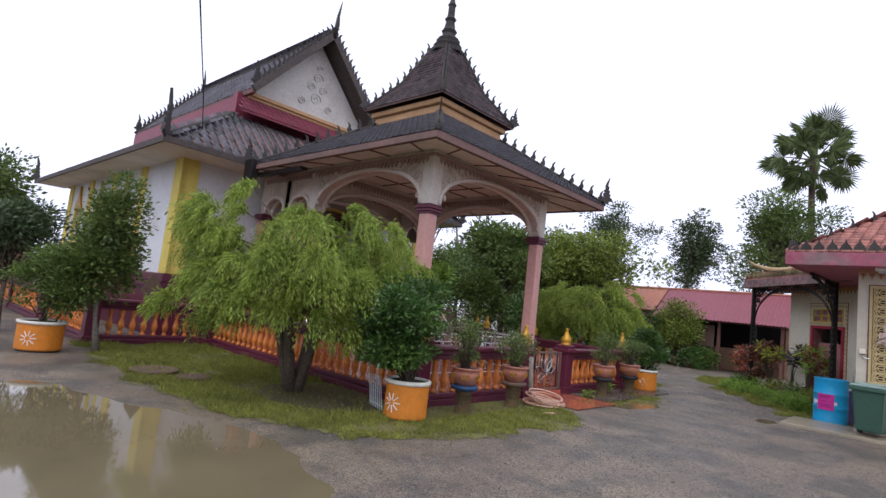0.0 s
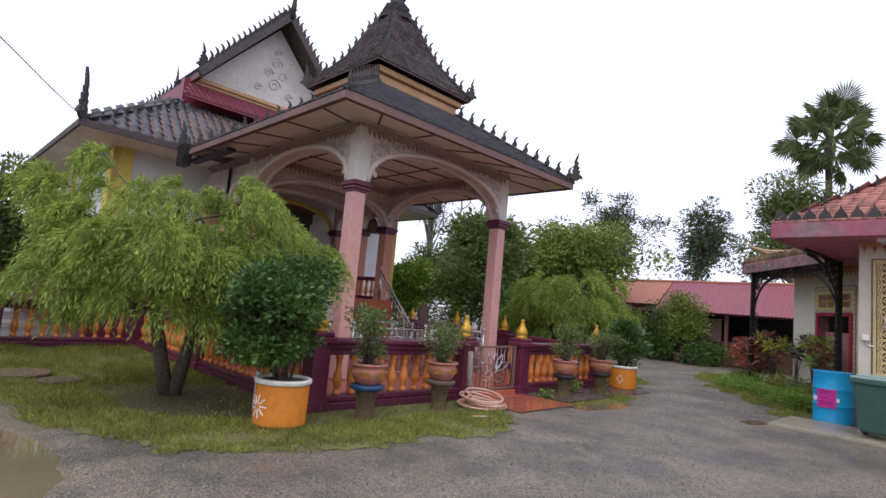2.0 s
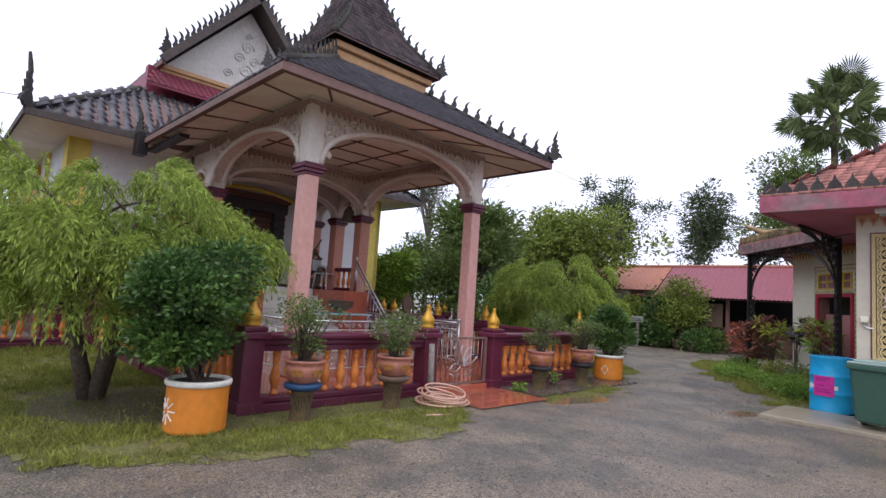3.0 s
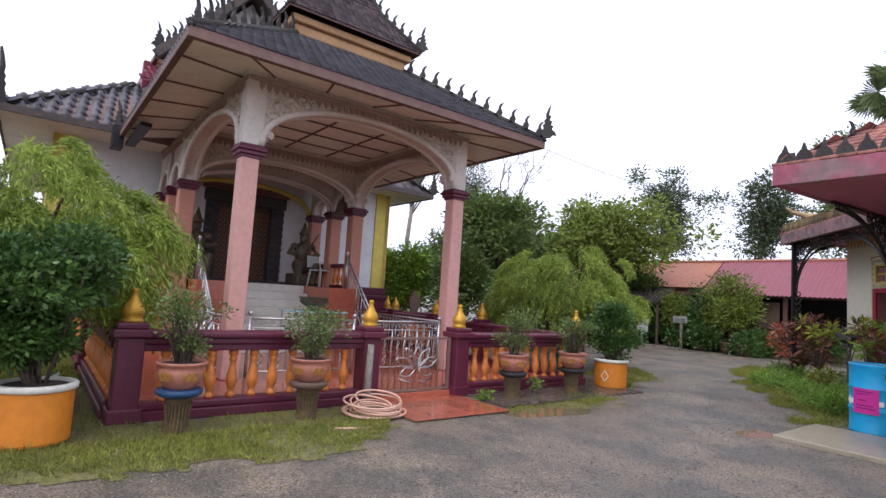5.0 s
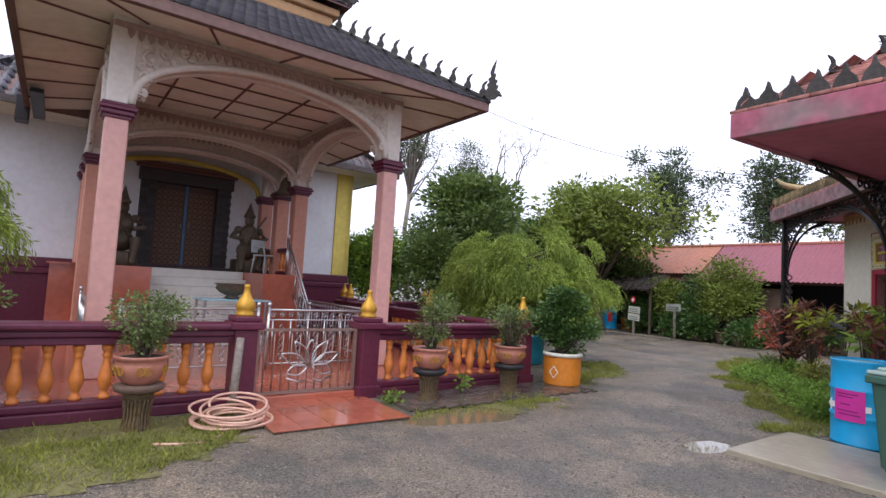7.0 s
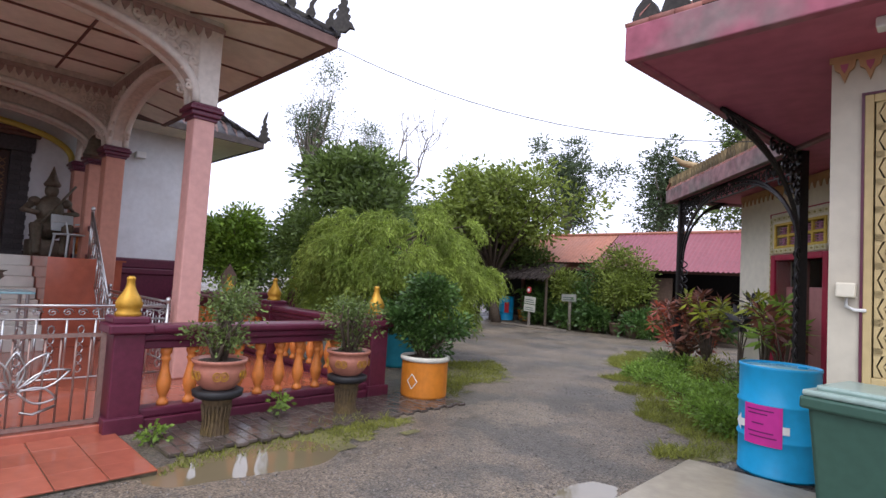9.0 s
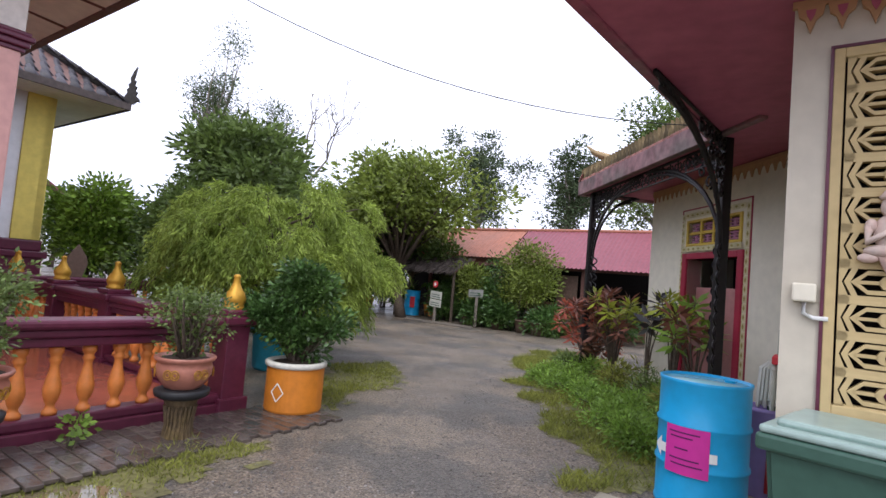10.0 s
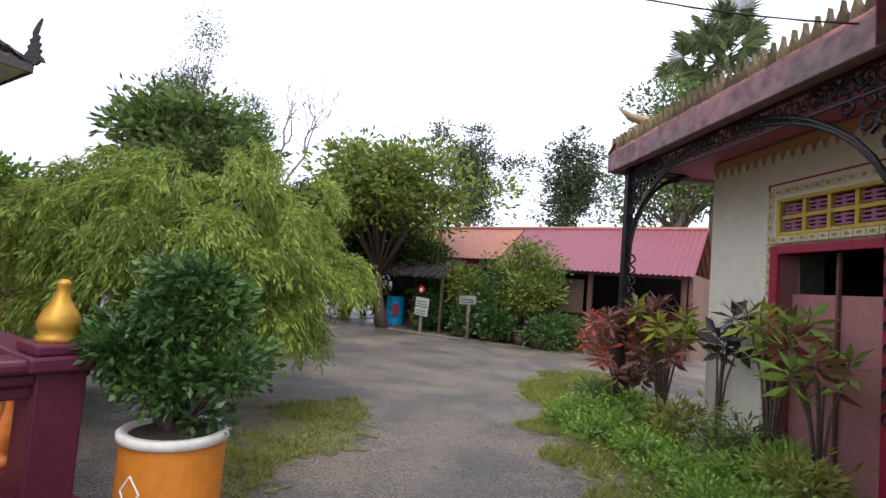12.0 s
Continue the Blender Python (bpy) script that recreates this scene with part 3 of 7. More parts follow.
# ---- fence ----
M_PANEL = M_MAROON
bal = mesh_of(lathe(B(), [(0.05, 0), (0.05, 0.03), (0.034, 0.045), (0.03, 0.075), (0.043, 0.10), (0.058, 0.15), (0.061, 0.19), (0.05, 0.25), (0.036, 0.31), (0.029, 0.36), (0.036, 0.385), (0.045, 0.4), (0.034, 0.42), (0.04, 0.44), (0.05, 0.455), (0.05, 0.5)], 12), M_ORANGE, True)
post_me = mesh_of(box(box(box(B(), -0.12, 0.12, -0.12, 0.12, 0, 0.82, 0.012), -0.17, 0.17, -0.17, 0.17, 0.82, 0.9, 0.015), -0.14, 0.14, -0.14, 0.14, 0.9, 0.96, 0.015), M_MAROON)
plinth_me = mesh_of(box(B(), -0.15, 0.15, -0.15, 0.15, -0.02, 0.14, 0.012), M_MAROON)
fin_me = mesh_of(lathe(B(), [(0.1, 0), (0.1, 0.03), (0.085, 0.045), (0.1, 0.08), (0.105, 0.11), (0.085, 0.16), (0.055, 0.205), (0.036, 0.25), (0.03, 0.30), (0.034, 0.31), (0.034, 0.325), (0.018, 0.34)], 16), M_GOLD, True)


def fence(ax, ay, bx, by, label, posts, group="temple fence"):
    """A balustrade from a to b, with gold-topped posts at the given shares of its length."""
    L = math.hypot(bx - ax, by - ay)
    t = thing("balustrade_fence", label, "fence", group, pose(ax, ay, 0.0, 0, 0, math.degrees(math.atan2(by - ay, bx - ax))))
    part("base_rail", box(box(B(), 0, L, -0.12, 0.12, 0.0, 0.1, 0.012), 0, L, -0.09, 0.09, 0.1, 0.18, 0.02), M_MAROON, t)
    part("top_rail", box(box(box(B(), 0, L, -0.075, 0.075, 0.68, 0.75, 0.012), 0, L, -0.1, 0.1, 0.75, 0.81, 0.015), 0, L, -0.13, 0.13, 0.81, 0.885, 0.025), M_MAROON, t)
    k = max(1, round(L / 0.215))
    for i in range(k):
        x = (i + 0.5) * L / k
        if all(abs(x - q * L) > 0.16 for q in posts):
            piece("baluster", bal, t, pose(x, 0, 0.18))
    for q in posts:
        p = piece("post", post_me, t, pose(q * L, 0, 0))
        piece("post_plinth", plinth_me, p)
        piece("finial", fin_me, p, pose(0, 0, 0.955), "gold painted bottle-shaped finial")
    return t


FL = "maroon balustrade fence with orange turned balusters and gold finials"
fence(-5.5, 5.68, -5.5, 8.36, FL, (0, 1))
fence(-5.5, 9.85, -5.5, 12.5, FL, (0, 1))
fence(-5.66, 12.5, -12.0, 12.5, FL, (0.364, 0.62, 0.9))
fence(-5.68, 5.62, -12.0, 5.62, FL, (0.5,))
fence(-12.1, 5.55, -12.1, 3.2, FL, (0, 1))
fence(-12.28, 3.2, -24.0, 3.2, FL, (0.33, 0.66))
fence(-12.1, 12.7, -12.1, 15.2, FL, (0, 1))

# pavers along the fence
paving = solid("paver_strip", box(B(), -5.38, -4.62, 9.95, 13.2, -0.03, 0.012), M_MUD, "mossy wet grey pavers along the fence", "paving", "structure")
me = mesh_of(box(B(), -0.095, 0.095, -0.047, 0.047, 0, 0.03, 0.006), M_PAVER)
rng = np.random.default_rng(3)
for j in range(32):
    for i in range(4):
        piece("paver", me, paving, pose(-5.27 + i * 0.2 + (j % 2) * 0.05 - 0.03, 10.0 + j * 0.1, -0.004 + rng.uniform(0, 0.006), rng.uniform(-1, 1), rng.uniform(-1, 1), rng.uniform(-2, 2)))


# ---- main gate ----
def gate(m, w=1.2, h=0.72):
    t = thing("metal_gate", "closed stainless steel gate with a bent lotus ornament", "gate", m=m)
    bm = B()
    for x in (0.015, w - 0.015):
        box(bm, x - 0.018, x + 0.018, -0.018, 0.018, 0, h)
    for z in (0.015, h - 0.015):
        box(bm, 0.033, w - 0.033, -0.016, 0.016, z - 0.015, z + 0.015)
    part("gate_frame", bm, M_RUST, t)
    bar = mesh_of(tube(B(), [(0, 0, 0.03), (0, 0, h - 0.03)], 0.008, 6), M_RUST, True)
    for i in range(11):
        piece("bar", bar, t, pose(0.1 + i * (w - 0.2) / 10, 0, 0))
    petals = ((0, 0.26, 0.0, 0.34), (35, 0.28, 0.02, 0.36), (-35, 0.28, 0.02, 0.36), (68, 0.3, 0.03, 0.36), (-68, 0.3, 0.03, 0.36), (105, 0.22, 0.03, 0.3), (-105, 0.22, 0.03, 0.3))
    for a, ln, off, _ in petals:
        bm = B()
        for s in (-1, 1):
            pts = [Vector((s * 0.06 * math.sin(math.pi * k / 8), -0.026, off + 1.15 * ln * k / 8)) for k in range(9)]
            tube(bm, [pose(0, 0, 0, 0, a, 0) @ p + Vector((w * 0.52, 0, 0.3)) for p in pts], 0.009, 6)
        part("petal", bm, M_STEEL, t, "bright steel petal", True)
    bm = B()
    for s in (-1, 1):
        tube(bm, [(w * 0.52 + s * 0.05, -0.026, 0.14), (w * 0.52 + s * 0.13, -0.026, 0.12), (w * 0.52 + s * 0.27, -0.026, 0.17)], 0.011, 6)
    part("stem", bm, M_STEEL, t, "bright steel stem", True)
    return t


gate(pose(-5.5, 8.5, 0.1, 0, 0, 90))


# ---- stainless rails round the porch foot ----
def steel_rail(ax, ay, bx, by, z0=0.1, z1=0.1, h=0.85):
    L = math.hypot(bx - ax, by - ay)
    t = thing("steel_railing", "polished stainless steel railing with scroll infill", "railing", "porch railings", pose(ax, ay, 0, 0, 0, math.degrees(math.atan2(by - ay, bx - ax))))
    dz = z1 - z0
    for x in (0, L):
        z = z0 + dz * x / L
        p = part("post", tube(B(), [(x, 0, z), (x, 0, z + h)], 0.022, 10), M_STEEL, t, smooth=True)
        part("ball", lathe(B(), [(0.016, 0), (0.028, 0.015), (0.034, 0.04), (0.024, 0.07), (0.008, 0.08)], 12, (x, 0, z + h)), M_STEEL, p, smooth=True)
    for k in (h, h - 0.14, 0.1):
        part("rail", tube(B(), [(0, 0, z0 + k - 0.03), (L, 0, z1 + k - 0.03)], 0.018 if k == h else 0.011, 8), M_STEEL, t, smooth=True)
    n = max(2, int(L / 0.125))
    for i in range(n):
        x = (i + 0.5) * L / n
        z = z0 + dz * x / L
        bm = B()
        if i % 2:
            for q in range(5):
                a = [(x + 0.028 * math.cos(2 * math.pi * j / 8), 0, z + 0.17 + q * 0.1 + 0.045 * math.sin(2 * math.pi * j / 8)) for j in range(9)]
                tube(bm, a, 0.007, 4)
        else:
            tube(bm, [(x, 0, z + 0.08), (x, 0, z + h - 0.16)], 0.011, 6)
        part("baluster", bm, M_STEEL, t, smooth=True)
        bm = B()
        sp = [(x + 0.05 * (1 - j / 14) * math.cos(j * 0.8), 0, z + h - 0.1 + 0.045 * (1 - j / 14) * math.sin(j * 0.8)) for j in range(13)]
        part("scroll", tube(bm, sp, 0.007, 4), M_STEEL, t, smooth=True)
    return t


steel_rail(-7.1, 7.35, -7.1, 9.0)
steel_rail(-7.1, 9.15, -7.1, 10.7)
steel_rail(-7.3, 10.95, -10.6, 10.95)
steel_rail(-7.3, 7.08, -10.6, 7.08)

# ---- porch platform and steps ----
FLOOR = 1.42
bm = B()
box(bm, -13.6, -11.75, 6.6, 11.4, 0.085, FLOOR - 0.03)
box(bm, -13.6, -11.7, 6.55, 11.45, FLOOR - 0.03, FLOOR)
box(bm, -11.75, -10.15, 7.3, 8.05, 0.085, FLOOR)
box(bm, -11.75, -10.15, 10.0, 10.72, 0.085, FLOOR)
solid("porch_platform", bm, M_REDTILE, "red tiled raised porch platform at the temple door", "platform", "structure")
stair = thing("stairs", "pale tiled steps up to the temple door", "stairs", kind="structure")
for i in range(8):
    z = 0.085 + (i + 1) * (FLOOR - 0.085) / 8
    part("step", box(B(), -11.74, -9.75 - 0.0 + (-i) * 0.25, 8.06, 9.99, z - (FLOOR - 0.085) / 8, z, 0.01), M_MARBLE, stair)
for y in (7.4, 10.62):
    steel_rail(-9.25, y, -10.65, y, 0.085, FLOOR, 0.78)

# ---- porch pillars, arches ----
PX0, PX1, PY0, PY1 = -7.12, -10.92, 7.12, 10.9
porch = thing("temple_porch", "open temple porch with pink pillars and tiered dark roof", "porch", m=pose(-9.02, 9.01, 0))
PI = Matrix.Translation((9.02, -9.01, 0))


def pp(name, bm, material, label="", smooth=False, parent=None):
    bmesh.ops.transform(bm, matrix=PI, verts=bm.verts)
    return part(name, bm, material, parent or porch, label, smooth)


def pillar(x, y, z0, material, half=0.155, ztop=3.2):
    p = pp("pillar", box(B(), x - half, x + half, y - half, y + half, z0, ztop, 0.02), material)
    h = half
    bm = box(box(box(box(B(), x - h - .02, x + h + .02, y - h - .02, y + h + .02, ztop - 0.04, ztop, .008), x - h - .05, x + h + .05, y - h - .05, y + h + .05, ztop, ztop + .06, .015), x - h - .075, x + h + .075, y - h - .075, y + h + .075, ztop + .06, ztop + .11, .012), x - h - .05, x + h + .05, y - h - .05, y + h + .05, ztop + .11, ztop + .15, .012)
    pp("capital", bm, M_MAROON, "maroon moulded capital", parent=p)


for x, y in ((PX0, PY0), (PX0, PY1)):
    pillar(x, y, 0.085, M_PINK, 0.125)
for x in (PX1, -12.06, -13.25):
    for y in (PY0, PY1):
        pillar(x, y, 0.085 if x == PX1 else FLOOR, M_TERRA, 0.145)

ZC, ZT, ZS = 3.35, 4.44, 4.23


def arch(ax, ay, bx, by, apex=4.14, t=0.24, half=0.125, rich=True, spring=ZC):
    """Spandrel wall over an arched opening between two pillars, with rims and carved scrolls."""
    L = math.hypot(bx - ax, by - ay)
    m = pose(ax, ay, 0, 0, 0, math.degrees(math.atan2(by - ay, bx - ax)))
    n = 28
    x0, x1 = half, L - half
    cv = []
    for i in range(n + 1):
        a = math.pi * (1 - i / n)
        cv.append(((x0 + x1) / 2 + (x1 - x0) / 2 * math.cos(a), spring + (apex - spring) * abs(math.sin(a)) ** 0.85))
    bm = B()
    lo = [(-half, spring), (x0, spring)] + cv[1:-1] + [(x1, spring), (L + half, spring)]
    rows = [[bm.verts.new(m @ Vector((x, s * t / 2, z))) for x, z in lo] + [bm.verts.new(m @ Vector((x, s * t / 2, ZT))) for x, z in lo] for s in (-1, 1)]
    k = len(lo)
    for i in range(k - 1):
        bm.faces.new([rows[0][i], rows[0][i + 1], rows[0][k + i + 1], rows[0][k + i]])
        bm.faces.new([rows[1][i + 1], rows[1][i], rows[1][k + i], rows[1][k + i + 1]])
        bm.faces.new([rows[0][i + 1], rows[0][i], rows[1][i], rows[1][i + 1]])
    w = pp("arch_wall", bm, M_STONE)
    for s in (-1, 1):
        bm = B()
        for off, r in ((0.05, 0.05), (-0.0, 0.022)):
            tube(bm, [m @ Vector((x, s * (t / 2 + 0.005), z + off * 0.3)) for x, z in cv], r, 6)
        pp("arch_rim", bm, M_RIM, smooth=True, parent=w)
        bm = B()
        box(bm, -half, L + half, -0.03, 0.03, ZT - 0.17, ZT - 0.1, 0.01, m @ pose(0, s * (t / 2 + 0.01), 0))
        q = max(8, int(L / 0.11))
        for i in range(q):
            x = (i + 0.5) * L / q
            plate(bm, [(x - 0.045, ZT - 0.17), (x - 0.035, ZT - 0.23), (x, ZT - 0.29), (x + 0.035, ZT - 0.23), (x + 0.045, ZT - 0.17)], 0.03, m @ pose(0, s * (t / 2 + 0.012), 0))
        pp("frieze", bm, M_FRIEZE, "faded brown pointed frieze", parent=w)
        if rich:
            rg = random.Random(int(L * 100) + s)
            for side in (0, 1):
                for u, zz, rad in ((0.17, 3.96, 0.11), (0.34, 4.07, 0.08), (0.12, 3.72, 0.08), (0.53, 4.14, 0.06), (0.1, 3.53, 0.055), (0.7, 4.17, 0.045), (0.27, 3.9, 0.06), (0.44, 4.0, 0.05), (0.24, 4.12, 0.05), (0.08, 3.84, 0.05), (0.62, 4.11, 0.04)):
                    x = u + x0 if side == 0 else x1 - u
                    sg = 1 if side == 0 else -1
                    ph = rg.uniform(0, 6)
                    sp = [m @ Vector((x + sg * rad * (1 - j / 16) * math.cos(ph + j * 0.75), s * (t / 2 + 0.012), zz + rad * (1 - j / 16) * math.sin(ph + j * 0.75))) for j in range(14)]
                    pp("stucco_scroll", tube(B(), sp, [0.03 * (1 - j / 22) for j in range(14)], 5), M_STONE, "raised stucco scroll", True, w)
    return w


arch(PX0, PY0, PX0, PY1)
arch(PX1, PY0, PX1, PY1, 4.05)
arch(PX0, PY0, PX1, PY0)
arch(PX0, PY1, PX1, PY1)
arch(-12.06, PY0, -12.06, PY1, 3.95, 0.2, rich=False)
for y in (PY0, PY1):
    arch(PX1, y, -12.06, y, 3.75, 0.2, rich=False)
    arch(-12.06, y, -13.25, y, 3.75, 0.2, rich=False)
# white blocks above the capitals and yellow band of the inner arch
for x in (PX0, PX1):
    for y in (PY0, PY1):
        pp("impost", box(B(), x - 0.135, x + 0.135, y - 0.135, y + 0.135, ZC - 0.002, ZT, 0.02), M_RIM)
bm = B()
n = 24
tube(bm, [(-13.42, (PY0 + PY1) / 2 + 1.75 * math.cos(math.pi * (1 - i / n)), 3.35 + 0.62 * abs(math.sin(math.pi * i / n)) ** 0.85) for i in range(n + 1)], 0.06, 6)
pp("arch_band", bm, M_YELLOW, "yellow painted arch band", True)

# porch ceiling
bm = B()
box(bm, -12.9, -7.0, 7.0, 11.02, ZT + 0.002, ZT + 0.03)
pp("porch_ceiling", bm, M_SOFFIT, "cream panelled ceiling with brown strips")
so = [(-6.04, 6.06), (-6.04, 11.98), (-12.0, 11.98), (-12.0, 6.06)]
si = [(-7.02, 7.02), (-7.02, 11.0), (-12.0, 11.0), (-12.0, 7.02)]
for i, j in ((0, 1), (1, 2), (3, 0)):
    pp("eave_soffit", deck(B(), [[(*so[i], ZS), (*so[j], ZS), (*si[j], ZT - 0.01), (*si[i], ZT - 0.01)]], 0.02), M_SOFFIT)


def sloped(x0, y0, x1, y1):
    pp("ceiling_strip", tube(B(), [(x0, y0, ZS - 0.024), (x1, y1, ZT - 0.034)], 0.02, 4), M_BROWN)


def strip(x0, x1, y0, y1):
    pp("ceiling_strip", box(B(), x0, x1, y0, y1, ZT - 0.02, ZT), M_BROWN)


for i in range(1, 5):
    strip(-10.9 + i * 0.76 - 0.02, -10.9 + i * 0.76 + 0.02, 7.26, 10.76)
for i in range(3):
    for j in range(5):
        strip(-10.88 + j * 0.76, -10.88 + j * 0.76 + 0.7, 8.0 + i * 0.98 - 0.016, 8.0 + i * 0.98 + 0.016)
for i in range(5):
    sloped(-6.05, 6.7 + i * 1.15, -7.0, 7.35 + i * 0.82)
    sloped(-6.7 - i * 1.1, 6.07, -7.35 - i * 0.95, 7.0)
    sloped(-6.7 - i * 1.1, 11.97, -7.35 - i * 0.95, 11.02)
for x0, x1, y0, y1 in ((-6.09, -6.0, 5.98, 12.04), (-12.1, -6.09, 5.98, 6.07), (-12.1, -6.09, 11.95, 12.04)):
    pp("fascia", box(B(), x0, x1, y0, y1, ZS - 0.04, ZS + 0.07, 0.008), M_FASCIA, "weathered brown fascia board")


# ---- tiled roofs ----
def tiles(parent, a, b, c, d, w, h, material, off, name="roof_tiles", split=0, thick=0.03, label="", roll=0.0):
    """Overlapping tiles on the slope a-b (eave) to d-c (top); the lowest `split` become single objects; roll lifts a rounded back."""
    a, b, c, d = (np.array(q, float) + np.array(off) for q in (a, b, c, d))
    mid_e, mid_t = (a + b) / 2, (c + d) / 2
    u = (b - a) / np.linalg.norm(b - a)
    V = np.linalg.norm(mid_t - mid_e - u * np.dot(mid_t - mid_e, u))
    vdir = (mid_t - mid_e - u * np.dot(mid_t - mid_e, u)) / V
    nrm = np.cross(u, vdir)
    nrm *= np.sign(nrm[2])
    rows = int(V / h)
    vs, fs, singles = [], [], []
    rng = np.random.default_rng(int(abs(a[0] * 100 + b[1] * 31)) + rows)
    cube = np.array([(-.5, 0, 0), (.5, 0, 0), (.5, 1, 0), (-.5, 1, 0), (-.5, 0, 1), (.5, 0, 1), (.5, 1, .15), (-.5, 1, .15)])
    cf = np.array([(4, 5, 6, 7), (0, 1, 5, 4), (1, 2, 6, 5), (3, 0, 4, 7)])
    if roll:
        prof = [(-.5, .1), (-.3, .25), (-.1, 1), (.12, 1), (.32, .25), (.5, 0)]
        up = (thick + roll) / thick
        cube = np.array([(x, 0, z * up) for x, z in prof] + [(x, 1, z * up - .8) for x, z in prof] + [(x, 0, z * up - .8) for x, z in prof])
        cf = np.array([(i, i + 1, i + 7, i + 6) for i in range(5)] + [(i + 12, i + 13, i + 1, i) for i in range(5)])
    k0 = len(cube)
    tw, th = w * (1.0 if roll else 0.95), h * 1.35
    count = 0
    for r in range(rows + 1):
        k = r * h / V
        if k >= 1:
            break
        pa, pb = a + (d - a) * k, b + (c - b) * k
        L = np.dot(pb - pa, u)
        s = 0 if roll else (r % 2) * 0.5 * w
        x = s + w * 0.3
        while x < L - w * 0.2:
            o = pa + u * x + vdir * np.dot(mid_e + vdir * r * h - pa, vdir)
            lift = 0.004 + rng.uniform(0, 0.008)
            q = cube * (tw, th, thick)
            pts = o + q[:, :1] * u + q[:, 1:2] * vdir + (q[:, 2:] + lift) * nrm
            if count < split:
                singles.append((o + nrm * lift))
            else:
                fs.append(cf + k0 * len(vs)), vs.append(pts)
            count += 1
            x += w
    ob = piece(name, raw_mesh(np.concatenate(vs), np.concatenate(fs), material), parent, None, label)
    ob["kind"] = "stuff"
    if singles:
        q = cube * (tw, th, thick)
        me = raw_mesh(q, cf, material)
        R = Matrix(np.stack([u, vdir, nrm], 1).tolist()).to_4x4()
        for o in singles:
            piece("roof_tile", me, parent, Matrix.Translation(o) @ R)
    return ob


FLAME = [(-.06, 0), (.06, 0), (.08, .06), (.06, .12), (.04, .16), (.05, .21), (.1, .29), (.03, .26), (-.015, .2), (-.02, .13), (-.06, .08)]
flame_me = mesh_of(plate(B(), FLAME, 0.035), M_CREST)
NAGA = [(x * .72, z) for x, z in [(-.1, 0), (.12, 0), (.2, .06), (.3, .05), (.24, .13), (.16, .17), (.2, .24), (.13, .26), (.17, .34), (.1, .36), (.13, .45), (.07, .47), (.1, .58), (.13, .72), (.04, .6), (-.02, .48), (.0, .4), (-.06, .36), (-.03, .3), (-.09, .26), (-.06, .2), (-.12, .14)]]
naga_me = mesh_of(plate(B(), NAGA, 0.06), M_CREST)


def crest(parent, p, q, step, size, end=True, big=1.0, endname="naga_finial", off=(0, 0, 0)):
    """Flame ornaments along a ridge from high p to low q, and a larger curled finial at the low end."""
    p, q = Vector(p) + Vector(off), Vector(q) + Vector(off)
    d = q - p
    az = math.degrees(math.atan2(d.y, d.x))
    n = int(d.length / step)
    for i in range(n):
        o = p.lerp(q, (i + 0.5) / n)
        piece("crest_flame", flame_me, parent, Matrix.Translation(o) @ pose(0, 0, 0, 0, 0, az) @ Matrix.Diagonal((size, size, size, 1)))
    if end:
        piece(endname, naga_me, parent, Matrix.Translation(q) @ pose(0, 0, 0, 0, 0, az) @ Matrix.Diagonal((big, big, big, 1)))


def ridge(bm, p, q, r=0.05):
    tube(bm, [p, Vector(p).lerp(Vector(q), 0.5), q], r, 8)


# porch lower roof: eave square to the foot of the upper box
CX, CY = -9.02, 9.02
E0, E1, ZE, ZU = 3.02, 1.08, 4.32, 5.6
eav = [(CX + E0, CY - E0), (CX + E0, CY + E0), (CX - E0 - 0.3, CY + E0), (CX - E0 - 0.3, CY - E0)]
top = [(CX + E1, CY - E1), (CX + E1, CY + E1), (CX - E1, CY + E1), (CX - E1, CY - E1)]
OFF = (-CX, -9.01, 0)
bm = B()
quads = []
for i in range(4):
    j = (i + 1) % 4
    quads.append([(*eav[i], ZE), (*eav[j], ZE), (*top[j], ZU), (*top[i], ZU)])
deck(bm, quads)
pp("lower_roof_deck", bm, M_FASCIA)
for i, q in enumerate(quads):
    tiles(porch, *q, 0.15, 0.12, M_TILE, (9.02, -9.01, 0), "lower_roof_tiles", 290 if i == 0 else 0)
bm = B()
for i in range(4):
    pp("hip_ridge", tube(B(), [(*top[i], ZU + 0.03), (*eav[i], ZE + 0.03)], 0.06, 8), M_CREST, smooth=True)
    crest(porch, (*top[i], ZU + 0.08), (*eav[i], ZE + 0.08), 0.26, 0.85, i > 0, 0.9, off=(9.02, -9.01, 0))
# upper box and upper roof
bm = B()
box(bm, CX - 1.02, CX + 1.02, CY - 1.02, CY + 1.02, 5.1, 5.95)
box(bm, CX - 1.1, CX + 1.1, CY - 1.1, CY + 1.1, 5.62, 5.8, 0.03)
box(bm, CX - 1.18, CX + 1.18, CY - 1.18, CY + 1.18, 5.8, 5.93, 0.03)
pp("upper_box", bm, M_OCHRE, "ochre painted cornice box")
U0, U1, ZA, ZB = 1.3, 0.27, 5.98, 7.72
e2 = [(CX + U0, CY - U0), (CX + U0, CY + U0), (CX - U0, CY + U0), (CX - U0, CY - U0)]
m2 = [(CX + .72, CY - .72), (CX + .72, CY + .72), (CX - .72, CY + .72), (CX - .72, CY - .72)]
t2 = [(CX + U1, CY - U1), (CX + U1, CY + U1), (CX - U1, CY + U1), (CX - U1, CY - U1)]
ZM = 6.72
bm = B()
quads = []
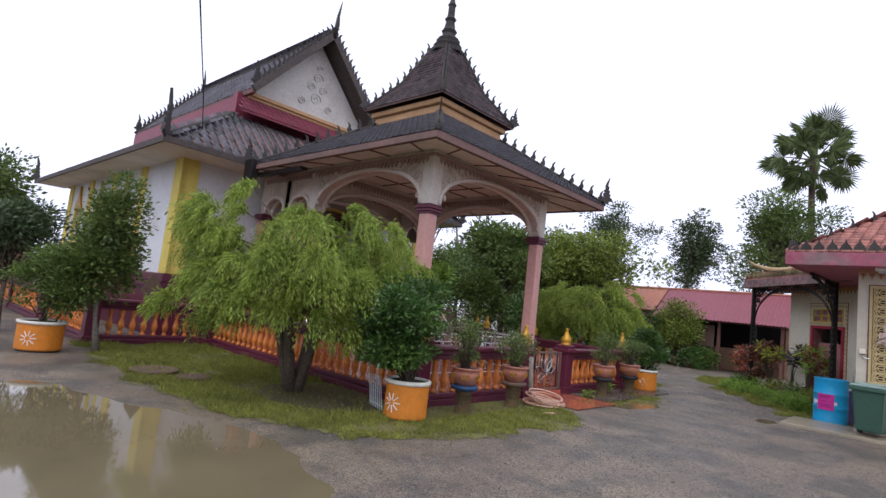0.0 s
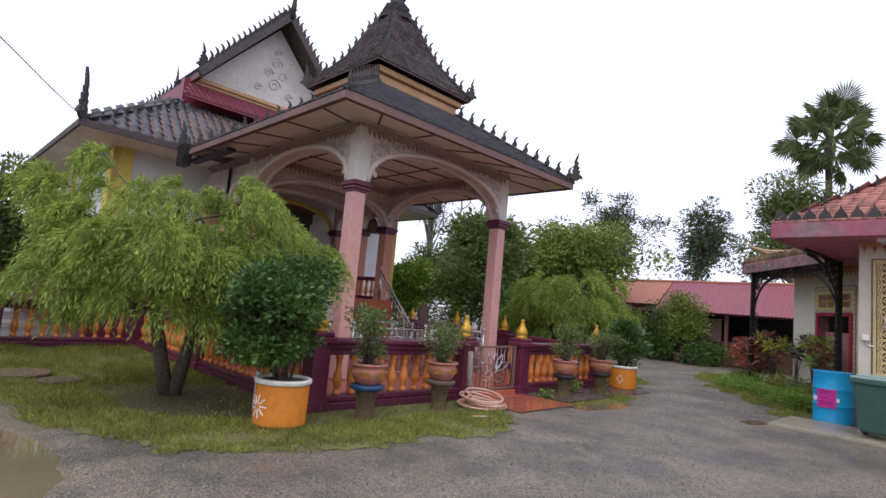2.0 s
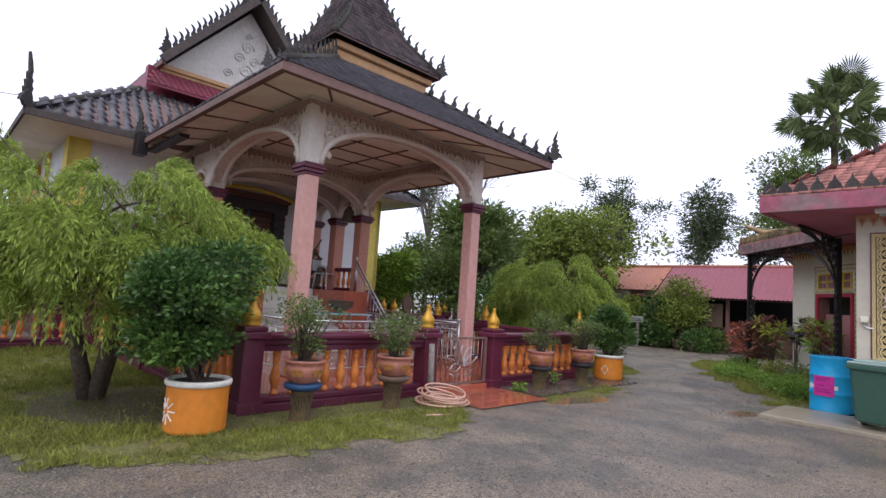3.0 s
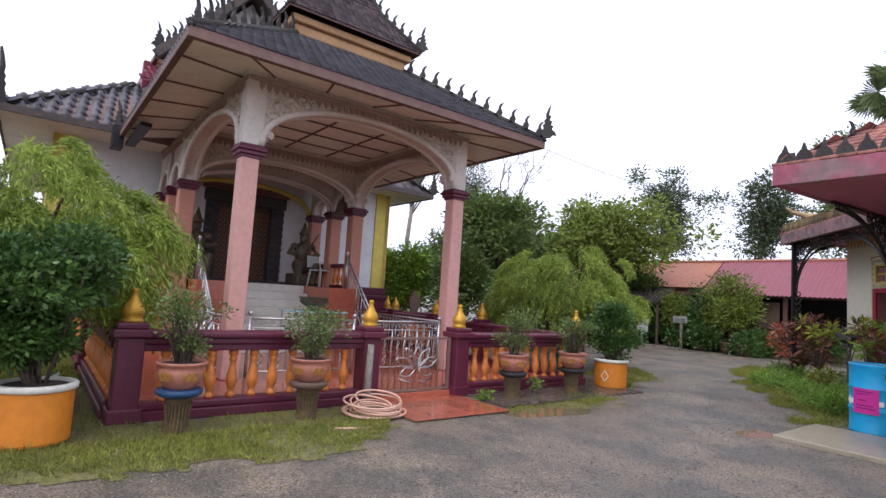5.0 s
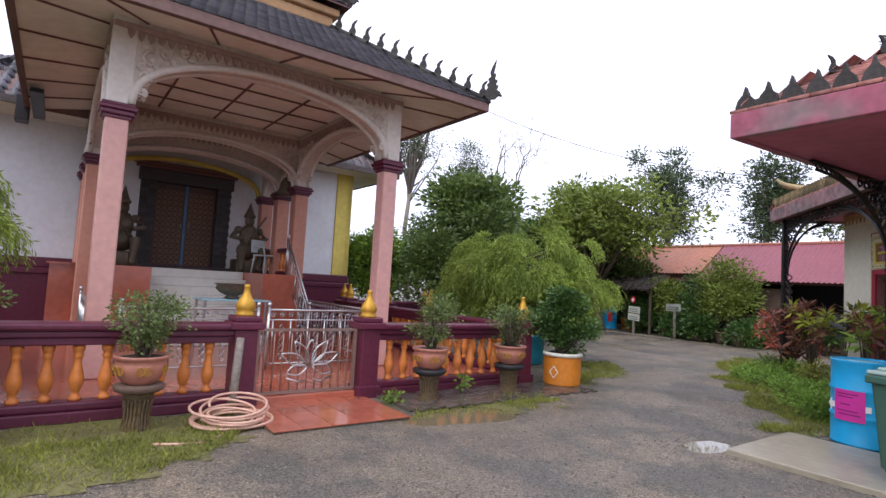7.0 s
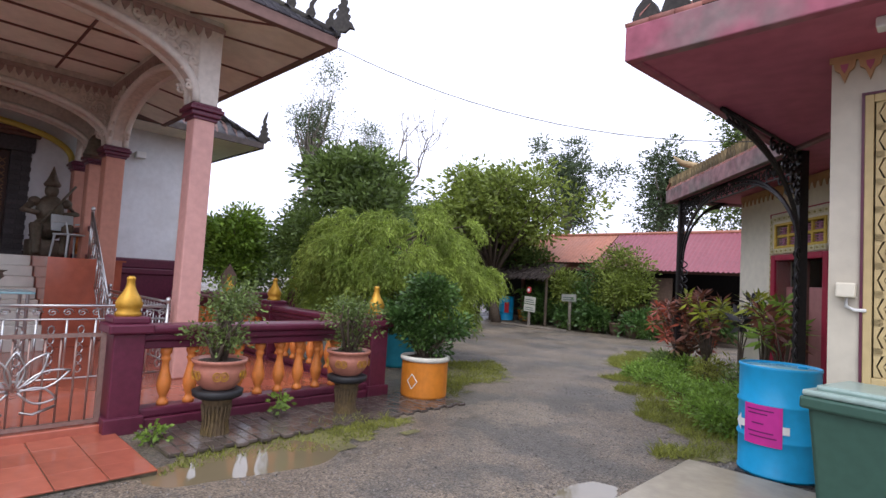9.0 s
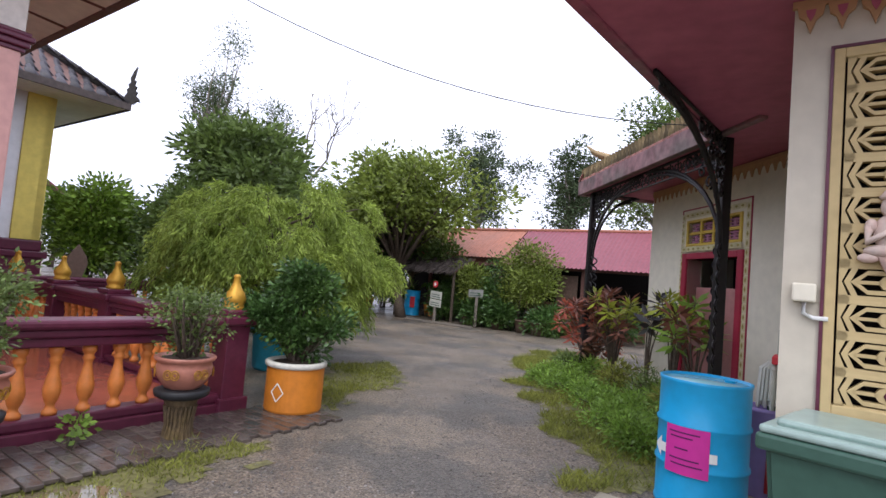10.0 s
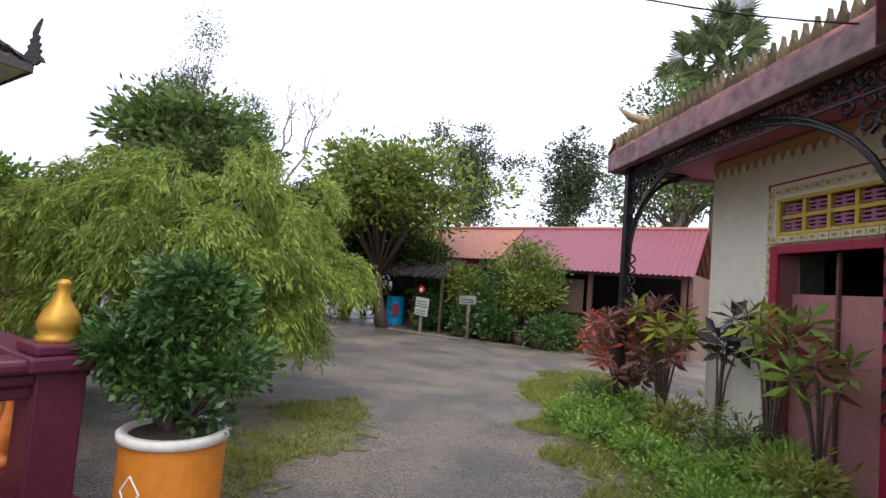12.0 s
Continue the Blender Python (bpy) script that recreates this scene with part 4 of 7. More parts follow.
for i in range(4):
    j = (i + 1) % 4
    quads.append([(*e2[i], ZA), (*e2[j], ZA), (*m2[j], ZM), (*m2[i], ZM)])
    quads.append([(*m2[i], ZM), (*m2[j], ZM), (*t2[j], ZB), (*t2[i], ZB)])
for q in quads:
    pp("upper_roof_deck", deck(B(), [q]), M_FASCIA)
for q in quads:
    tiles(porch, *q, 0.12, 0.1, M_TILE_RED, (9.02, -9.01, 0), "upper_roof_tiles")
bm = B()
for i in range(4):
    pp("hip_ridge", tube(B(), [(*t2[i], ZB + .02), (*m2[i], ZM + .02), (*e2[i], ZA + .02)], 0.06, 8), M_CREST, smooth=True)
    crest(porch, (*t2[i], ZB + .05), (*m2[i], ZM + .05), 0.2, 0.75, False, off=(9.02, -9.01, 0))
    crest(porch, (*m2[i], ZM + .05), (*e2[i], ZA + .05), 0.2, 0.75, i > 0, 0.7, off=(9.02, -9.01, 0))
bm = lathe(B(), [(.42, 0), (.42, .1), (.33, .14), (.36, .22), (.28, .27), (.3, .36), (.2, .42), (.16, .52), (.2, .6), (.14, .68), (.11, .85), (.15, .92), (.09, 1.0), (.085, 1.25), (.11, 1.3), (.06, 1.4), (.04, 1.8), (.012, 2.3)], 8, (CX, CY, ZB - .06))
pp("spire", bm, M_CREST, "dark tiered concrete spire")

# ---- main hall ----
hall = thing("temple_hall", "white temple hall with yellow pilasters and tiered gabled roof", "temple", m=pose(-18.5, 9.1, 0))
HI = Matrix.Translation((18.5, -9.1, 0))
HO = (18.5, -9.1, 0)


def hp(name, bm, material, label="", smooth=False, parent=None):
    bmesh.ops.transform(bm, matrix=HI, verts=bm.verts)
    return part(name, bm, material, parent or hall, label, smooth)


WX, WY0, WY1, WXB = -13.6, 4.98, 13.4, -24.0
bm = B()
DY0, DY1, DZ = 8.12, 10.12, 3.72
box(bm, WX - .25, WX, WY0, DY0, 1.5, 4.6), box(bm, WX - .25, WX, DY1, WY1, 1.5, 4.6), box(bm, WX - .25, WX, DY0, DY1, DZ, 4.6)
hp("front_wall", bm, M_WHITE, "white plastered front wall")
# left wall with three tall window openings
wins = [-17.5, -20.0, -22.5]
bm = B()
xa = WX - .25
for wx in wins:
    box(bm, wx + .35, xa, WY0, WY0 + .25, 1.5, 4.6)
    box(bm, wx - .35, wx + .35, WY0, WY0 + .25, 1.5, 2.0), box(bm, wx - .35, wx + .35, WY0, WY0 + .25, 3.35, 4.6)
    xa = wx - .35
box(bm, WXB, xa, WY0, WY0 + .25, 1.5, 4.6)
hp("side_wall", bm, M_WHITE)
hp("side_wall", box(B(), WXB, WX - .25, WY1 - .25, WY1, 1.5, 4.6), M_WHITE)
hp("rear_wall", box(B(), WXB - .25, WXB, WY0, WY1, 1.5, 4.6), M_WHITE)
hp("plinth", box(box(box(B(), WXB - .3, WX + .06, WY0 - .12, WY1 + .12, 0, 1.15), WXB - .3, WX + .10, WY0 - .2, WY1 + .2, 1.15, 1.28, .02), WXB - .3, WX + .05, WY0 - .1, WY1 + .1, 1.28, 1.5, .03), M_MAROON, "maroon moulded plinth")
for y0, y1 in ((WY0 - .04, WY0 + .38), (WY1 - .43, WY1 + .04)):
    hp("pilaster", box(B(), WX - .1, WX + .05, y0, y1, 1.5, 4.45, .01), M_YELLOW, "yellow painted pilaster")
for x in (WX - .15, -16.2, -18.75, -21.25, -23.8):
    hp("pilaster", box(B(), x - .25, x + .2, WY0 - .05, WY0 + .1, 1.5, 4.45, .01), M_YELLOW, "yellow painted pilaster")
    hp("pilaster", box(B(), x - .25, x + .2, WY1 - .1, WY1 + .05, 1.5, 4.45, .01), M_YELLOW, "yellow painted pilaster")
for wx in wins:
    w = hp("window", box(box(box(box(B(), wx - .42, wx - .33, WY0 - .06, WY0 + .1, 1.92, 3.4, .01), wx + .33, wx + .42, WY0 - .06, WY0 + .1, 1.92, 3.4, .01), wx - .45, wx + .45, WY0 - .09, WY0 + .1, 1.9, 2.0, .01), wx - .42, wx + .42, WY0 - .06, WY0 + .1, 3.33, 3.42, .01), M_YELLOW, "yellow window surround with gilded pointed crown")
    bm = plate(B(), [(wx - .45, 3.42), (wx + .45, 3.42), (wx + .3, 3.6), (wx + .16, 3.72), (wx + .07, 3.95), (wx, 4.25), (wx - .07, 3.95), (wx - .16, 3.72), (wx - .3, 3.6)], .07, Matrix.Translation((0, WY0 - .04, 0)))
    hp("window_crown", bm, M_GOLD, "gilded pointed window crown", parent=w)
    hp("pane", box(B(), wx - .33, wx + .33, WY0 + .1, WY0 + .12, 2.0, 3.33), M_DARK, "dark window behind white bars", parent=w)
    for i in range(5):
        hp("window_bar", box(B(), wx - .28 + i * .14 - .015, wx - .28 + i * .14 + .015, WY0 + .03, WY0 + .06, 2.0, 3.33), M_PAINTWHITE, parent=w)
# door
door = thing("temple_door", "closed dark carved double door with dull gilt lattice", "door", m=pose(WX, 9.12, FLOOR))
fr = part("door_frame", box(box(box(B(), -.3, .04, -1.0, -.68, 0, 2.3, .01), -.3, .04, .68, 1.0, 0, 2.3, .01), -.3, .1, -1.05, 1.05, 2.0, 2.3, .03), M_SLATE, door, "dark slate door surround")
brick = mesh_of(box(B(), 0, .02, -.075, .075, 0, .085, .006), M_SLATE)
for s in (-1, 1):
    for r in range(21):
        for c in (-1, 1):
            piece("slate_brick", brick, fr, pose(.04, s * .84 + c * .08 + (r % 2) * .015, .02 + r * .095))
part("lintel", box(box(B(), 0, .12, -1.12, 1.12, 2.3, 2.38, .02), 0, .16, -1.18, 1.18, 2.38, 2.46, .02), M_BROWN, door)
for s in (-1, 1):
    lf = part("door_leaf", box(B(), -.16, -.1, min(0, s * .68) + (.01 if s > 0 else 0), max(0, s * .68) - (.01 if s < 0 else 0), 0, 2.0, .005), M_DOOR, door)
    bm = B()
    for i in range(14):
        for j in range(5):
            y, z = s * (.1 + j * .12), .14 + i * .128
            for a in (45, -45):
                box(bm, 0, .018, -.068, .068, -.009, .009, 0, pose(-.1, y, z, a, 0, 0))
    part("lattice", bm, M_DOORGOLD, lf, "dull gilt diamond lattice")
part("cover_strip", box(B(), -.1, -.06, -.035, .035, 0, 2.0, .008), M_BLUEWOOD, door, "blue painted cover strip")
part("door_handle", tube(tube(B(), [(-.06, .08, .95), (-.01, .08, .98), (-.01, .08, 1.12), (-.06, .08, 1.15)], .012, 6), [(-.06, -.08, .95), (-.01, -.08, .98), (-.01, -.08, 1.12), (-.06, -.08, 1.15)], .012, 6), M_STEEL, door, "steel pull handle", True)
part("threshold", box(B(), -.3, .15, -1.05, 1.05, 0, .06, .01), M_SLATE, door)

# hall roofs
EX, EXN, EY0, EY1, EZ, EXB = -12.33, -12.68, 4.05, 14.4, 4.42, -25.2
SX, SZ, SI = -14.58, 6.1, 2.35
bm = B()
quads = [[(EX, EY0, EZ), (EXN, EY1, EZ), (SX, EY1 - SI, SZ), (SX, EY0 + SI, SZ)],
         [(EXN, EY1, EZ), (EXB, EY1, EZ), (EXB + 1.9, EY1 - SI, SZ), (SX, EY1 - SI, SZ)],
         [(EXB, EY1, EZ), (EXB, EY0, EZ), (EXB + 1.9, EY0 + SI, SZ), (EXB + 1.9, EY1 - SI, SZ)],
         [(EXB, EY0, EZ), (EX, EY0, EZ), (SX, EY0 + SI, SZ), (EXB + 1.9, EY0 + SI, SZ)]]
hp("skirt_roof_deck", deck(bm, quads), M_FASCIA)
tiles(hall, *quads[0], .24, .3, M_TILE, HO, "skirt_roof_tiles", 250, .03, roll=.04)
tiles(hall, *quads[1], .24, .3, M_TILE, HO, "skirt_roof_tiles", 0, .03, roll=.04)
tiles(hall, *quads[3], .24, .3, M_TILE, HO, "skirt_roof_tiles", 0, .03, roll=.04)
bm = B()
for i, (p, q) in enumerate((((SX, EY0 + SI, SZ), (EX, EY0, EZ)), ((SX, EY1 - SI, SZ), (EXN, EY1, EZ)))):
    hp("hip_ridge", tube(B(), [(p[0], p[1], p[2] + .04), (q[0], q[1], q[2] + .04)], .08, 8), M_CREST, smooth=True)
for y, r in ((EY0, 225), (EY1, 45)):
    piece("naga_finial", naga_me, hall, Matrix.Translation(((EX if y == EY0 else EXN) + 18.5, y - 9.1, EZ + .05)) @ pose(0, 0, 0, 0, 0, -45 if y == EY0 else 45) @ Matrix.Diagonal((1.0, 1.1, 1.45 if y == EY0 else 1.1, 1)))
piece("naga_finial", naga_me, hall, Matrix.Translation((EXB + 18.5, EY0 - 9.1, EZ + .05)) @ pose(0, 0, 0, 0, 0, -135) @ Matrix.Diagonal((1.1, 1.1, 1.25, 1)))
# soffit and fascia of the skirt roof
soffits = [[(WX, EY0, EZ - .04), (EX, EY0, EZ - .04), (EXN, EY1, EZ - .04), (WX, EY1, EZ - .04)], [(EXB, EY0, EZ - .04), (WX, EY0, EZ - .04), (WX, WY0, EZ - .04), (EXB, WY0, EZ - .04)], [(EXB, WY1, EZ - .04), (WX, WY1, EZ - .04), (WX, EY1, EZ - .04), (EXB, EY1, EZ - .04)]]
for q in soffits:
    hp("eave_soffit", deck(B(), [q], .02), M_SOFFIT, "cream painted eave soffit")
for p, q in (((EX, EY0), (EXN, EY1)), ((EXB, EY0), (EX, EY0)), ((EXN, EY1), (EXB, EY1))):
    d = Vector((q[0] - p[0], q[1] - p[1], 0))
    hp("fascia", box(B(), -.02, d.length + .02, -.052, -.004, EZ - .09, EZ + .05, .006, pose(p[0], p[1], 0, 0, 0, math.degrees(math.atan2(d.y, d.x)))), M_BARGE, "dark weathered fascia board")
# gable and the main roof above the skirt
GX, RX, RB, YC = -14.85, -14.3, -23.9, 9.1
PK, T1Y, T1Z = 9.6, 2.28, 7.02
bm = B()
bm.faces.new([bm.verts.new((GX, YC + y, z)) for y, z in ((-2.2, 6.95), (2.2, 6.95), (0, 9.4))])
r = bmesh.ops.extrude_face_region(bm, geom=bm.faces[:])
bmesh.ops.translate(bm, vec=(-.2, 0, 0), verts=[v for v in r["geom"] if isinstance(v, bmesh.types.BMVert)])
hp("gable_wall", bm, M_GABLE, "weathered white gable with faint relief")
for y, z, rad in ((0, 8.3, .2), (-.22, 7.95, .16), (.22, 7.95, .16), (0, 7.6, .22), (-.5, 7.4, .14), (.5, 7.4, .14), (0, 8.65, .12)):
    bm = tube(B(), [(GX + .015, YC + y + rad * (1 - j / 16) * math.cos(j * .75), z + rad * (1 - j / 16) * math.sin(j * .75)) for j in range(14)], .014, 5)
    hp("gable_scroll", bm, M_GABLE, smooth=True)
hp("gable_sill", box(box(B(), GX, GX + .14, YC - 2.3, YC + 2.3, 6.9, 7.02, .02), GX, GX + .08, YC - 2.25, YC + 2.25, 6.82, 6.9, .01), M_OCHRE, "ochre gable sill moulding")
hp("tier_wall", box(B(), GX - .3, GX - .05, YC - 2.5, YC + 2.5, 5.8, 6.95), M_REDROOF)
for k in (-1, 1):
    hp("tier_wall", box(B(), RB, GX - .3, YC + k * 2.3 - .1, YC + k * 2.3 + .1, 5.8, 6.9), M_REDROOF, "dark red wall strip under the eave")
    hp("eave_board", box(B(), RB, RX, YC + k * (T1Y + .02) - .05, YC + k * (T1Y + .02) + .05, T1Z - .16, T1Z - .02, .01), M_BROWN)
pent = [(-14.3, YC - 2.62, 6.3), (-14.3, YC + 2.62, 6.3), (GX + .02, YC + 2.3, 6.82), (GX + .02, YC - 2.3, 6.82)]
hp("pent_roof", deck(B(), [pent], .06), M_REDROOF, "dark red pent roof strip")
tiles(hall, *pent, .16, .12, M_REDROOF, HO, "pent_roof_tiles")
q1 = [[(RX, YC + k * T1Y, T1Z), (RB, YC + k * T1Y, T1Z), (RB, YC, PK), (RX, YC, PK)] for k in (-1, 1)]
hp("main_roof_deck", deck(B(), q1, .08), M_BARGE)
for q in q1:
    tiles(hall, *q, .24, .3, M_TILE, HO, "main_roof_tiles", 0, .03, roll=.03)
for x in (RX + .04, RB - .04):
    for k in (-1, 1):
        d = Vector((0, k * T1Y, T1Z - PK))
        m = Matrix.Translation((x, YC, PK)) @ pose(0, 0, 0, math.degrees(math.atan2(d.z, d.y)), 0, 0)
        hp("bargeboard", box(B(), -.05, .05, 0, d.length + .1, -.08 if k > 0 else -.12, .12 if k > 0 else .08, .01, m), M_BARGE, "dark weathered bargeboard")
        crest(hall, (x, YC, PK + .1), (x, YC + k * T1Y, T1Z + .1), .2, 1.1, True, .95, off=HO)
    sg = 1 if x > -20 else -1
    hp("ridge_horn", tube(B(), [(x, YC, PK), (x + sg * .1, YC, PK + .35), (x + sg * .1, YC, PK + .65), (x + sg * .22, YC, PK + 1.1)], [.1, .08, .05, .012], 8), M_CREST, "slender dark ridge horn", True)
hp("main_ridge", box(B(), RB, RX, YC - .08, YC + .08, PK - .02, PK + .1, .02), M_CREST)
# dark gutter box where porch and hall roofs meet
hp("gutter_box", box(box(B(), -12.25, -11.9, 5.86, 6.06, 3.95, 4.42, .01), -12.2, -10.2, 6.12, 6.3, 4.08, 4.15), M_IRON)

# ---- porch things ----
def guardian(y, s):
    """A seated guardian figure on a block, one plain mesh, leaning on a staff."""
    bm = B()
    box(bm, -.3, .3, -.3, .3, 0, .3, .03)
    ellipsoid(bm, (0, 0, .52), (.24, .26, .22))
    ellipsoid(bm, (0, 0, .85), (.17, .22, .3))
    ellipsoid(bm, (0, 0, 1.22), (.11, .11, .14))
    lathe(bm, [(.12, 0), (.14, .04), (.1, .1), (.06, .2), (.03, .3), (.005, .38)], 10, (0, 0, 1.3))
    for k in (-1, 1):
        ellipsoid(bm, (.0, k * .24, 1.0), (.09, .1, .09))
        tube(bm, [(0, k * .24, 1.0), (.06, k * .4, .82), (.2, k * .2, .78)], [.075, .06, .05], 8)
        tube(bm, [(.05, k * .16, .5), (.34, k * .24, .55), (.3, k * .2, .1), (.36, k * .2, .04)], [.12, .1, .075, .06], 8)
    tube(bm, [(.22, -s * .3, .35), (.1, s * .35, 1.35)], .022, 6)
    solid("guardian_statue", bm, M_BRONZE, "seated dark bronze guardian statue beside the door", "statue", group="door guardians", smooth=True, m=pose(-12.6, y, FLOOR, 0, 0, 0))


guardian(10.35, 1)
guardian(7.75, -1)

chair = thing("plastic_chair", "pale grey plastic chair on the porch", "chair", m=pose(-12.05, 10.62, FLOOR, 0, 0, 25))
part("seat", box(B(), -.2, .2, -.21, .21, .4, .43, .012), M_PLASTIC, chair)
part("backrest", box(B(), -.22, -.19, -.2, .2, .5, .8, .012, pose(0, 0, 0, 0, -6, 0)), M_PLASTIC, chair)
for x in (-.18, .18):
    for y in (-.19, .19):
        part("leg", tube(B(), [(x * .95, y * .95, .41), (x * 1.15, y * 1.15, 0)], [.022, .016], 6), M_PLASTIC, chair)
for y in (-.2, .2):
    part("armrest", tube(B(), [(-.2, y, .62), (.12, y, .62), (.18, y, .42)], .016, 6), M_PLASTIC, chair)

tbl = thing("glass_table", "low glass-topped offering table below the steps", "table", m=pose(-8.95, 9.12, .085))
part("tabletop", box(B(), -.35, .35, -.55, .55, .86, .885, .006), M_DRUMTOP, tbl)
for x in (-.3, .3):
    for y in (-.48, .48):
        part("leg", tube(B(), [(x, y, 0), (x, y, .86)], .02, 8), M_STEEL, tbl)
bm = lathe(B(), [(.1, 0), (.13, .02), (.09, .05), (.2, .1), (.27, .17), (.25, .22), (.3, .25), (.28, .25), (.2, .2)], 24)
solid("incense_bowl", bm, M_BRONZE, "round brass incense bowl on the glass table", "bowl", smooth=True, m=pose(-8.95, 9.12, .97))

bell = thing("bronze_bell", "hanging green bronze bell under the arch", "bell", m=pose(-11.3, 10.72, 3.2))
part("bell_body", lathe(B(), [(.2, 0), (.19, .04), (.15, .16), (.13, .28), (.08, .36), (.03, .4)], 18), M_BRONZE, bell, smooth=True)
part("hanger", tube(B(), [(0, 0, .38), (0, 0, 1.06)], .012, 6), M_IRON, bell)
for x, y in ((PX1 + .3, 11.12), (-13.5, 12.2)):
    sp = thing("wall_lamp", "small white box lamp fixed high on wall", "lamp", m=pose(-13.55, 12.0, 3.7) if x < -13 else pose(-12.9, 7.3, 3.95))
    part("housing", box(B(), 0, .18, -.1, .1, 0, .14, .02), M_PAINTWHITE, sp)
    part("bracket", tube(B(), [(0, 0, .07), (-.08, 0, .07), (-.08, 0, -.15)], .015, 6), M_IRON, sp)

# side balustrades of the platform beside the statues
for y in (7.12, 10.9):
    t = thing("porch_balustrade", "maroon and ochre balustrade between porch pillars", "balustrade", "porch balustrades", pose(-12.06, y, FLOOR))
    part("top_rail", box(B(), -1.05, 1.0, -.07, .07, .5, .6, .015), M_MAROON, t)
    part("base_rail", box(B(), -1.05, 1.0, -.07, .07, 0, .08, .01), M_MAROON, t)
    for i in range(8):
        if i != 4:
            piece("baluster", bal, t, pose(-.92 + i * .235, 0, .06, 0, 0, 0) @ Matrix.Diagonal((.9, .9, .9, 1)))


# leaf-shaped boundary stones on the inner fence
def sema(x, y, z):
    bm = plate(B(), [(-.1, 0), (.1, 0), (.13, .12), (.17, .24), (.15, .38), (.07, .5), (0, .62), (-.07, .5), (-.15, .38), (-.17, .24), (-.13, .12)], .1)
    bmesh.ops.bevel(bm, geom=bm.edges[:], offset=.012, segments=1, affect="EDGES")
    solid("boundary_stone", bm, M_CLAY, "leaf-shaped reddish boundary stone on the fence", "boundary stone", group="boundary stones", m=pose(x, y, z, 0, 0, 75))


sema(-12.1, 4.2, .88)
sema(-12.1, 13.6, .88)

# ---- tubs and pots ----


def tub(x, y, r, h, mark, rz, label, plant_h, plant_r, seed, lmat=L_DARK, per=60, clusters=150, leafs=(.05, .026), lobes=()):
    t = thing("orange_planter", label, "planter", "orange planters", pose(x, y, 0))
    part("body", lathe(B(), [(r * .97, .03), (r, .05), (r, h - .06), (r * .985, h - .055)], 40), M_TUB, t, smooth=False)
    part("foot", lathe(B(), [(r * .93, 0), (r * .93, .05)], 32), M_BLACK, t)
    part("rim", lathe(B(), [(r * 1.0, h - .055), (r * 1.07, h - .045), (r * 1.08, h - .01), (r * 1.04, h), (r * .9, h), (r * .88, h - .03)], 40), M_TUBRIM, t, "chalky white rim", True)
    part("soil", lathe(B(), [(r * .9, h - .09), (r * .88, h - .025), (r * .3, h - .01)], 24), M_SOIL, t)
    bm = B()
    mm = pose(0, 0, h * .45, 0, 0, rz)
    if mark == "diamond":
        pts = [(0, -.085), (.065, 0), (0, .085), (-.065, 0)]
        for (a, b), (c, d) in zip(pts, pts[1:] + pts[:1]):
            tube(bm, [mm @ Vector((math.sqrt(r * r - a * a), a, b)), mm @ Vector((math.sqrt(r * r - c * c), c, d))], .006, 5)
    else:
        for i in range(9):
            a = i * 2 * math.pi / 9
            p0, p1 = (.035 * math.cos(a), .035 * math.sin(a)), (.12 * math.cos(a), .12 * math.sin(a))
            tube(bm, [mm @ Vector((math.sqrt(r * r - u * u), u, w)) for u, w in (p0, p1)], .008, 5)
    part("painted_mark", bm, M_PAINTWHITE, t, "white painted " + ("diamond" if mark == "diamond" else "starburst"))
    rng = np.random.default_rng(seed)
    pl = thing("potted_shrub", "dense dark green shrub growing in an orange planter", "shrub", "planter shrubs", pose(x, y, h - .02))
    if not lobes:
        pot_plant_crown(pl, rng, 0, plant_h, plant_r, lmat, leafs, clusters, per, .09, 12, share=13)
    for dx, dy, dz, rr, rz_, k in lobes:
        cc, pts, out = crown_points(rng, (dx, dy, dz), (rr, rr, rz_), k, per, .085, .3, .8, 9)
        for q in cc[rng.choice(len(cc), 5, False)]:
            b = Vector((rng.uniform(-.05, .05), rng.uniform(-.05, .05), -.05))
            part("stem", tube(B(), [b, b.lerp(Vector(q), .5) + Vector((rng.uniform(-.04, .04), rng.uniform(-.04, .04), .05)), q], [.018, .012, .005], 5), M_BARK, pl, smooth=True)
        piece("foliage", leaf_mesh(pts, out, leafs[0], leafs[1], lmat, rng), pl)
    return t


tub(-4.98, 4.97, .275, .5, "star", -86, "orange painted tub planter with white starburst mark", 1.2, .76, 21, L_DARK, 60, 300, (.062, .034), ((-.17, -.15, .78, .66, .46, 230), (-.2, -.18, .36, .6, .3, 170), (-.05, -.12, .2, .42, .22, 60)))
tub(-5.1, 12.99, .275, .5, "diamond", -75, "orange painted tub planter with white diamond mark", 1.12, .47, 22, L_DARK, 60, 230, (.06, .03), ((.06, .03, .66, .31, .32, 85), (-.36, -.22, .42, .24, .23, 50), (-.05, -.03, .2, .26, .22, 45), (.28, .18, .36, .13, .2, 12)))
tub(-10.95, 2.2, .33, .5, "star", -40, "wide orange tub planter beside the puddle", 1.5, .8, 23, L_MID, 60, 170, (.06, .03))


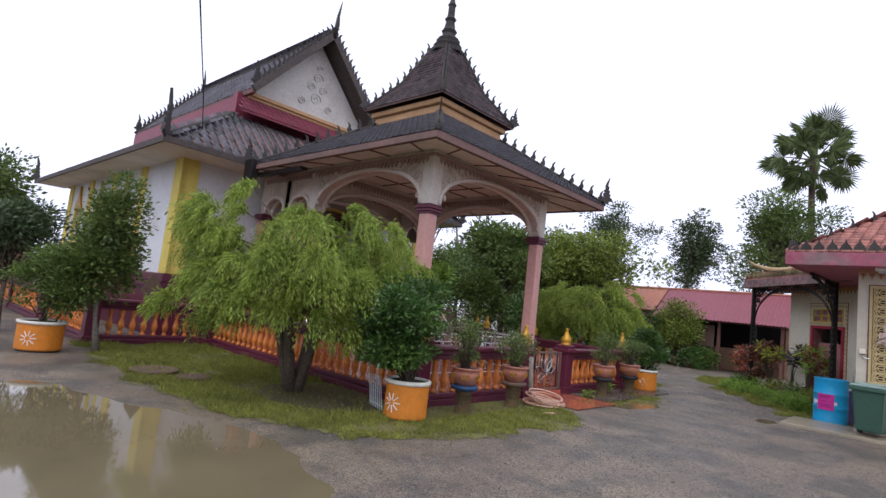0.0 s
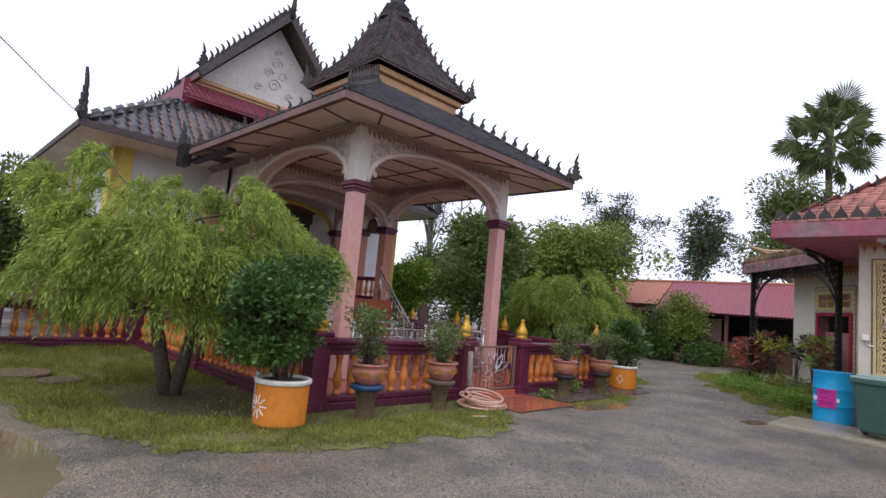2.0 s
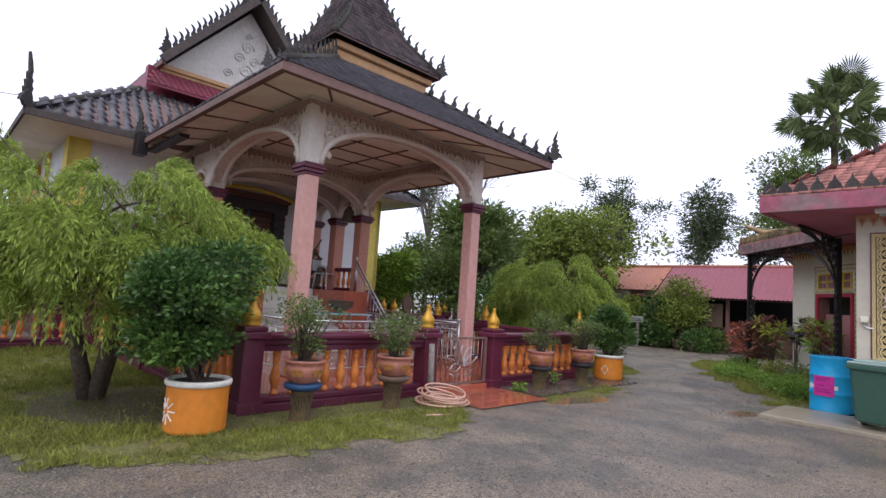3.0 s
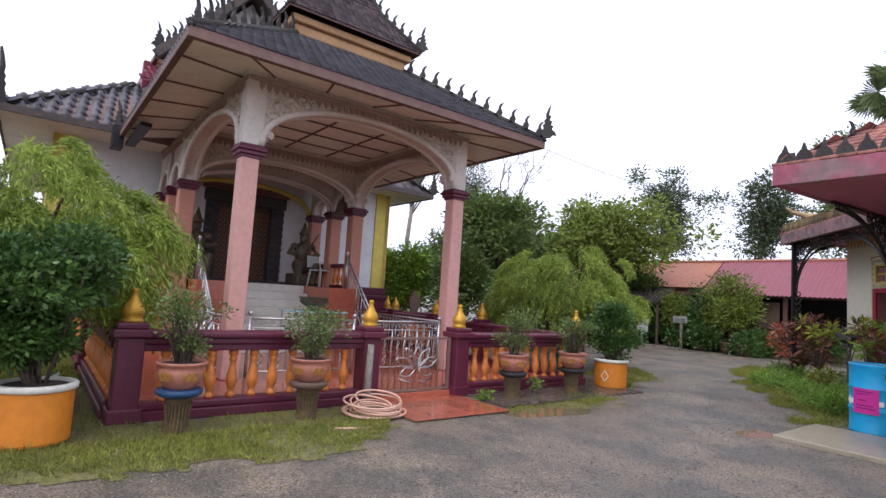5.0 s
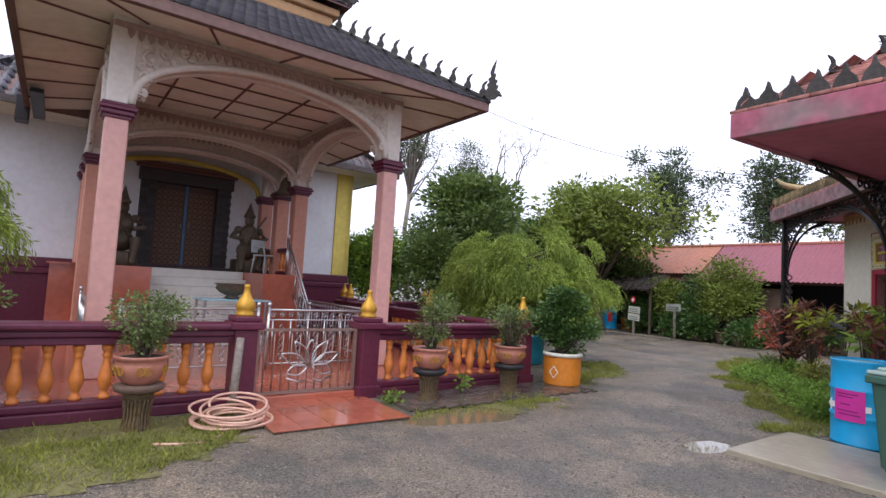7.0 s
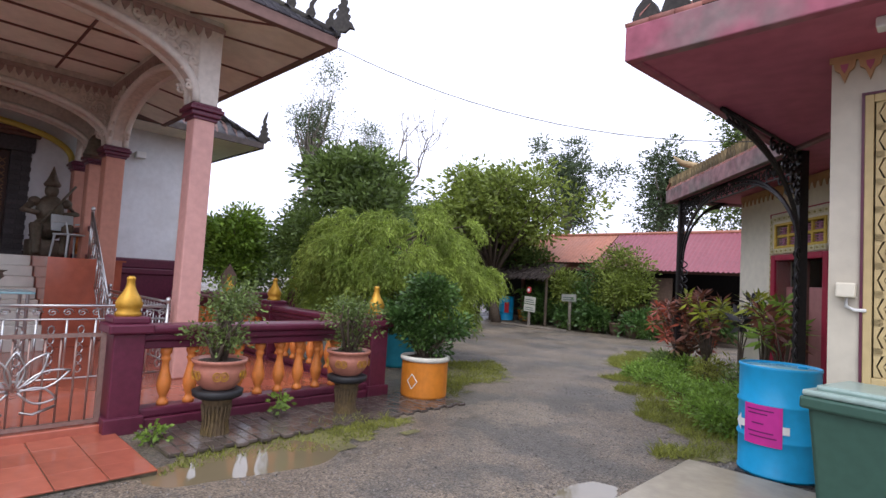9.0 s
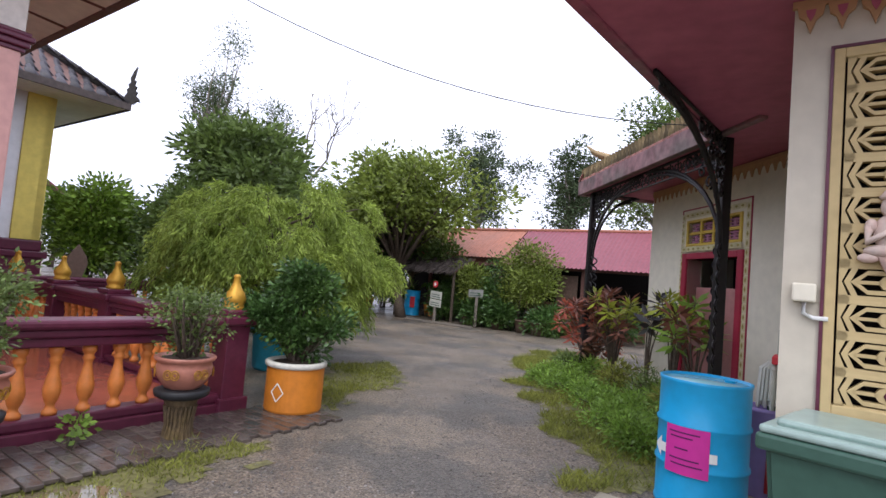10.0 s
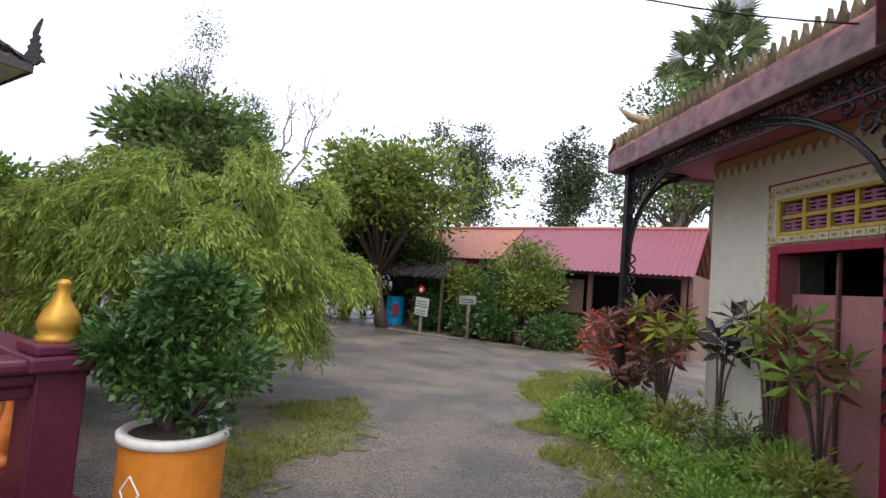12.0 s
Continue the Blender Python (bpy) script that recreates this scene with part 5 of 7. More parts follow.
def pot(x, y, seed, tray, rz):
    t = thing("plant_stand", "carved tree-trunk stand under a plant pot", "stand", "plant stands", pose(x, y, 0, 0, 0, rz) @ Matrix.Diagonal((.82, .82, 1, 1)))
    bm = lathe(B(), [(.13, 0), (.125, .04), (.11, .12), (.12, .24), (.15, .3), (.16, .33)], 18)
    for i in range(22):
        a = i * 2 * math.pi / 22
        tube(bm, [(.135 * math.cos(a), .135 * math.sin(a), 0), (.118 * math.cos(a), .118 * math.sin(a), .13), (.14 * math.cos(a + .05), .14 * math.sin(a + .05), .27)], .012, 4)
    part("trunk_piece", bm, M_STUMP, t)
    part("tray", lathe(B(), [(.2, .33), (.24, .35), (.25, .39), (.22, .4)], 24), tray, t, "plastic saucer tray", True)
    p = thing("glazed_pot", "pink glazed bowl pot with gilt rosettes on a stand", "plant pot", "glazed pots", pose(x, y, .4, 0, 0, rz) @ Matrix.Diagonal((.82, .82, .94, 1)))
    part("bowl", lathe(B(), [(.14, 0), (.16, .01), (.2, .05), (.245, .12), (.25, .18), (.235, .215), (.26, .23), (.275, .25), (.27, .265), (.24, .262), (.22, .24)], 32), M_POT, p, smooth=True)
    part("soil", lathe(B(), [(.23, .2), (.22, .243), (.05, .25)], 20), M_SOIL, p)
    for a in (-60, 0, 60, 120, 180, 240):
        bm = B()
        m = pose(0, 0, .135, 0, 0, a) @ Matrix.Translation((.252, 0, 0))
        for ox, rr in ((.034, .038), (-.034, .038), (.034, .02), (-.034, .02)):
            tube(bm, [m @ Vector((0, ox + rr * math.cos(k * math.pi / 6), rr * math.sin(k * math.pi / 6))) for k in range(13)], .0045, 4)
        part("rosette", bm, M_GOLD, p, "gilt rosette", True)
    rng = np.random.default_rng(seed)
    pl = thing("potted_bonsai", "sparse small-leaved shrub growing in a glazed pot", "shrub", "pot shrubs", pose(x, y, .62))
    pot_plant_crown(pl, rng, 0, rng.uniform(.66, .78), rng.uniform(.36, .44), L_POTTED, (.036, .021), 62, 26, .07, 16)
    pot_plant_crown(pl, rng, -.02, .34, .24, L_POTTED, (.036, .021), 26, 26, .06, 6)


pot(-4.93, 6.05, 31, M_TRAY, 10)
pot(-4.98, 7.35, 32, M_CLAY, 0)
pot(-4.93, 10.42, 33, M_BLACK, -20)
pot(-4.95, 11.75, 34, M_BLACK, 5)

# hose
rng = np.random.default_rng(8)
t = thing("garden_hose", "coiled pale pink garden hose on the wet apron", "hose", m=pose(-4.85, 8.12, 0))
bm = B()
pts = []
for k in range(260):
    a = k * .26
    rad = .27 + .07 * math.sin(k * .11) + .03 * math.sin(k * .43)
    pts.append((rad * math.cos(a) * 1.0 + .04 * math.sin(k * .05), rad * math.sin(a) + .04 * math.cos(k * .07), .03 + .16 * abs(math.sin(k * .045)) * (1 - .3 * math.cos(a)) * k / 260))
tube(bm, pts, .0125, 6)
part("coil", bm, M_HOSE, t, smooth=True)
part("loose_end", tube(B(), [(.25, -.1, .02), (.42, -.2, .02), (.55, -.35, .02), (.52, -.55, .02), (.45, -.72, .02)], .0125, 6), M_HOSE, t, smooth=True)
# grey stake beside the gate and white frame on the grass
solid("stake", tube(B(), [(-5.18, 8.2, 0), (-5.28, 8.27, .75)], [.05, .04], 8), M_PALEBARK, "grey weathered wooden stake leaning on gate post", "stake", smooth=True)
t = thing("bird_rack", "old white wire rack standing on wet grass", "rack", m=pose(-5.75, 5.05, 0, 0, 0, -15))
for i in range(7):
    part("wire", tube(B(), [(i * .06, 0, 0), (i * .06 - .25, .05, .42)], .007, 5), M_PLASTIC, t)
for z, x in ((.06, -.03), (.36, -.21)):
    part("cross_wire", tube(B(), [(x, .01, z), (x + .38, .01, z)], .009, 5), M_PLASTIC, t)

# ---- trees near the walk ----


def willow(base, zc, R, H, seed, boughs=190, strands=28, steps=24, lean=(0, 0)):
    """A weeping crown: short drooping sprays over a low dome, and on its inner boughs."""
    rng = np.random.default_rng(seed)
    t = thing("weeping_tree", "weeping tree with feathery bright green drooping foliage", "tree", "weeping trees", Matrix.Translation(base))
    P, D, ends = [], [], []
    for i in range(boughs):
        a, cz = rng.uniform(0, 2 * math.pi), rng.uniform(-.68, 1)
        sr = math.sqrt(max(0, 1 - cz * cz))
        lump = 1 + .5 * noise.noise(Vector((math.cos(a) * sr * 2.2, math.sin(a) * sr * 2.2, cz * 2 + seed)))
        k = lump * (rng.uniform(.78, 1.08) if i % 4 else rng.uniform(.4, .75))
        c = np.array([lean[0] + R * sr * k * math.cos(a), lean[1] + R * sr * k * math.sin(a), zc + H * cz * k])
        ends.append(c)
        away = np.array([math.cos(a), math.sin(a), 0])
        L0 = rng.uniform(.36, .62)
        for s in range(strands):
            turn = rng.uniform(-.75, .75)
            side = np.array([away[0] * math.cos(turn) - away[1] * math.sin(turn), away[0] * math.sin(turn) + away[1] * math.cos(turn), 0])
            p = c + rng.normal(size=3) * (.035, .035, .02)
            v = side * rng.uniform(.25, 1.0) + rng.normal(size=3) * .15 + np.array([0, 0, .5])
            L = L0 * rng.uniform(.7, 1.15)
            for q in range(steps):
                v = v + np.array([0, 0, -2.4 / steps])
                w = v / np.linalg.norm(v)
                p = p + w * L / steps
                P.append(p + rng.normal(size=3) * .013)
                D.append(w + rng.normal(size=3) * .33)
    piece("crown", leaf_mesh(P, D, .075, .016, L_WILLOW, rng), t)
    bm = B()
    ends = np.array(ends)
    for k in range(4):
        a = k * 1.7 + rng.uniform(0, .5)
        b0 = Vector((.05 * math.cos(a), .05 * math.sin(a), -.03))
        m1 = Vector((.28 * math.cos(a) + lean[0] * .3, .28 * math.sin(a) + lean[1] * .3, zc * .45))
        top = Vector((.6 * math.cos(a) + lean[0], .6 * math.sin(a) + lean[1], zc + H * .35))
        tube(bm, [b0, m1 * .6 + b0 * .4, m1, top], [.09, .075, .065, .03], 8)
        for e in ends[rng.choice(len(ends), 14, False)]:
            s = m1.lerp(top, rng.uniform(.1, .9))
            tube(bm, [s, s.lerp(Vector(e), .5) + Vector((0, 0, .1)), Vector(e)], [.028, .018, .006], 5)
    part("trunk", bm, M_BARK, t, "forked dark trunk", True)


willow((-6.85, 4.5, 0), 1.66, 1.5, 1.02, 41, lean=(.0, -.05))
willow((-7.6, 14.7, 0), 1.5, 1.35, .95, 42, lean=(.25, -.35))

tree("garden_tree", "slim tall shrub with upright mid-green leaves", (-10.75, 3.0, 0), 1.6, (-10.7, 2.85, 1.6), (.58, .62, 1.75), 260, 42, .13, (.09, .042), 51, L_MID, M_PALEBARK, .05, 24, group="yard shrubs")
tree("garden_tree", "bushy mid-green shrub beside the temple fence", (-13.6, 2.0, 0), 1.2, (-13.6, 2.0, 1.6), (1.1, 1.1, 1.2), 170, 40, .18, (.1, .05), 52, L_GREY, M_BARK, .06, 18, group="yard shrubs")
tree("garden_tree", "tall green tree beside a dark-roofed house", (-19, 2.0, 0), 2.2, (-19, 2.0, 2.7), (2.0, 1.6, 1.6), 170, 36, .3, (.15, .075), 53, L_MID, M_BARK, .1, 18, group="yard shrubs")
tree("dark_leafed_tree", "dense dark green broadleaf tree behind the fence", (-12.6, 17.6, 0), 2.2, (-12.6, 17.2, 3.5), (2.2, 1.9, 1.95), 380, 30, .22, (.2, .08), 54, L_MID, M_BARK, .12, 20)
tree("spreading_tree", "spreading bright green tree with thin branches", (-12.8, 24.0, 0), 2.2, (-13.2, 23.8, 3.7), (3.8, 2.8, 2.7), 640, 24, .25, (.21, .1), 55, L_SPREAD, M_BARK, .16, 60, hollow=.2, lump=.55)
tree("spreading_tree", "shaded dark green tree beside the thatched shed", (-16.0, 24.2, 0), 2.2, (-15.8, 23.8, 3.1), (2.2, 1.8, 1.5), 200, 40, .28, (.17, .08), 56, L_DARK, M_BARK, .12, 20)
for i, (x, y, z, r, h, lm) in enumerate(((-14.2, 14.6, 1.6, 1.0, 1.3, L_BRIGHT), (-15.8, 15.8, 1.5, 1.2, 1.2, L_DARK), (-17.5, 18.5, 2.2, 1.6, 1.7, L_MID), (-11.0, 18.0, 1.4, 1.1, 1.3, L_MID), (-9.8, 16.2, 1.2, 1.0, 1.1, L_DARK), (-20.5, 22.0, 2.6, 2.0, 2.0, L_MID), (-18.0, 25.5, 2.2, 1.8, 2.2, L_DARK), (-16.4, 27.2, 2.0, 1.5, 2.0, L_DARK), (-19.5, 27.0, 2.6, 2.0, 2.6, L_MID), (-14.8, 19.5, 2.6, 1.8, 2.2, L_MID), (-12.6, 15.8, 1.5, 1.1, 1.5, L_MID), (-17.0, 21.5, 2.8, 2.0, 2.4, L_DARK), (-22.5, 18.0, 1.9, 1.8, 1.6, L_MID))):
    tree("garden_bush", "leafy green bush in the garden behind the fence", (x, y, 0), z * .7, (x, y, z), (r * 1.15, r * 1.15, h * 1.1), 200, 34, .24, (.14, .07), 60 + i, lm, M_BARK, .06, 12, category="bush", group="garden bushes")
tree("dark_leafed_tree", "shaded dark green undergrowth below a spreading tree", (-15.9, 23.4, 0), 1.2, (-15.9, 23.4, 1.7), (1.5, 1.3, 1.5), 200, 34, .24, (.19, .085), 57, L_DARK, M_BARK, .08, 16, category="bush")
tree("dark_leafed_tree", "shaded dark green undergrowth below a spreading tree", (-14.3, 26.0, 0), 1.6, (-13.6, 25.6, 2.7), (2.0, 1.2, 1.2), 200, 30, .24, (.19, .085), 58, L_MID, M_BARK, .08, 16, category="bush")
# tall background trees
tree("tall_tree", "tall thin tree with sparse grey-green leaves", (-39.5, 32, 0), 12, (-39.8, 32, 13.2), (5.2, 3, 6.6), 190, 30, .42, (.2, .1), 71, L_GREY, M_PALEBARK, .25, 60, hollow=.1, lump=.6, group="background trees")
tree("tall_tree", "tall thin tree with sparse grey-green leaves", (-31.5, 32, 0), 8, (-31.8, 32, 9.6), (2.6, 2.2, 3.4), 130, 34, .45, (.17, .08), 72, L_GREY, M_PALEBARK, .2, 40, hollow=.1, lump=.6, group="background trees")
tree("tall_tree", "slender tree with drooping dark foliage", (-16.8, 35, 0), 6, (-16.8, 35, 6.4), (2.9, 2.2, 4.4), 260, 36, .22, (.2, .09), 73, L_GREY, M_PALEBARK, .16, 34, hollow=.2, lump=.6, group="background trees")
tree("tall_tree", "slender vine-covered tree with drooping foliage", (-11.2, 34.3, 0), 5.5, (-11.1, 34.3, 5.7), (2.1, 1.8, 4.0), 260, 36, .2, (.19, .085), 74, L_GREY, M_PALEBARK, .15, 30, hollow=.2, lump=.6, group="background trees")
tree("tall_tree", "broad leafy tree below a fan palm", (-5.6, 30.5, 0), 5.0, (-5.6, 30.5, 6.0), (3.1, 2.4, 3.3), 400, 46, .29, (.17, .08), 75, L_MID, M_PALEBARK, .18, 36, hollow=.2, lump=.5, group="background trees")
tree("tall_tree", "leafy tree behind the pink building", (-2.4, 31.5, 0), 4.0, (-2.4, 31.5, 5.2), (2.5, 2.0, 2.6), 240, 56, .29, (.17, .08), 76, L_MID, M_PALEBARK, .18, 26, hollow=.2, lump=.5, group="background trees")
# leafless tree
rng = np.random.default_rng(80)
bm = B()


def twig(p, d, L, r, depth):
    q = p + d * L
    tube(bm, [p, p.lerp(q, .5) + Vector(rng.normal(size=3)) * L * .06, q], [r, r * .8, r * .6], 5)
    if depth:
        for _ in range(3):
            e = (d + Vector(rng.normal(size=3)) * .5 + Vector((0, 0, .15))).normalized()
            twig(q, e, L * rng.uniform(.55, .8), r * .55, depth - 1)


twig(Vector((0, 0, 0)), Vector((.05, 0, 1)), 6.5, .18, 0)
twig(Vector((.3, 0, 6.3)), Vector((.0, 0, 1)), 2.8, .12, 4)
twig(Vector((.3, 0, 6.0)), Vector((.6, 0, .7)).normalized(), 3.0, .1, 4)
t = thing("bare_tree", "leafless pale tree with fine upright twigs", "tree", "background trees", pose(-28.6, 32, 0))
part("trunk", bm, M_PALEBARK, t)

# fan palm
palm = thing("fan_palm", "tall fan palm with round stiff leaves", "palm tree", m=pose(-5.6, 38, 0))
part("trunk", tube(B(), [(0, 0, 0), (.1, 0, 6), (0, 0, 10.5), (0, 0, 12.9)], [.3, .22, .17, .2], 12), M_BARK, palm, smooth=True)


def fan_leaf(reach, radius, blades):
    """A stalk that ends in a round pleated fan."""
    bm = tube(B(), [(0, 0, 0), (reach * .55, 0, .06), (reach, 0, 0)], [.06, .04, .03], 5)
    o = Vector((reach, 0, 0))
    for i in range(blades):
        a = radians(-140 + i * 280 / (blades - 1))
        d, w = Vector((math.cos(a), math.sin(a), 0)), Vector((-math.sin(a), math.cos(a), 0))
        L = radius * (1 + .1 * math.sin(i * 1.9)) * (.82 + .18 * math.cos(a))
        v = [bm.verts.new(q) for q in (o, o + d * L * .62 + w * .045 + Vector((0, 0, .05)), o + d * L + Vector((0, 0, -.2)), o + d * L * .62 - w * .045 + Vector((0, 0, -.01)))]
        bm.faces.new(v[:3]), bm.faces.new((v[0], v[2], v[3]))
    return mesh_of(bm, L_PALM)


fans = [fan_leaf(1.6, 1.15, 30), fan_leaf(1.25, 1.05, 28), fan_leaf(2.0, 1.1, 30)]
rng = np.random.default_rng(81)
for i in range(34):
    el = 80 - i * 4.2 + rng.uniform(-8, 8)
    piece("frond", fans[i % 3], palm, Matrix.Translation((0, 0, 13.0 + rng.uniform(-.5, .3))) @ pose(0, 0, 0, 0, 0, i * 137.5) @ pose(0, 0, 0, 0, -el, 0) @ pose(0, 0, 0, rng.uniform(-75, 75), 0, 0))

# ---- pink pavilion: grille wing ----
WA, WB, WF, SZ2 = -1.07, 3.2, 12.6, 3.0
wing = thing("pavilion_wing", "cream pavilion wing with maroon eaves and pink tiled roof", "building", m=pose(0, 14.5, 0))
WI = Matrix.Translation((0, -14.5, 0))


def wp(name, bm, material, label="", smooth=False, parent=None):
    bmesh.ops.transform(bm, matrix=WI, verts=bm.verts)
    return part(name, bm, material, parent or wing, label, smooth)


GX0, GX1 = -.88, .72
# front wall colour carries the deep eave's shade; side walls keep plain cream
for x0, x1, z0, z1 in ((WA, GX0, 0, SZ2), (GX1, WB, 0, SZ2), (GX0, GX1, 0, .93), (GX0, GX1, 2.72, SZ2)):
    wp("front_wall", box(B(), x0, x1, WF, WF + .2, z0, z1), M_CREAMSHADE)
wp("side_wall", box(B(), WA, WA + .2, WF + .2, 15.7, 0, SZ2), M_CREAM)
wp("side_wall", box(B(), WB - .2, WB, WF + .2, 18, 0, SZ2), M_CREAM)
wp("soffit", deck(B(), [[(-2.05, 11.9, SZ2 + .04), (4.2, 11.9, SZ2 + .04), (4.2, 15.3, SZ2 + .04), (-1.79, 15.3, SZ2 + .04)]], .04), M_SOFFITRED, "maroon painted soffit")
bm = B()
box(bm, -2.12, 4.25, 11.82, 11.9, SZ2 - .02, SZ2 + .22, .01), box(bm, -.04, .04, 0, 3.12, SZ2 - .02, SZ2 + .22, .01, pose(-2.08, 11.9, 0, 0, 0, -4.9))
wp("fascia", bm, M_FASCIARED, "faded magenta fascia")
bm = B()
quads = [[(-2.1, 11.84, 3.22), (4.2, 11.84, 3.22), (3.0, 13.6, 4.25), (-.6, 13.6, 4.25)], [(-1.75, 15.2, 3.22), (-2.1, 11.84, 3.22), (-.6, 13.6, 4.25), (-.6, 15.2, 4.25)], [(4.2, 18, 3.22), (-2.1, 16, 3.22), (-.6, 16, 4.25), (3, 16, 4.25)]]
wp("roof_deck", deck(bm, quads + [[(-.6, 13.6, 4.25), (3.0, 13.6, 4.25), (3.0, 16, 4.3), (-.6, 16, 4.3)]]), M_PINKTILE)
for q in quads[:2]:
    tiles(wing, *q, .17, .14, M_PINKTILE, (0, -14.5, 0), "roof_tiles")
SPIKE = [(x * 1.2, z * 1.15) for x, z in [(-.05, 0), (.05, 0), (.075, .07), (.055, .13), (.02, .17), (0, .24), (-.02, .17), (-.055, .13), (-.075, .07)]]
spike_me = mesh_of(plate(B(), SPIKE, .06), M_CREST)
for i in range(32):
    piece("crest_leaf", spike_me, wing, pose(-2.0 + i * .2, 11.88 - 14.5, SZ2 + .2))
for i in range(15):
    piece("crest_leaf", spike_me, wing, pose(-2.07 + .017 * i, 12.05 + i * .2 - 14.5, SZ2 + .2, 0, 0, 85))
for i in range(2, 6):
    k = i / 5
    piece("hip_leaf", flame_me, wing, Matrix.Translation((-2.1 + 1.5 * k, 11.84 + 1.76 * k - 14.5, 3.25 + 1.03 * k)) @ pose(0, 0, 0, 0, 0, 230) @ Matrix.Diagonal((.6, .6, .6, 1)))
# pointed frieze under the soffit
TEETH = [(-.06, 0), (.06, 0), (.05, -.05), (.025, -.07), (0, -.14), (-.025, -.07), (-.05, -.05)]
tooth = mesh_of(plate(B(), TEETH, .02), M_OCHRE)
tooth2 = mesh_of(plate(B(), [(-.022, -.02), (.022, -.02), (.016, -.05), (0, -.08), (-.016, -.05)], .03), M_SOFFITRED)
fz = wp("frieze_band", box(B(), WA - .01, WB, WF - .02, WF, SZ2 - .04, SZ2 - .002), M_OCHRE)
for i in range(20):
    q = piece("frieze_tooth", tooth, fz, pose(WA + .07 + i * .13, WF - .012 - 14.5, SZ2 - .04))
    if i < 18:
        piece("frieze_dot", tooth2, q)
# pierced grille
gr = wp("grille", box(box(box(box(B(), GX0 - .015, GX0 + .03, WF - .015, WF + .06, .93, 2.72, .005), GX1 - .03, GX1 + .015, WF - .015, WF + .06, .93, 2.72, .005), GX0 + .03, GX1 - .03, WF - .015, WF + .06, .93, .98, .005), GX0 + .03, GX1 - .03, WF - .015, WF + .06, 2.67, 2.72, .005), M_GRILLE, "pierced cream yellow grille with maroon rim")
wp("grille_rim", box(box(box(box(B(), GX0 - .03, GX0 - .015, WF - .018, WF, .915, 2.735), GX1 + .015, GX1 + .03, WF - .018, WF, .915, 2.735), GX0 - .015, GX1 + .015, WF - .018, WF, .915, .93), GX0 - .015, GX1 + .015, WF - .018, WF, 2.72, 2.735), M_MAROON, parent=gr)
# black sheet added behind the grille as the room's shade
wp("grille_shade_sheet", box(B(), GX0, GX1, WF + .1, WF + .12, .93, 2.72), M_DARK, parent=gr)


def grille_cell(w, h):
    """One pierced block: end chevrons, a long hexagon ring and an eight-sided boss held by two bars."""
    bm = B()
    t = .05
    box(bm, -w / 2, w / 2, -t / 2, t / 2, -h / 2, -h / 2 + .022), box(bm, -w / 2, w / 2, -t / 2, t / 2, h / 2 - .022, h / 2)
    box(bm, -.1, .1, -t / 2, t / 2, .036, .056), box(bm, -.1, .1, -t / 2, t / 2, -.056, -.036)
    for s in (-1, 1):
        for k in (-1, 1):
            plate(bm, [(s * .1, k * .056), (s * .1, k * .036), (s * .138, 0), (s * .165, 0)], t)
            plate(bm, [(s * w / 2, k * h / 2), (s * (w / 2 - .045), k * h / 2), (s * (w / 2 - .012), 0), (s * w / 2, 0)], t)
            plate(bm, [(s * (w / 2 - .075), k * .066), (s * (w / 2 - .05), k * .066), (s * (w / 2 - .02), 0), (s * (w / 2 - .045), 0)], t)
        box(bm, min(s * .05, s * .14), max(s * .05, s * .14), -t / 2, t / 2, -.008, .008)
    plate(bm, [(.062 * math.cos(a * math.pi / 4), .04 * math.sin(a * math.pi / 4)) for a in range(8)], t)
    return bm


cell = mesh_of(grille_cell(.42, .1715), M_GRILLE)
dot = mesh_of(lathe(B(), [(.026, 0), (.028, .006), (.018, .01)], 8), M_MAROON, True)
for r in range(10):
    for c in range(3):
        q = piece("grille_block", cell, gr, pose(GX0 + .25 + c * .5, WF + .02 - 14.5, 1.053 + r * .1715))
        piece("boss", dot, q, pose(0, -.024, 0, 90, 0, 0))
wp("grille_rib", box(box(B(), GX0 + .462, GX0 + .538, WF - .004, WF + .05, .98, 2.67), GX0 + .962, GX0 + 1.038, WF - .01, WF + .05, .98, 2.67), M_GRILLE, parent=gr)
# relief figure on the grille
bm = B()
ellipsoid(bm, (0, 0, .33), (.06, .05, .075)), ellipsoid(bm, (0, .01, .15), (.1, .05, .13)), ellipsoid(bm, (0, 0, .02), (.16, .05, .05))
lathe(bm, [(.065, 0), (.07, .02), (.045, .05), (.02, .09), (.005, .13)], 10, (0, 0, .385))
for s in (-1, 1):
    ellipsoid(bm, (s * .11, 0, .2), (.04, .035, .05))
    tube(bm, [(s * .12, 0, .2), (s * .13, -.03, .08), (s * .01, -.06, .15)], [.035, .03, .02], 6)
    ellipsoid(bm, (s * .12, 0, -.03), (.07, .03, .035))
plate(bm, [(-.07, 0), (.07, 0), (.04, -.08), (0, -.16), (-.04, -.08)], .05)
solid("relief_figure", bm, M_RELIEF, "small painted praying relief figure on the grille", "relief", smooth=True, m=pose(-.66, WF - .04, 1.7) @ Matrix.Diagonal((.62, .7, .66, 1)))
mb = thing("switch_box", "small cream switch box with conduit on the wall", "switch box", m=pose(-.975, WF, 1.5))
part("housing", box(B(), -.05, .05, -.06, 0, -.045, .045, .01), M_CREAM, mb)
part("conduit", tube(B(), [(0, -.02, -.045), (0, -.02, -.1), (.04, -.02, -.12), (.1, -.02, -.12)], .012, 6), M_PAINTWHITE, mb, smooth=True)
tl = thing("tube_lamp", "unlit white fluorescent tube lamp under the soffit", "lamp", m=pose(-.45, 12.15, SZ2))
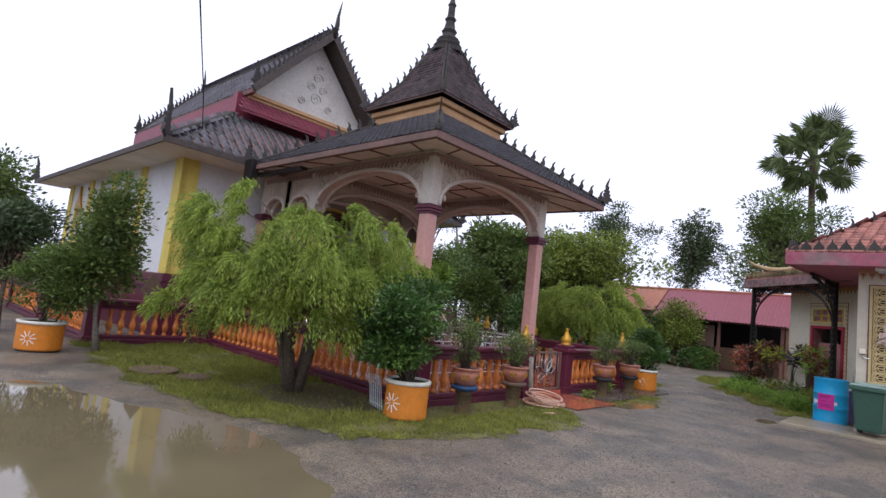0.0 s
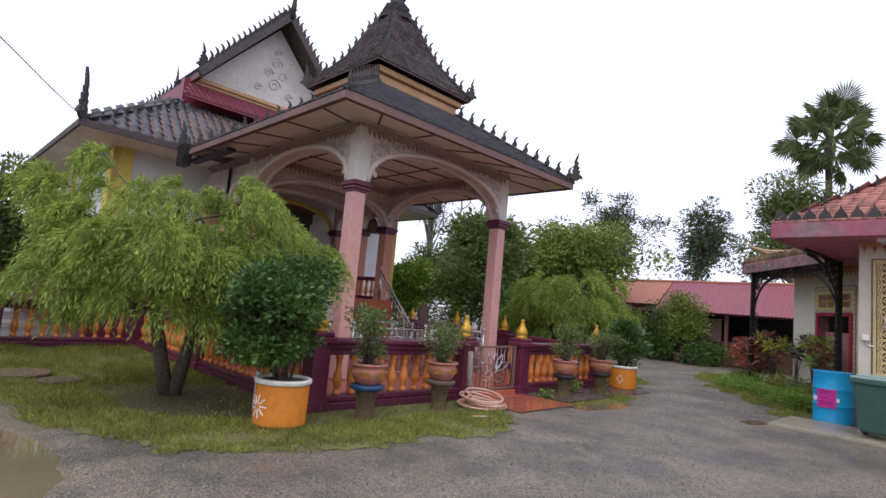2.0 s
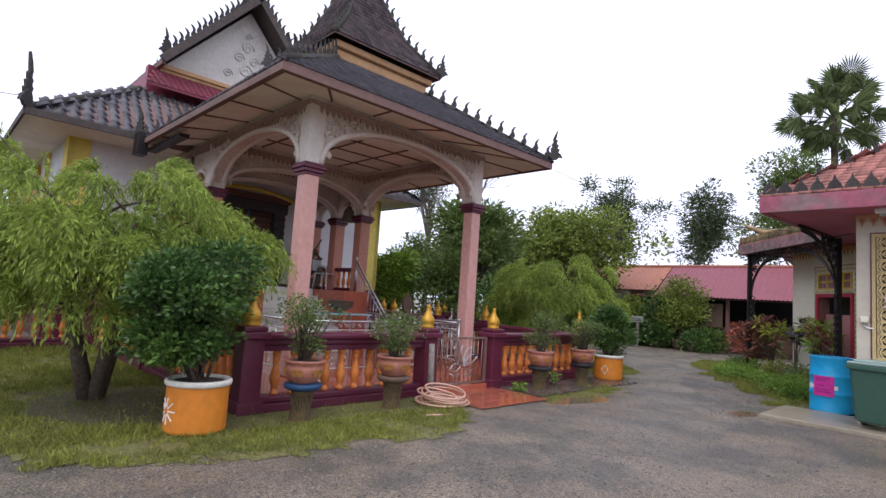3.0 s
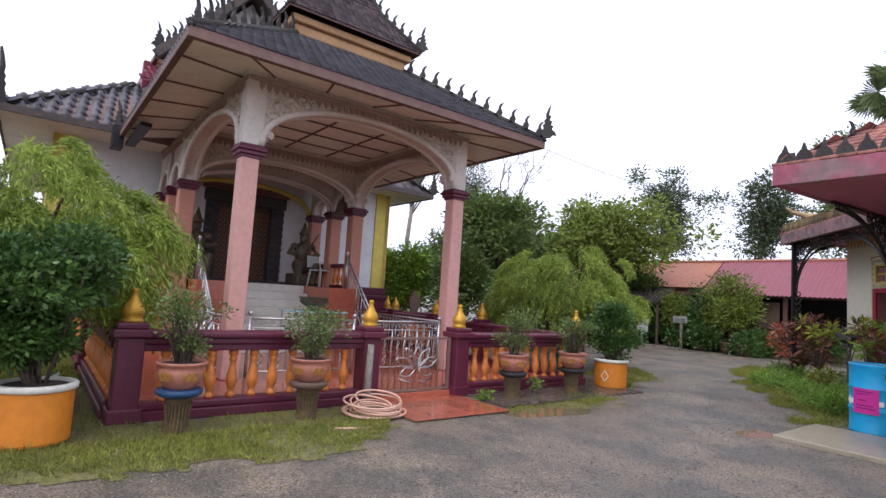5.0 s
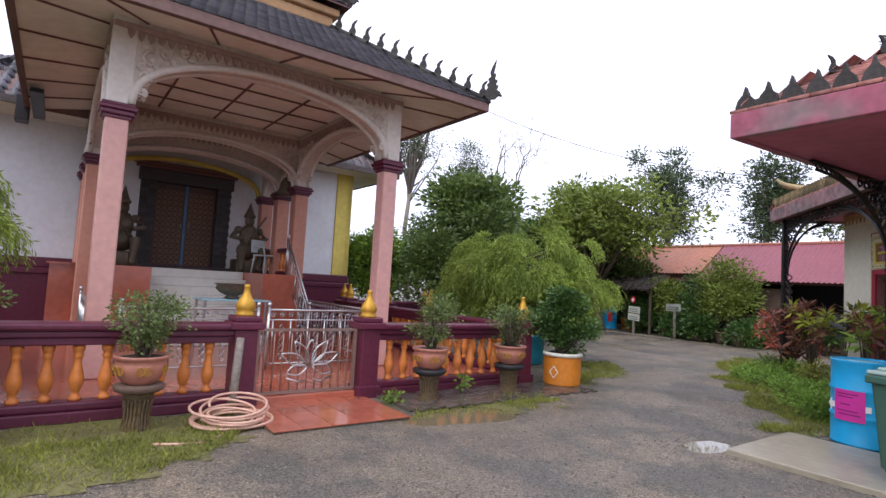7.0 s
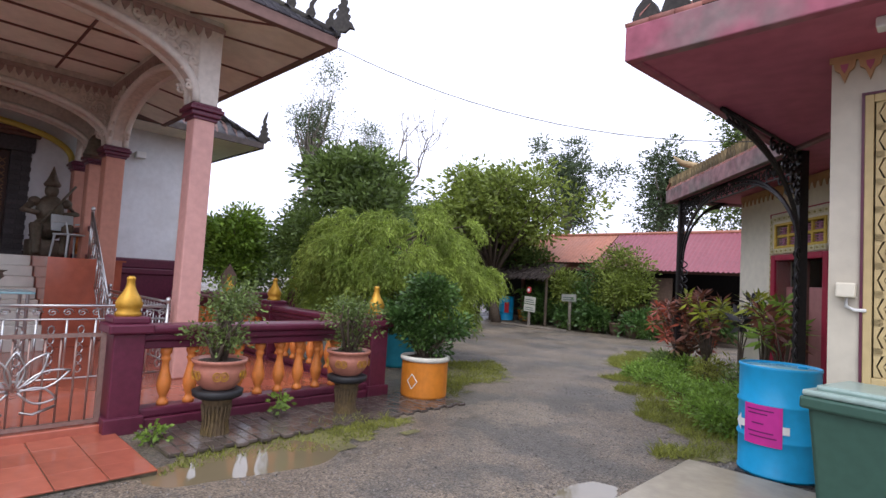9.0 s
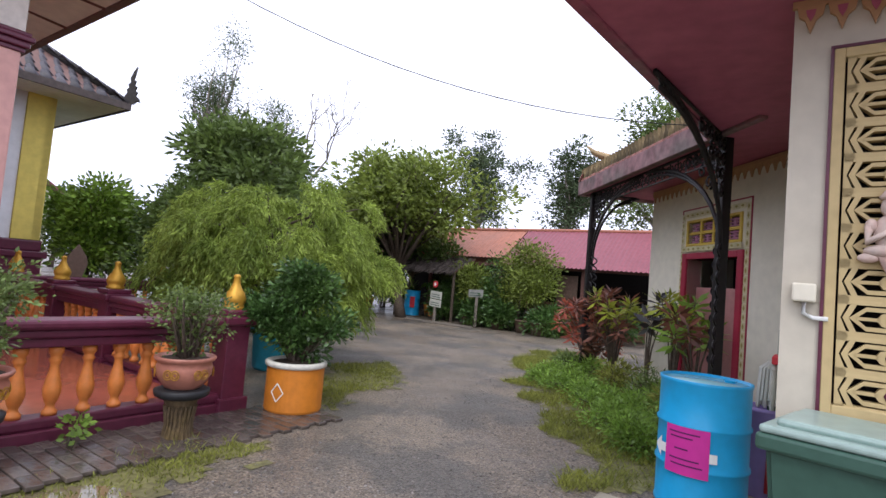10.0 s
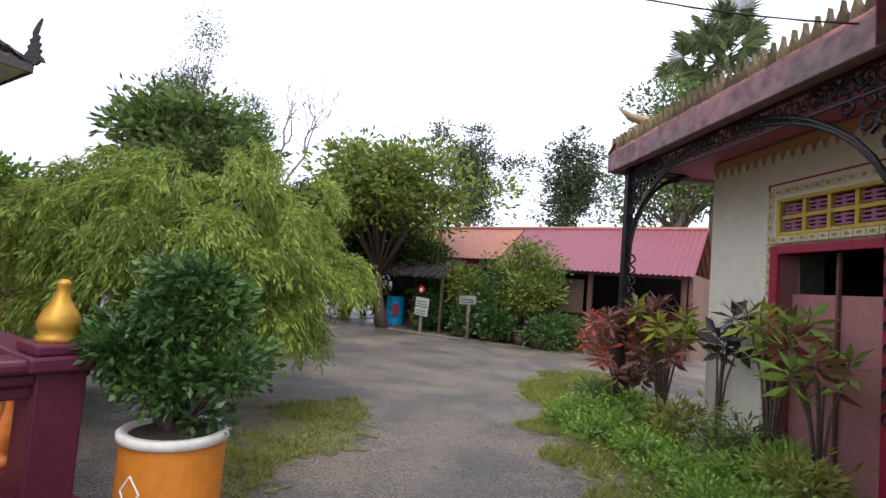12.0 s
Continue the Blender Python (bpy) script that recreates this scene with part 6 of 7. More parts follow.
part("batten", box(B(), -.35, .9, -.05, .05, -.06, 0, .01), M_PAINTWHITE, tl)
part("tube", tube(B(), [(-.3, 0, -.085), (.85, 0, -.085)], .018, 8), M_PLASTIC, tl, smooth=True)

# ---- pink pavilion: door range, turned to the yard ----
DM = pose(-3.0, 17.75, 0, 0, 0, -49.5)
rangeb = thing("pavilion_range", "cream pavilion range with pink door, iron brackets and maroon eaves", "building", m=DM)


def rp(name, bm, material, label="", smooth=False, parent=None):
    return part(name, bm, material, parent or rangeb, label, smooth)


D0, D1, DH = 1.03, 2.07, 1.95
for x0, x1, z0, z1 in ((0, D0, 0, SZ2), (D1, 3.35, 0, SZ2), (D0, D1, 2.46, SZ2), (D0, D1, DH, 2.12)):
    rp("front_wall", box(B(), x0, x1, 0, .2, z0, z1), M_CREAM)
rp("end_wall", box(B(), 0, .2, .2, 5.5, 0, SZ2), M_CREAM)
rp("rear_wall", box(B(), .2, 3.2, 5.3, 5.5, 0, SZ2), M_CREAM)
# wall added behind the door, coloured near-black for the unlit room
rp("inner_shade_wall", box(B(), .2, 3.2, 1.2, 1.3, 0, SZ2), M_DARK)
rp("soffit", box(B(), -.7, 4.0, -.85, 6, SZ2 + .012, SZ2 + .05), M_SOFFITRED)
bm = B()
box(bm, -.76, 3.6, -.93, -.85, SZ2 - .03, SZ2 + .19, .01), box(bm, -.78, -.7, -.85, 6, SZ2 - .03, SZ2 + .19, .01)
rp("fascia", bm, M_FASCIAGREY, "stained grey and magenta fascia")
q = [[(-.75, -.9, 3.19), (4.0, -.9, 3.19), (4.0, 2.4, 4.35), (.9, 2.4, 4.35)], [(-.75, 6, 3.19), (-.75, -.9, 3.19), (.9, 2.4, 4.35), (.9, 4, 4.35)]]
rp("roof_deck", deck(B(), q), M_PINKTILE)
for k in q:
    tiles(rangeb, *k, .17, .14, M_PINKTILE, (0, 0, 0), "roof_tiles")
small_spike = mesh_of(plate(B(), [(x * .46, z * .8) for x, z in SPIKE], .04), M_CRESTMOSS)
for i in range(44):
    piece("crest_leaf", small_spike, rangeb, pose(-.72 + i * .1, -.88, SZ2 + .185, 0, 0, (i * 37) % 17 - 8))
for i in range(20):
    piece("crest_leaf", small_spike, rangeb, pose(-.74, -.8 + i * .13, SZ2 + .18, 0, 0, 90))
rp("hip_ridge", tube(B(), [(-.74, -.88, 3.24), (.9, 2.4, 4.4)], .07, 8), M_PINKTILE, smooth=True)
rp("hip_horn", tube(B(), [(-.1, .4, 3.68), (-.3, .0, 3.56), (-.5, -.4, 3.56), (-.66, -.72, 3.68), (-.72, -.84, 3.8)], [.08, .1, .085, .05, .012], 8), M_HORN, "upturned tan hip horn", True)
for i in range(7):
    k = .42 + i * .09
    piece("hip_leaf", flame_me, rangeb, Matrix.Translation((-.75 + 1.65 * k, -.9 + 3.3 * k, 3.22 + 1.16 * k)) @ pose(0, 0, 0, 0, 0, 240) @ Matrix.Diagonal((.7, .7, .7, 1)))
fz = rp("frieze_band", box(B(), 0, 3.3, -.018, 0, SZ2 - .035, SZ2 - .002), M_OCHRE)
for i in range(27):
    piece("frieze_tooth", tooth, fz, pose(.07 + i * .12, -.012, SZ2 - .035))
# door
dr = thing("pink_door", "closed dusty pink double door under a yellow vent lattice", "door", m=DM)
part("door_frame", box(box(box(box(B(), D0 - .1, D0, -.03, .2, 0, DH + .08, .008), D1, D1 + .1, -.03, .2, 0, DH + .08, .008), D0, D1, -.03, .2, DH, DH + .08, .008), D0 - .17, D0 - .155, -.008, 0, 0, 2.6), M_DOORFRAME, dr, "red painted door frame")
part("outer_trim", box(box(B(), D1 + .175, D1 + .195, -.008, 0, 0, 2.6), D0 - .17, D1 + .195, -.008, 0, 2.6, 2.615), M_DOORFRAME, dr)
for k in range(2):
    lf = part("door_leaf", box(B(), D0 + k * .52 + .005, D0 + k * .52 + .5, .13, .16, .03, 1.6, .006), M_DOORPINK, dr)
part("centre_bar", box(B(), D0 + .505, D0 + .53, .1, .13, 0, DH), M_BROWN, dr)
part("bolt", tube(B(), [(D0 + .42, .11, 1.05), (D0 + .6, .11, 1.05)], .01, 6), M_IRON, dr)
vl = part("vent_frame", box(box(box(box(B(), D0 - .04, D0, -.02, .05, 2.12, 2.46), D1, D1 + .04, -.02, .05, 2.12, 2.46), D0, D1, -.02, .05, 2.12, 2.15), D0, D1, -.02, .05, 2.43, 2.46), M_LATTICE, dr, "yellow vent lattice with mauve blocks")
bm = B()
for i in range(1, 4):
    box(bm, D0 + i * .26 - .018, D0 + i * .26 + .018, 0, .05, 2.15, 2.43)
box(bm, D0, D1, .005, .045, 2.272, 2.306)
part("lattice", bm, M_LATTICE, vl)
for i in range(4):
    for j in range(2):
        bm = B()
        for kk in range(3):
            box(bm, D0 + i * .26 + .04, D0 + i * .26 + .22, .012, .04, 2.165 + j * .15 + kk * .035, 2.183 + j * .15 + kk * .035)
        box(bm, D0 + i * .26 + .11, D0 + i * .26 + .15, .015, .038, 2.16 + j * .15, 2.26 + j * .15)
        part("vent_block", bm, M_MAUVE, vl)
# black sheet gives the shade behind the vent blocks
part("vent_shade_sheet", box(B(), D0, D1, .15, .17, 2.12, 2.46), M_DARK, vl)
tile_me = mesh_of(box(B(), -.036, .036, -.008, 0, -.048, .048, .003), M_DECOTILE)
motif = mesh_of(plate(B(), [(0, -.03), (.016, 0), (0, .03), (-.016, 0)], .004), M_OLIVE)
spots = [(D0 - .135, .06 + i * .102) for i in range(25)] + [(D1 + .135, .06 + i * .102) for i in range(25)]
for x, z in spots:
    q = piece("deco_tile", tile_me, dr, pose(x, -.001, z))
    piece("motif", motif, q, pose(0, -.0095, 0))
tile_h = mesh_of(box(B(), -.052, .052, -.008, 0, -.032, .032, .003), M_DECOTILE)
for z in (2.08, 2.53):
    for i in range(11):
        q = piece("deco_tile", tile_h, dr, pose(D0 - .04 + i * .111, -.033 if z < 2.1 else -.001, z))
        piece("motif", motif, q, pose(0, -.0095, 0, 0, 90, 0))


# posts with scrolled brackets
def iron_post(x, y, sides):
    t = thing("iron_post", "black iron eave post with scrolled brackets", "post", "iron posts", DM @ pose(x, y, 0))
    part("shaft", box(B(), -.045, .045, -.045, .045, 0, SZ2, .008), M_IRON, t)
    for dx, dy, R in sides:
        m = pose(0, 0, 0, 0, 0, math.degrees(math.atan2(dy, dx)))
        Hh = 1.05
        bm = B()
        for o in (0, .12):
            tube(bm, [m @ Vector((.045 + (R - o) * (1 - math.cos(k * math.pi / 20)), 0, SZ2 - .03 - Hh + (Hh - o * .6) * math.sin(k * math.pi / 20))) for k in range(11)], .02, 5)
        n = int(10 + 9 * R)
        for k in range(n):
            a = (k + .5) / n * math.pi / 2
            c, e = math.cos(a), math.sin(a)
            p0 = Vector((.045 + R * (1 - c), 0, SZ2 - .03 - Hh + Hh * e))
            p1 = Vector((.045 + (R - .12) * (1 - c), 0, SZ2 - .03 - Hh + (Hh - .072) * e))
            tube(bm, [m @ p0, m @ p1], .012, 4)
        rg = random.Random(int(R * 100))
        for i in range(int(R / .14)):
            for j in range(9):
                x, z = .12 + i * .14 + rg.uniform(-.02, .02), SZ2 - .1 - j * .14
                u = 1 - min(1, x / R)
                if z < SZ2 - .03 - Hh + Hh * math.sqrt(max(0, 1 - u * u)) + .07:
                    break
                ph, rr, sg = rg.uniform(0, 6), rg.uniform(.065, .085), rg.choice((-1, 1))
                tube(bm, [m @ Vector((x + rr * (1 - q / 14) * math.cos(ph + sg * q * .8), 0, z + rr * (1 - q / 14) * math.sin(ph + sg * q * .8))) for q in range(11)], .015, 4)
        for j in range(9):
            z = SZ2 - .1 - Hh - j * .13
            tube(bm, [m @ Vector((.05 + .075 * abs(math.sin(q * math.pi / 6)), 0, z + .13 * q / 6)) for q in range(7)], .012, 4)
        tube(bm, [m @ Vector((.045, 0, SZ2 - .02)), m @ Vector((R, 0, SZ2 - .02))], .016, 5)
        part("scroll_bracket", bm, M_IRON, t, "scrolled wrought iron bracket", True)


iron_post(-.5, -.75, ((1, 0, 1.6), (0, 1, .7)))
fr = thing("eave_scrollwork", "black iron scrollwork strip hanging under the eave", "ironwork", m=DM @ pose(0, -.75, 0))
for i in range(19):
    x = -.36 + i * .17
    bm = B()
    for sg in (-1, 1):
        tube(bm, [(x + sg * .04 + sg * .06 * (1 - q / 14) * math.cos(q * .8), 0, SZ2 - .1 - .07 * (1 - q / 14) * math.sin(q * .8)) for q in range(11)], .0105, 4)
    tube(bm, [(x, 0, SZ2), (x, 0, SZ2 - .2)], .01, 4)
    part("scroll", bm, M_IRON, fr)
part("top_bar", tube(B(), [(-.45, 0, SZ2 - .01), (2.85, 0, SZ2 - .01)], .014, 5), M_IRON, fr)
part("lower_bar", tube(B(), [(-.45, 0, SZ2 - .2), (2.85, 0, SZ2 - .2)], .012, 5), M_IRON, fr)
iron_post(2.9, -.75, ((.69, -.73, 1.9), (-1, 0, 1.6)))

# ---- drum, bin, mops ----
dm = thing("oil_drum", "sky blue painted oil drum with a magenta handwritten card", "drum", m=pose(-1.54, 13.6, .02))
H_, R_ = .86, .29
prof = [(R_ - .012, .01), (R_ + .004, 0), (R_ + .006, .02), (R_, .03), (R_, .19), (R_, .27), (R_ + .012, .285), (R_ + .012, .3), (R_, .315), (R_, .54), (R_ + .012, .555), (R_ + .012, .57), (R_, .585), (R_, H_ - .03), (R_ + .006, H_ - .02), (R_ + .006, H_), (R_ - .006, H_), (R_ - .008, H_ - .02)]
part("shell", lathe(B(), prof, 48), M_DRUM, dm, smooth=True)
part("lid", lathe(B(), [(R_ - .01, H_ - .03), (R_ - .01, H_ - .018), (.02, H_ - .012)], 40), M_DRUMTOP, dm, "wet pale blue drum lid", True)
part("bung", lathe(B(), [(.035, H_ - .02), (.035, H_), (.02, H_ + .004)], 14, (.14, .1, 0)), M_DRUM, dm)


def wrap(z0, z1, a0, a1, off, material, name, label, shape=None):
    """A patch lying on the drum's side between two heights and two bearings."""
    n = 12
    vs, fs = [], []
    for i in range(n + 1):
        a = radians(a0 + (a1 - a0) * i / n)
        lo, hi = (z0, z1) if shape is None else shape(i / n)
        for z in (lo, hi):
            vs.append(((R_ + .013 + off) * math.cos(a), (R_ + .013 + off) * math.sin(a), z))
    for i in range(n):
        fs.append((2 * i, 2 * i + 2, 2 * i + 3, 2 * i + 1))
    return piece(name, raw_mesh(vs, fs, material), dm, None, label)


card = wrap(.25, .56, -127, -73, .004, M_MAGENTA, "card", "magenta card with illegible writing")
for z, a0, a1 in ((.515, -122, -84), (.485, -120, -92), (.41, -114, -97), (.345, -120, -84), (.31, -118, -80)):
    b = wrap(z, z + .01, a0, a1, .006, M_INK, "ink_line", "")
    b.parent = card
wrap(0, 0, -136, -127, .003, M_PAINTWHITE, "arrow_tail", "white painted arrow", lambda k: (.36, .42))
wrap(0, 0, -150, -136, .003, M_PAINTWHITE, "arrow_head", "white painted arrow", lambda k: (.39 - .07 * k, .39 + .07 * k))
wrap(.36, .42, -73, -64, .003, M_PAINTWHITE, "arrow_tail", "white painted arrow")
for i, (x, y) in enumerate(((-1.7, 13.45), (-1.38, 13.45), (-1.54, 13.85))):
    solid("support_block", box(B(), -.1, .1, -.08, .08, -.06, .02, .01), M_BLACK, "black timber block under the drum", "block", group="drum blocks", m=pose(x, y, .0, 0, 0, i * 20))

wb = thing("wheelie_bin", "green wheeled waste bin with pale lid", "bin", m=pose(-.8, 12.28, .05, 0, 0, -12))
bm = B()
lo, hi = [(-.19, -.2), (.19, -.2), (.19, .2), (-.19, .2)], [(-.235, -.26), (.235, -.26), (.235, .25), (-.235, .25)]
va, vb = [bm.verts.new((x, y, .08)) for x, y in lo], [bm.verts.new((x, y, .82)) for x, y in hi]
bm.faces.new(va[::-1]), bm.faces.new(vb)
for i in range(4):
    bm.faces.new((va[i], va[(i + 1) % 4], vb[(i + 1) % 4], vb[i]))
bmesh.ops.bevel(bm, geom=bm.edges[:], offset=.025, segments=3, affect="EDGES")
part("body", bm, M_BIN, wb)
part("rim", box(B(), -.262, .262, -.285, .265, .77, .84, .015), M_BIN, wb)
bm = box(B(), -.25, .25, -.28, .26, .842, .875, .012)
box(bm, -.2, .2, -.23, .2, .872, .905, .014)
part("lid", bm, M_BINLID, wb, "pale weathered bin lid")
part("handle", tube(B(), [(-.2, .29, .82), (.2, .29, .82)], .018, 8), M_BIN, wb, smooth=True)
for s in (-1, 1):
    part("wheel", lathe(B(), [(.1, -.025), (.11, -.015), (.11, .015), (.1, .025)], 18), M_BLACK, wb, m=pose(s * .22, .2, .1, 0, 90, 0))
rng = np.random.default_rng(91)


def mop(x, y, z, lean, col, top):
    t = thing("mop", "grey string mop standing head up against the wall", "mop", "mops", pose(x, y, 0))
    part("handle", tube(B(), [(0, 0, .06), (lean, .05, z)], .013, 8), col, t, smooth=True)
    bm = B()
    for i in range(46):
        a = rng.uniform(0, 6.28)
        r = rng.uniform(.03, .085)
        tube(bm, [(lean, .05, z + .02), (lean + r * math.cos(a), .05 + r * math.sin(a), z - .04), (lean + r * 1.2 * math.cos(a), .05 + r * 1.2 * math.sin(a), z - .26 - rng.uniform(0, .08))], .011, 4)
    part("mop_head", bm, M_SIGN, t, "grey cotton strands")


mop(-1.2, 14.35, .98, 0, M_BIN, 0)
mop(-1.18, 14.1, 1.0, .02, M_SIGNRED, 0)
sb = thing("broom", "red-headed broom with green handle against the wall", "broom", m=pose(-1.16, 14.2, 0))
part("handle", tube(B(), [(0, 0, .02), (.02, .05, 1.25)], .012, 8), M_BIN, sb)
part("head", box(B(), -.02, .04, -.14, .14, 1.0, 1.06, .01), M_SIGNRED, sb)
M_LILAC = mat("lilac_plastic", (0.34, 0.25, 0.52), 0.45, 0.06)
solid("lilac_bucket", lathe(B(), [(.12, 0), (.13, .02), (.15, .62), (.165, .63), (.165, .66), (.145, .66), (.14, .6)], 24), M_LILAC, "tall lilac plastic bin beside the drum", "bucket", smooth=True, m=pose(-1.22, 14.25, 0))


# ---- planted pots beside the door range ----
def clay_pot(x, y, r, h):
    t = thing("clay_pot", "weathered clay pot in the plant bed", "plant pot", "bed pots", pose(x, y, 0))
    part("body", lathe(B(), [(r * .7, 0), (r * .85, h * .4), (r, h * .9), (r * 1.08, h * .92), (r * 1.08, h), (r * .92, h), (r * .88, h * .85)], 24), M_CLAY, t, smooth=True)
    part("soil", lathe(B(), [(r * .9, h * .75), (r * .85, h * .9), (.03, h * .93)], 16), M_SOIL, t)


def shrub(x, y, z0, h, r, lmat, leaf, seed, label, clusters=70, per=22, spread=.1, stems=8, name="bed_shrub", group="bed shrubs"):
    pl = thing(name, label, "shrub", group, pose(x, y, z0))
    pot_plant_crown(pl, np.random.default_rng(seed), 0, h, r, lmat, leaf, clusters, per, spread, stems)


for x, y in ((-3.95, 17.9), (-3.4, 17.6), (-2.75, 17.05), (-2.3, 16.5), (-2.0, 16.1)):
    clay_pot(x, y, .165, .24)


def whorl_plant(x, y, z0, stems, top, spread_r, leaf, leaves, kinds, seed, label, low=.5):
    """Bare stems, each ending in a whorl of long arching leaves."""
    rng = np.random.default_rng(seed)
    t = thing("bed_shrub", label, "shrub", "bed shrubs", pose(x, y, z0))
    for lm in kinds:
        P, D = [], []
        for i in range(stems):
            a, r = rng.uniform(0, 6.28), spread_r * math.sqrt(rng.uniform(.02, 1))
            e = np.array([r * math.cos(a), r * math.sin(a), top * rng.uniform(low, 1)])
            mid = e * (.35, .35, .55)
            part("stem", tube(B(), [(0, 0, -.06), mid, e], [.015, .011, .007], 5), M_BARK, t, smooth=True)
            for j in range(leaves):
                b, k = j * 2.4 + rng.uniform(-.3, .3), j / leaves
                P.append(e - np.array([0, 0, .16 * k]))
                D.append((math.cos(b), math.sin(b), .9 - 1.7 * k + rng.uniform(-.2, .2)))
        piece("foliage", leaf_mesh(P, D, leaf[0], leaf[1], lm, rng), t)
    return t


whorl_plant(-3.9, 17.85, .2, 16, 1.12, .5, (.17, .045), 20, (L_RED, L_CROTON), 101, "croton shrub with red and dark brown leaves", .35)
whorl_plant(-3.4, 17.55, .2, 9, 1.25, .34, (.2, .055), 18, (L_CROTON, L_CROTONYELLOW), 102, "croton shrub with yellow-green tips above brown leaves", .5)
whorl_plant(-2.8, 17.05, .2, 4, 1.22, .2, (.24, .085), 12, (L_BLACKISH,), 103, "slim dark purple leaved plant in a clay pot", .75)
whorl_plant(-2.35, 16.5, .2, 4, 1.25, .3, (.24, .05), 15, (L_CROTONYELLOW, L_WEED), 104, "green long-leaved plant on bare stems in a clay pot", .75)
whorl_plant(-2.02, 16.05, .2, 4, 1.15, .3, (.24, .05), 15, (L_WEED, L_CROTON), 105, "green and brown long-leaved plant on bare stems", .7)
for i, (x, y, r) in enumerate(((-4.2, 17.2, .4), (-3.7, 16.8, .5), (-3.2, 16.3, .5), (-2.8, 15.8, .45), (-2.5, 15.2, .45), (-2.2, 14.5, .35), (-4.3, 18.4, .35))):
    shrub(x, y, 0, .3, r, L_WEED, (.05, .024), 110 + i, "low leafy green weeds in the bed", 70, 26, .085, 5, "weed_clump", "weed clumps")
for i, (x, y, r) in enumerate(((-3.75, 17.5, .3), (-3.1, 17.0, .32), (-2.6, 16.55, .3), (-2.3, 16.1, .28), (-2.05, 15.7, .25), (-4.15, 17.75, .28))):
    shrub(x, y, 0, .5, r, (L_WEED, L_GRASS, L_POTTED)[i % 3], (.1, .022), 170 + i, "tangled narrow-leaved weeds around clay pots", 40, 20, .11, 5, "weed_clump", "weed clumps")
shrub(-4.98, 9.97, 0, .14, .07, L_WEED, (.05, .03), 121, "small green weed between pavers", 12, 10, .05, 3, "weed_clump", "weed clumps")
shrub(-5.1, 11.1, 0, .24, .05, L_WEED, (.06, .035), 122, "small green weed between pavers", 8, 8, .04, 2, "weed_clump", "weed clumps")

grass([(-4.5, 18.6), (-3.9, 17.3), (-2.5, 15.3), (-2.0, 14.4), (-1.8, 15.2), (-2.2, 16.2), (-3.1, 17.3), (-3.9, 18.5)], 9000, .12, 15, "taller grass among the bed weeds", L_GRASS)

# teal tub beyond the fence corner
solid("teal_tub", lathe(B(), [(.24, 0), (.27, .04), (.3, .5), (.33, .52), (.33, .56), (.28, .56), (.27, .45)], 28), M_BLUETUB, "teal plastic tub with a shrub beside the fence", "tub", smooth=True, m=pose(-7.0, 14.2, 0))
shrub(-7.0, 14.2, .5, .8, .4, L_DARK, (.07, .035), 131, "dark green shrub growing in a teal tub", 60, 30, .12)

# ---- far range ----
far = thing("far_shed", "long low shed with orange and plum corrugated roofs", "shed", m=pose(-10, 27.5, 0))


def corrugated(x0, x1, y0, y1, z0, z1, pitch=.14):
    vs, fs = [], []
    n = int((x1 - x0) / (pitch / 4))
    for i in range(n + 1):
        x = x0 + (x1 - x0) * i / n
        w = .018 * math.sin(2 * math.pi * i / 4)
        vs += [(x + 10, y0 - 27.5, z0 + w), (x + 10, y1 - 27.5, z1 + w)]
    for i in range(n):
        fs.append((2 * i, 2 * i + 2, 2 * i + 3, 2 * i + 1))
    return raw_mesh(vs, fs, 0 or M_ORROOF)


me = corrugated(-16.5, -9.85, 25.7, 27.4, 2.35, 3.5)
piece("orange_roof", me, far, None, "faded orange corrugated roof sheets")
me = corrugated(-9.8, -4.3, 25.4, 27.4, 2.12, 3.52)
me.materials[0] = M_PURROOF
piece("plum_roof", me, far, None, "plum corrugated metal roof sheets")
me = corrugated(-16.5, -4.3, 29.4, 27.4, 2.2, 3.5)
piece("rear_roof", me, far)


def fp(name, bm, material, label="", parent=None):
    bmesh.ops.transform(bm, matrix=Matrix.Translation((10, -27.5, 0)), verts=bm.verts)
    return part(name, bm, material, parent or far, label)


fp("ridge_cap", tube(B(), [(-16.5, 27.4, 3.52), (-4.3, 27.4, 3.54)], .06, 8), M_ORROOF)
# rear wall coloured near-black for the shade deep in the shed
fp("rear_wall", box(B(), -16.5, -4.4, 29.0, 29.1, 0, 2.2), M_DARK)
fp("end_wall", box(B(), -4.5, -4.4, 25.9, 29.0, 0, 2.2), M_SHED)
fp("eave_beam", box(B(), -16.5, -4.4, 25.75, 25.85, 2.05, 2.17), M_BROWN)
board = mesh_of(box(B(), -.14, .14, -.012, .012, 0, .95, .004), M_SHED)
for i in range(34):
    piece("wall_board", board, far, pose(-8.9 + i * .13 + 10 if i % 3 else -8.9 + i * .13 + 10.02, 26.0 - 27.5, .05))
fp("hanging_cloth", box(B(), -7.9, -7.2, 25.86, 25.9, .95, 1.9, .01), M_CLAY, "brown hanging cloth")
for x in (-16, -13, -10, -7, -4.6):
    fp("post", box(B(), x - .06, x + .06, 25.78, 25.88, 0, 2.1), M_BROWN)
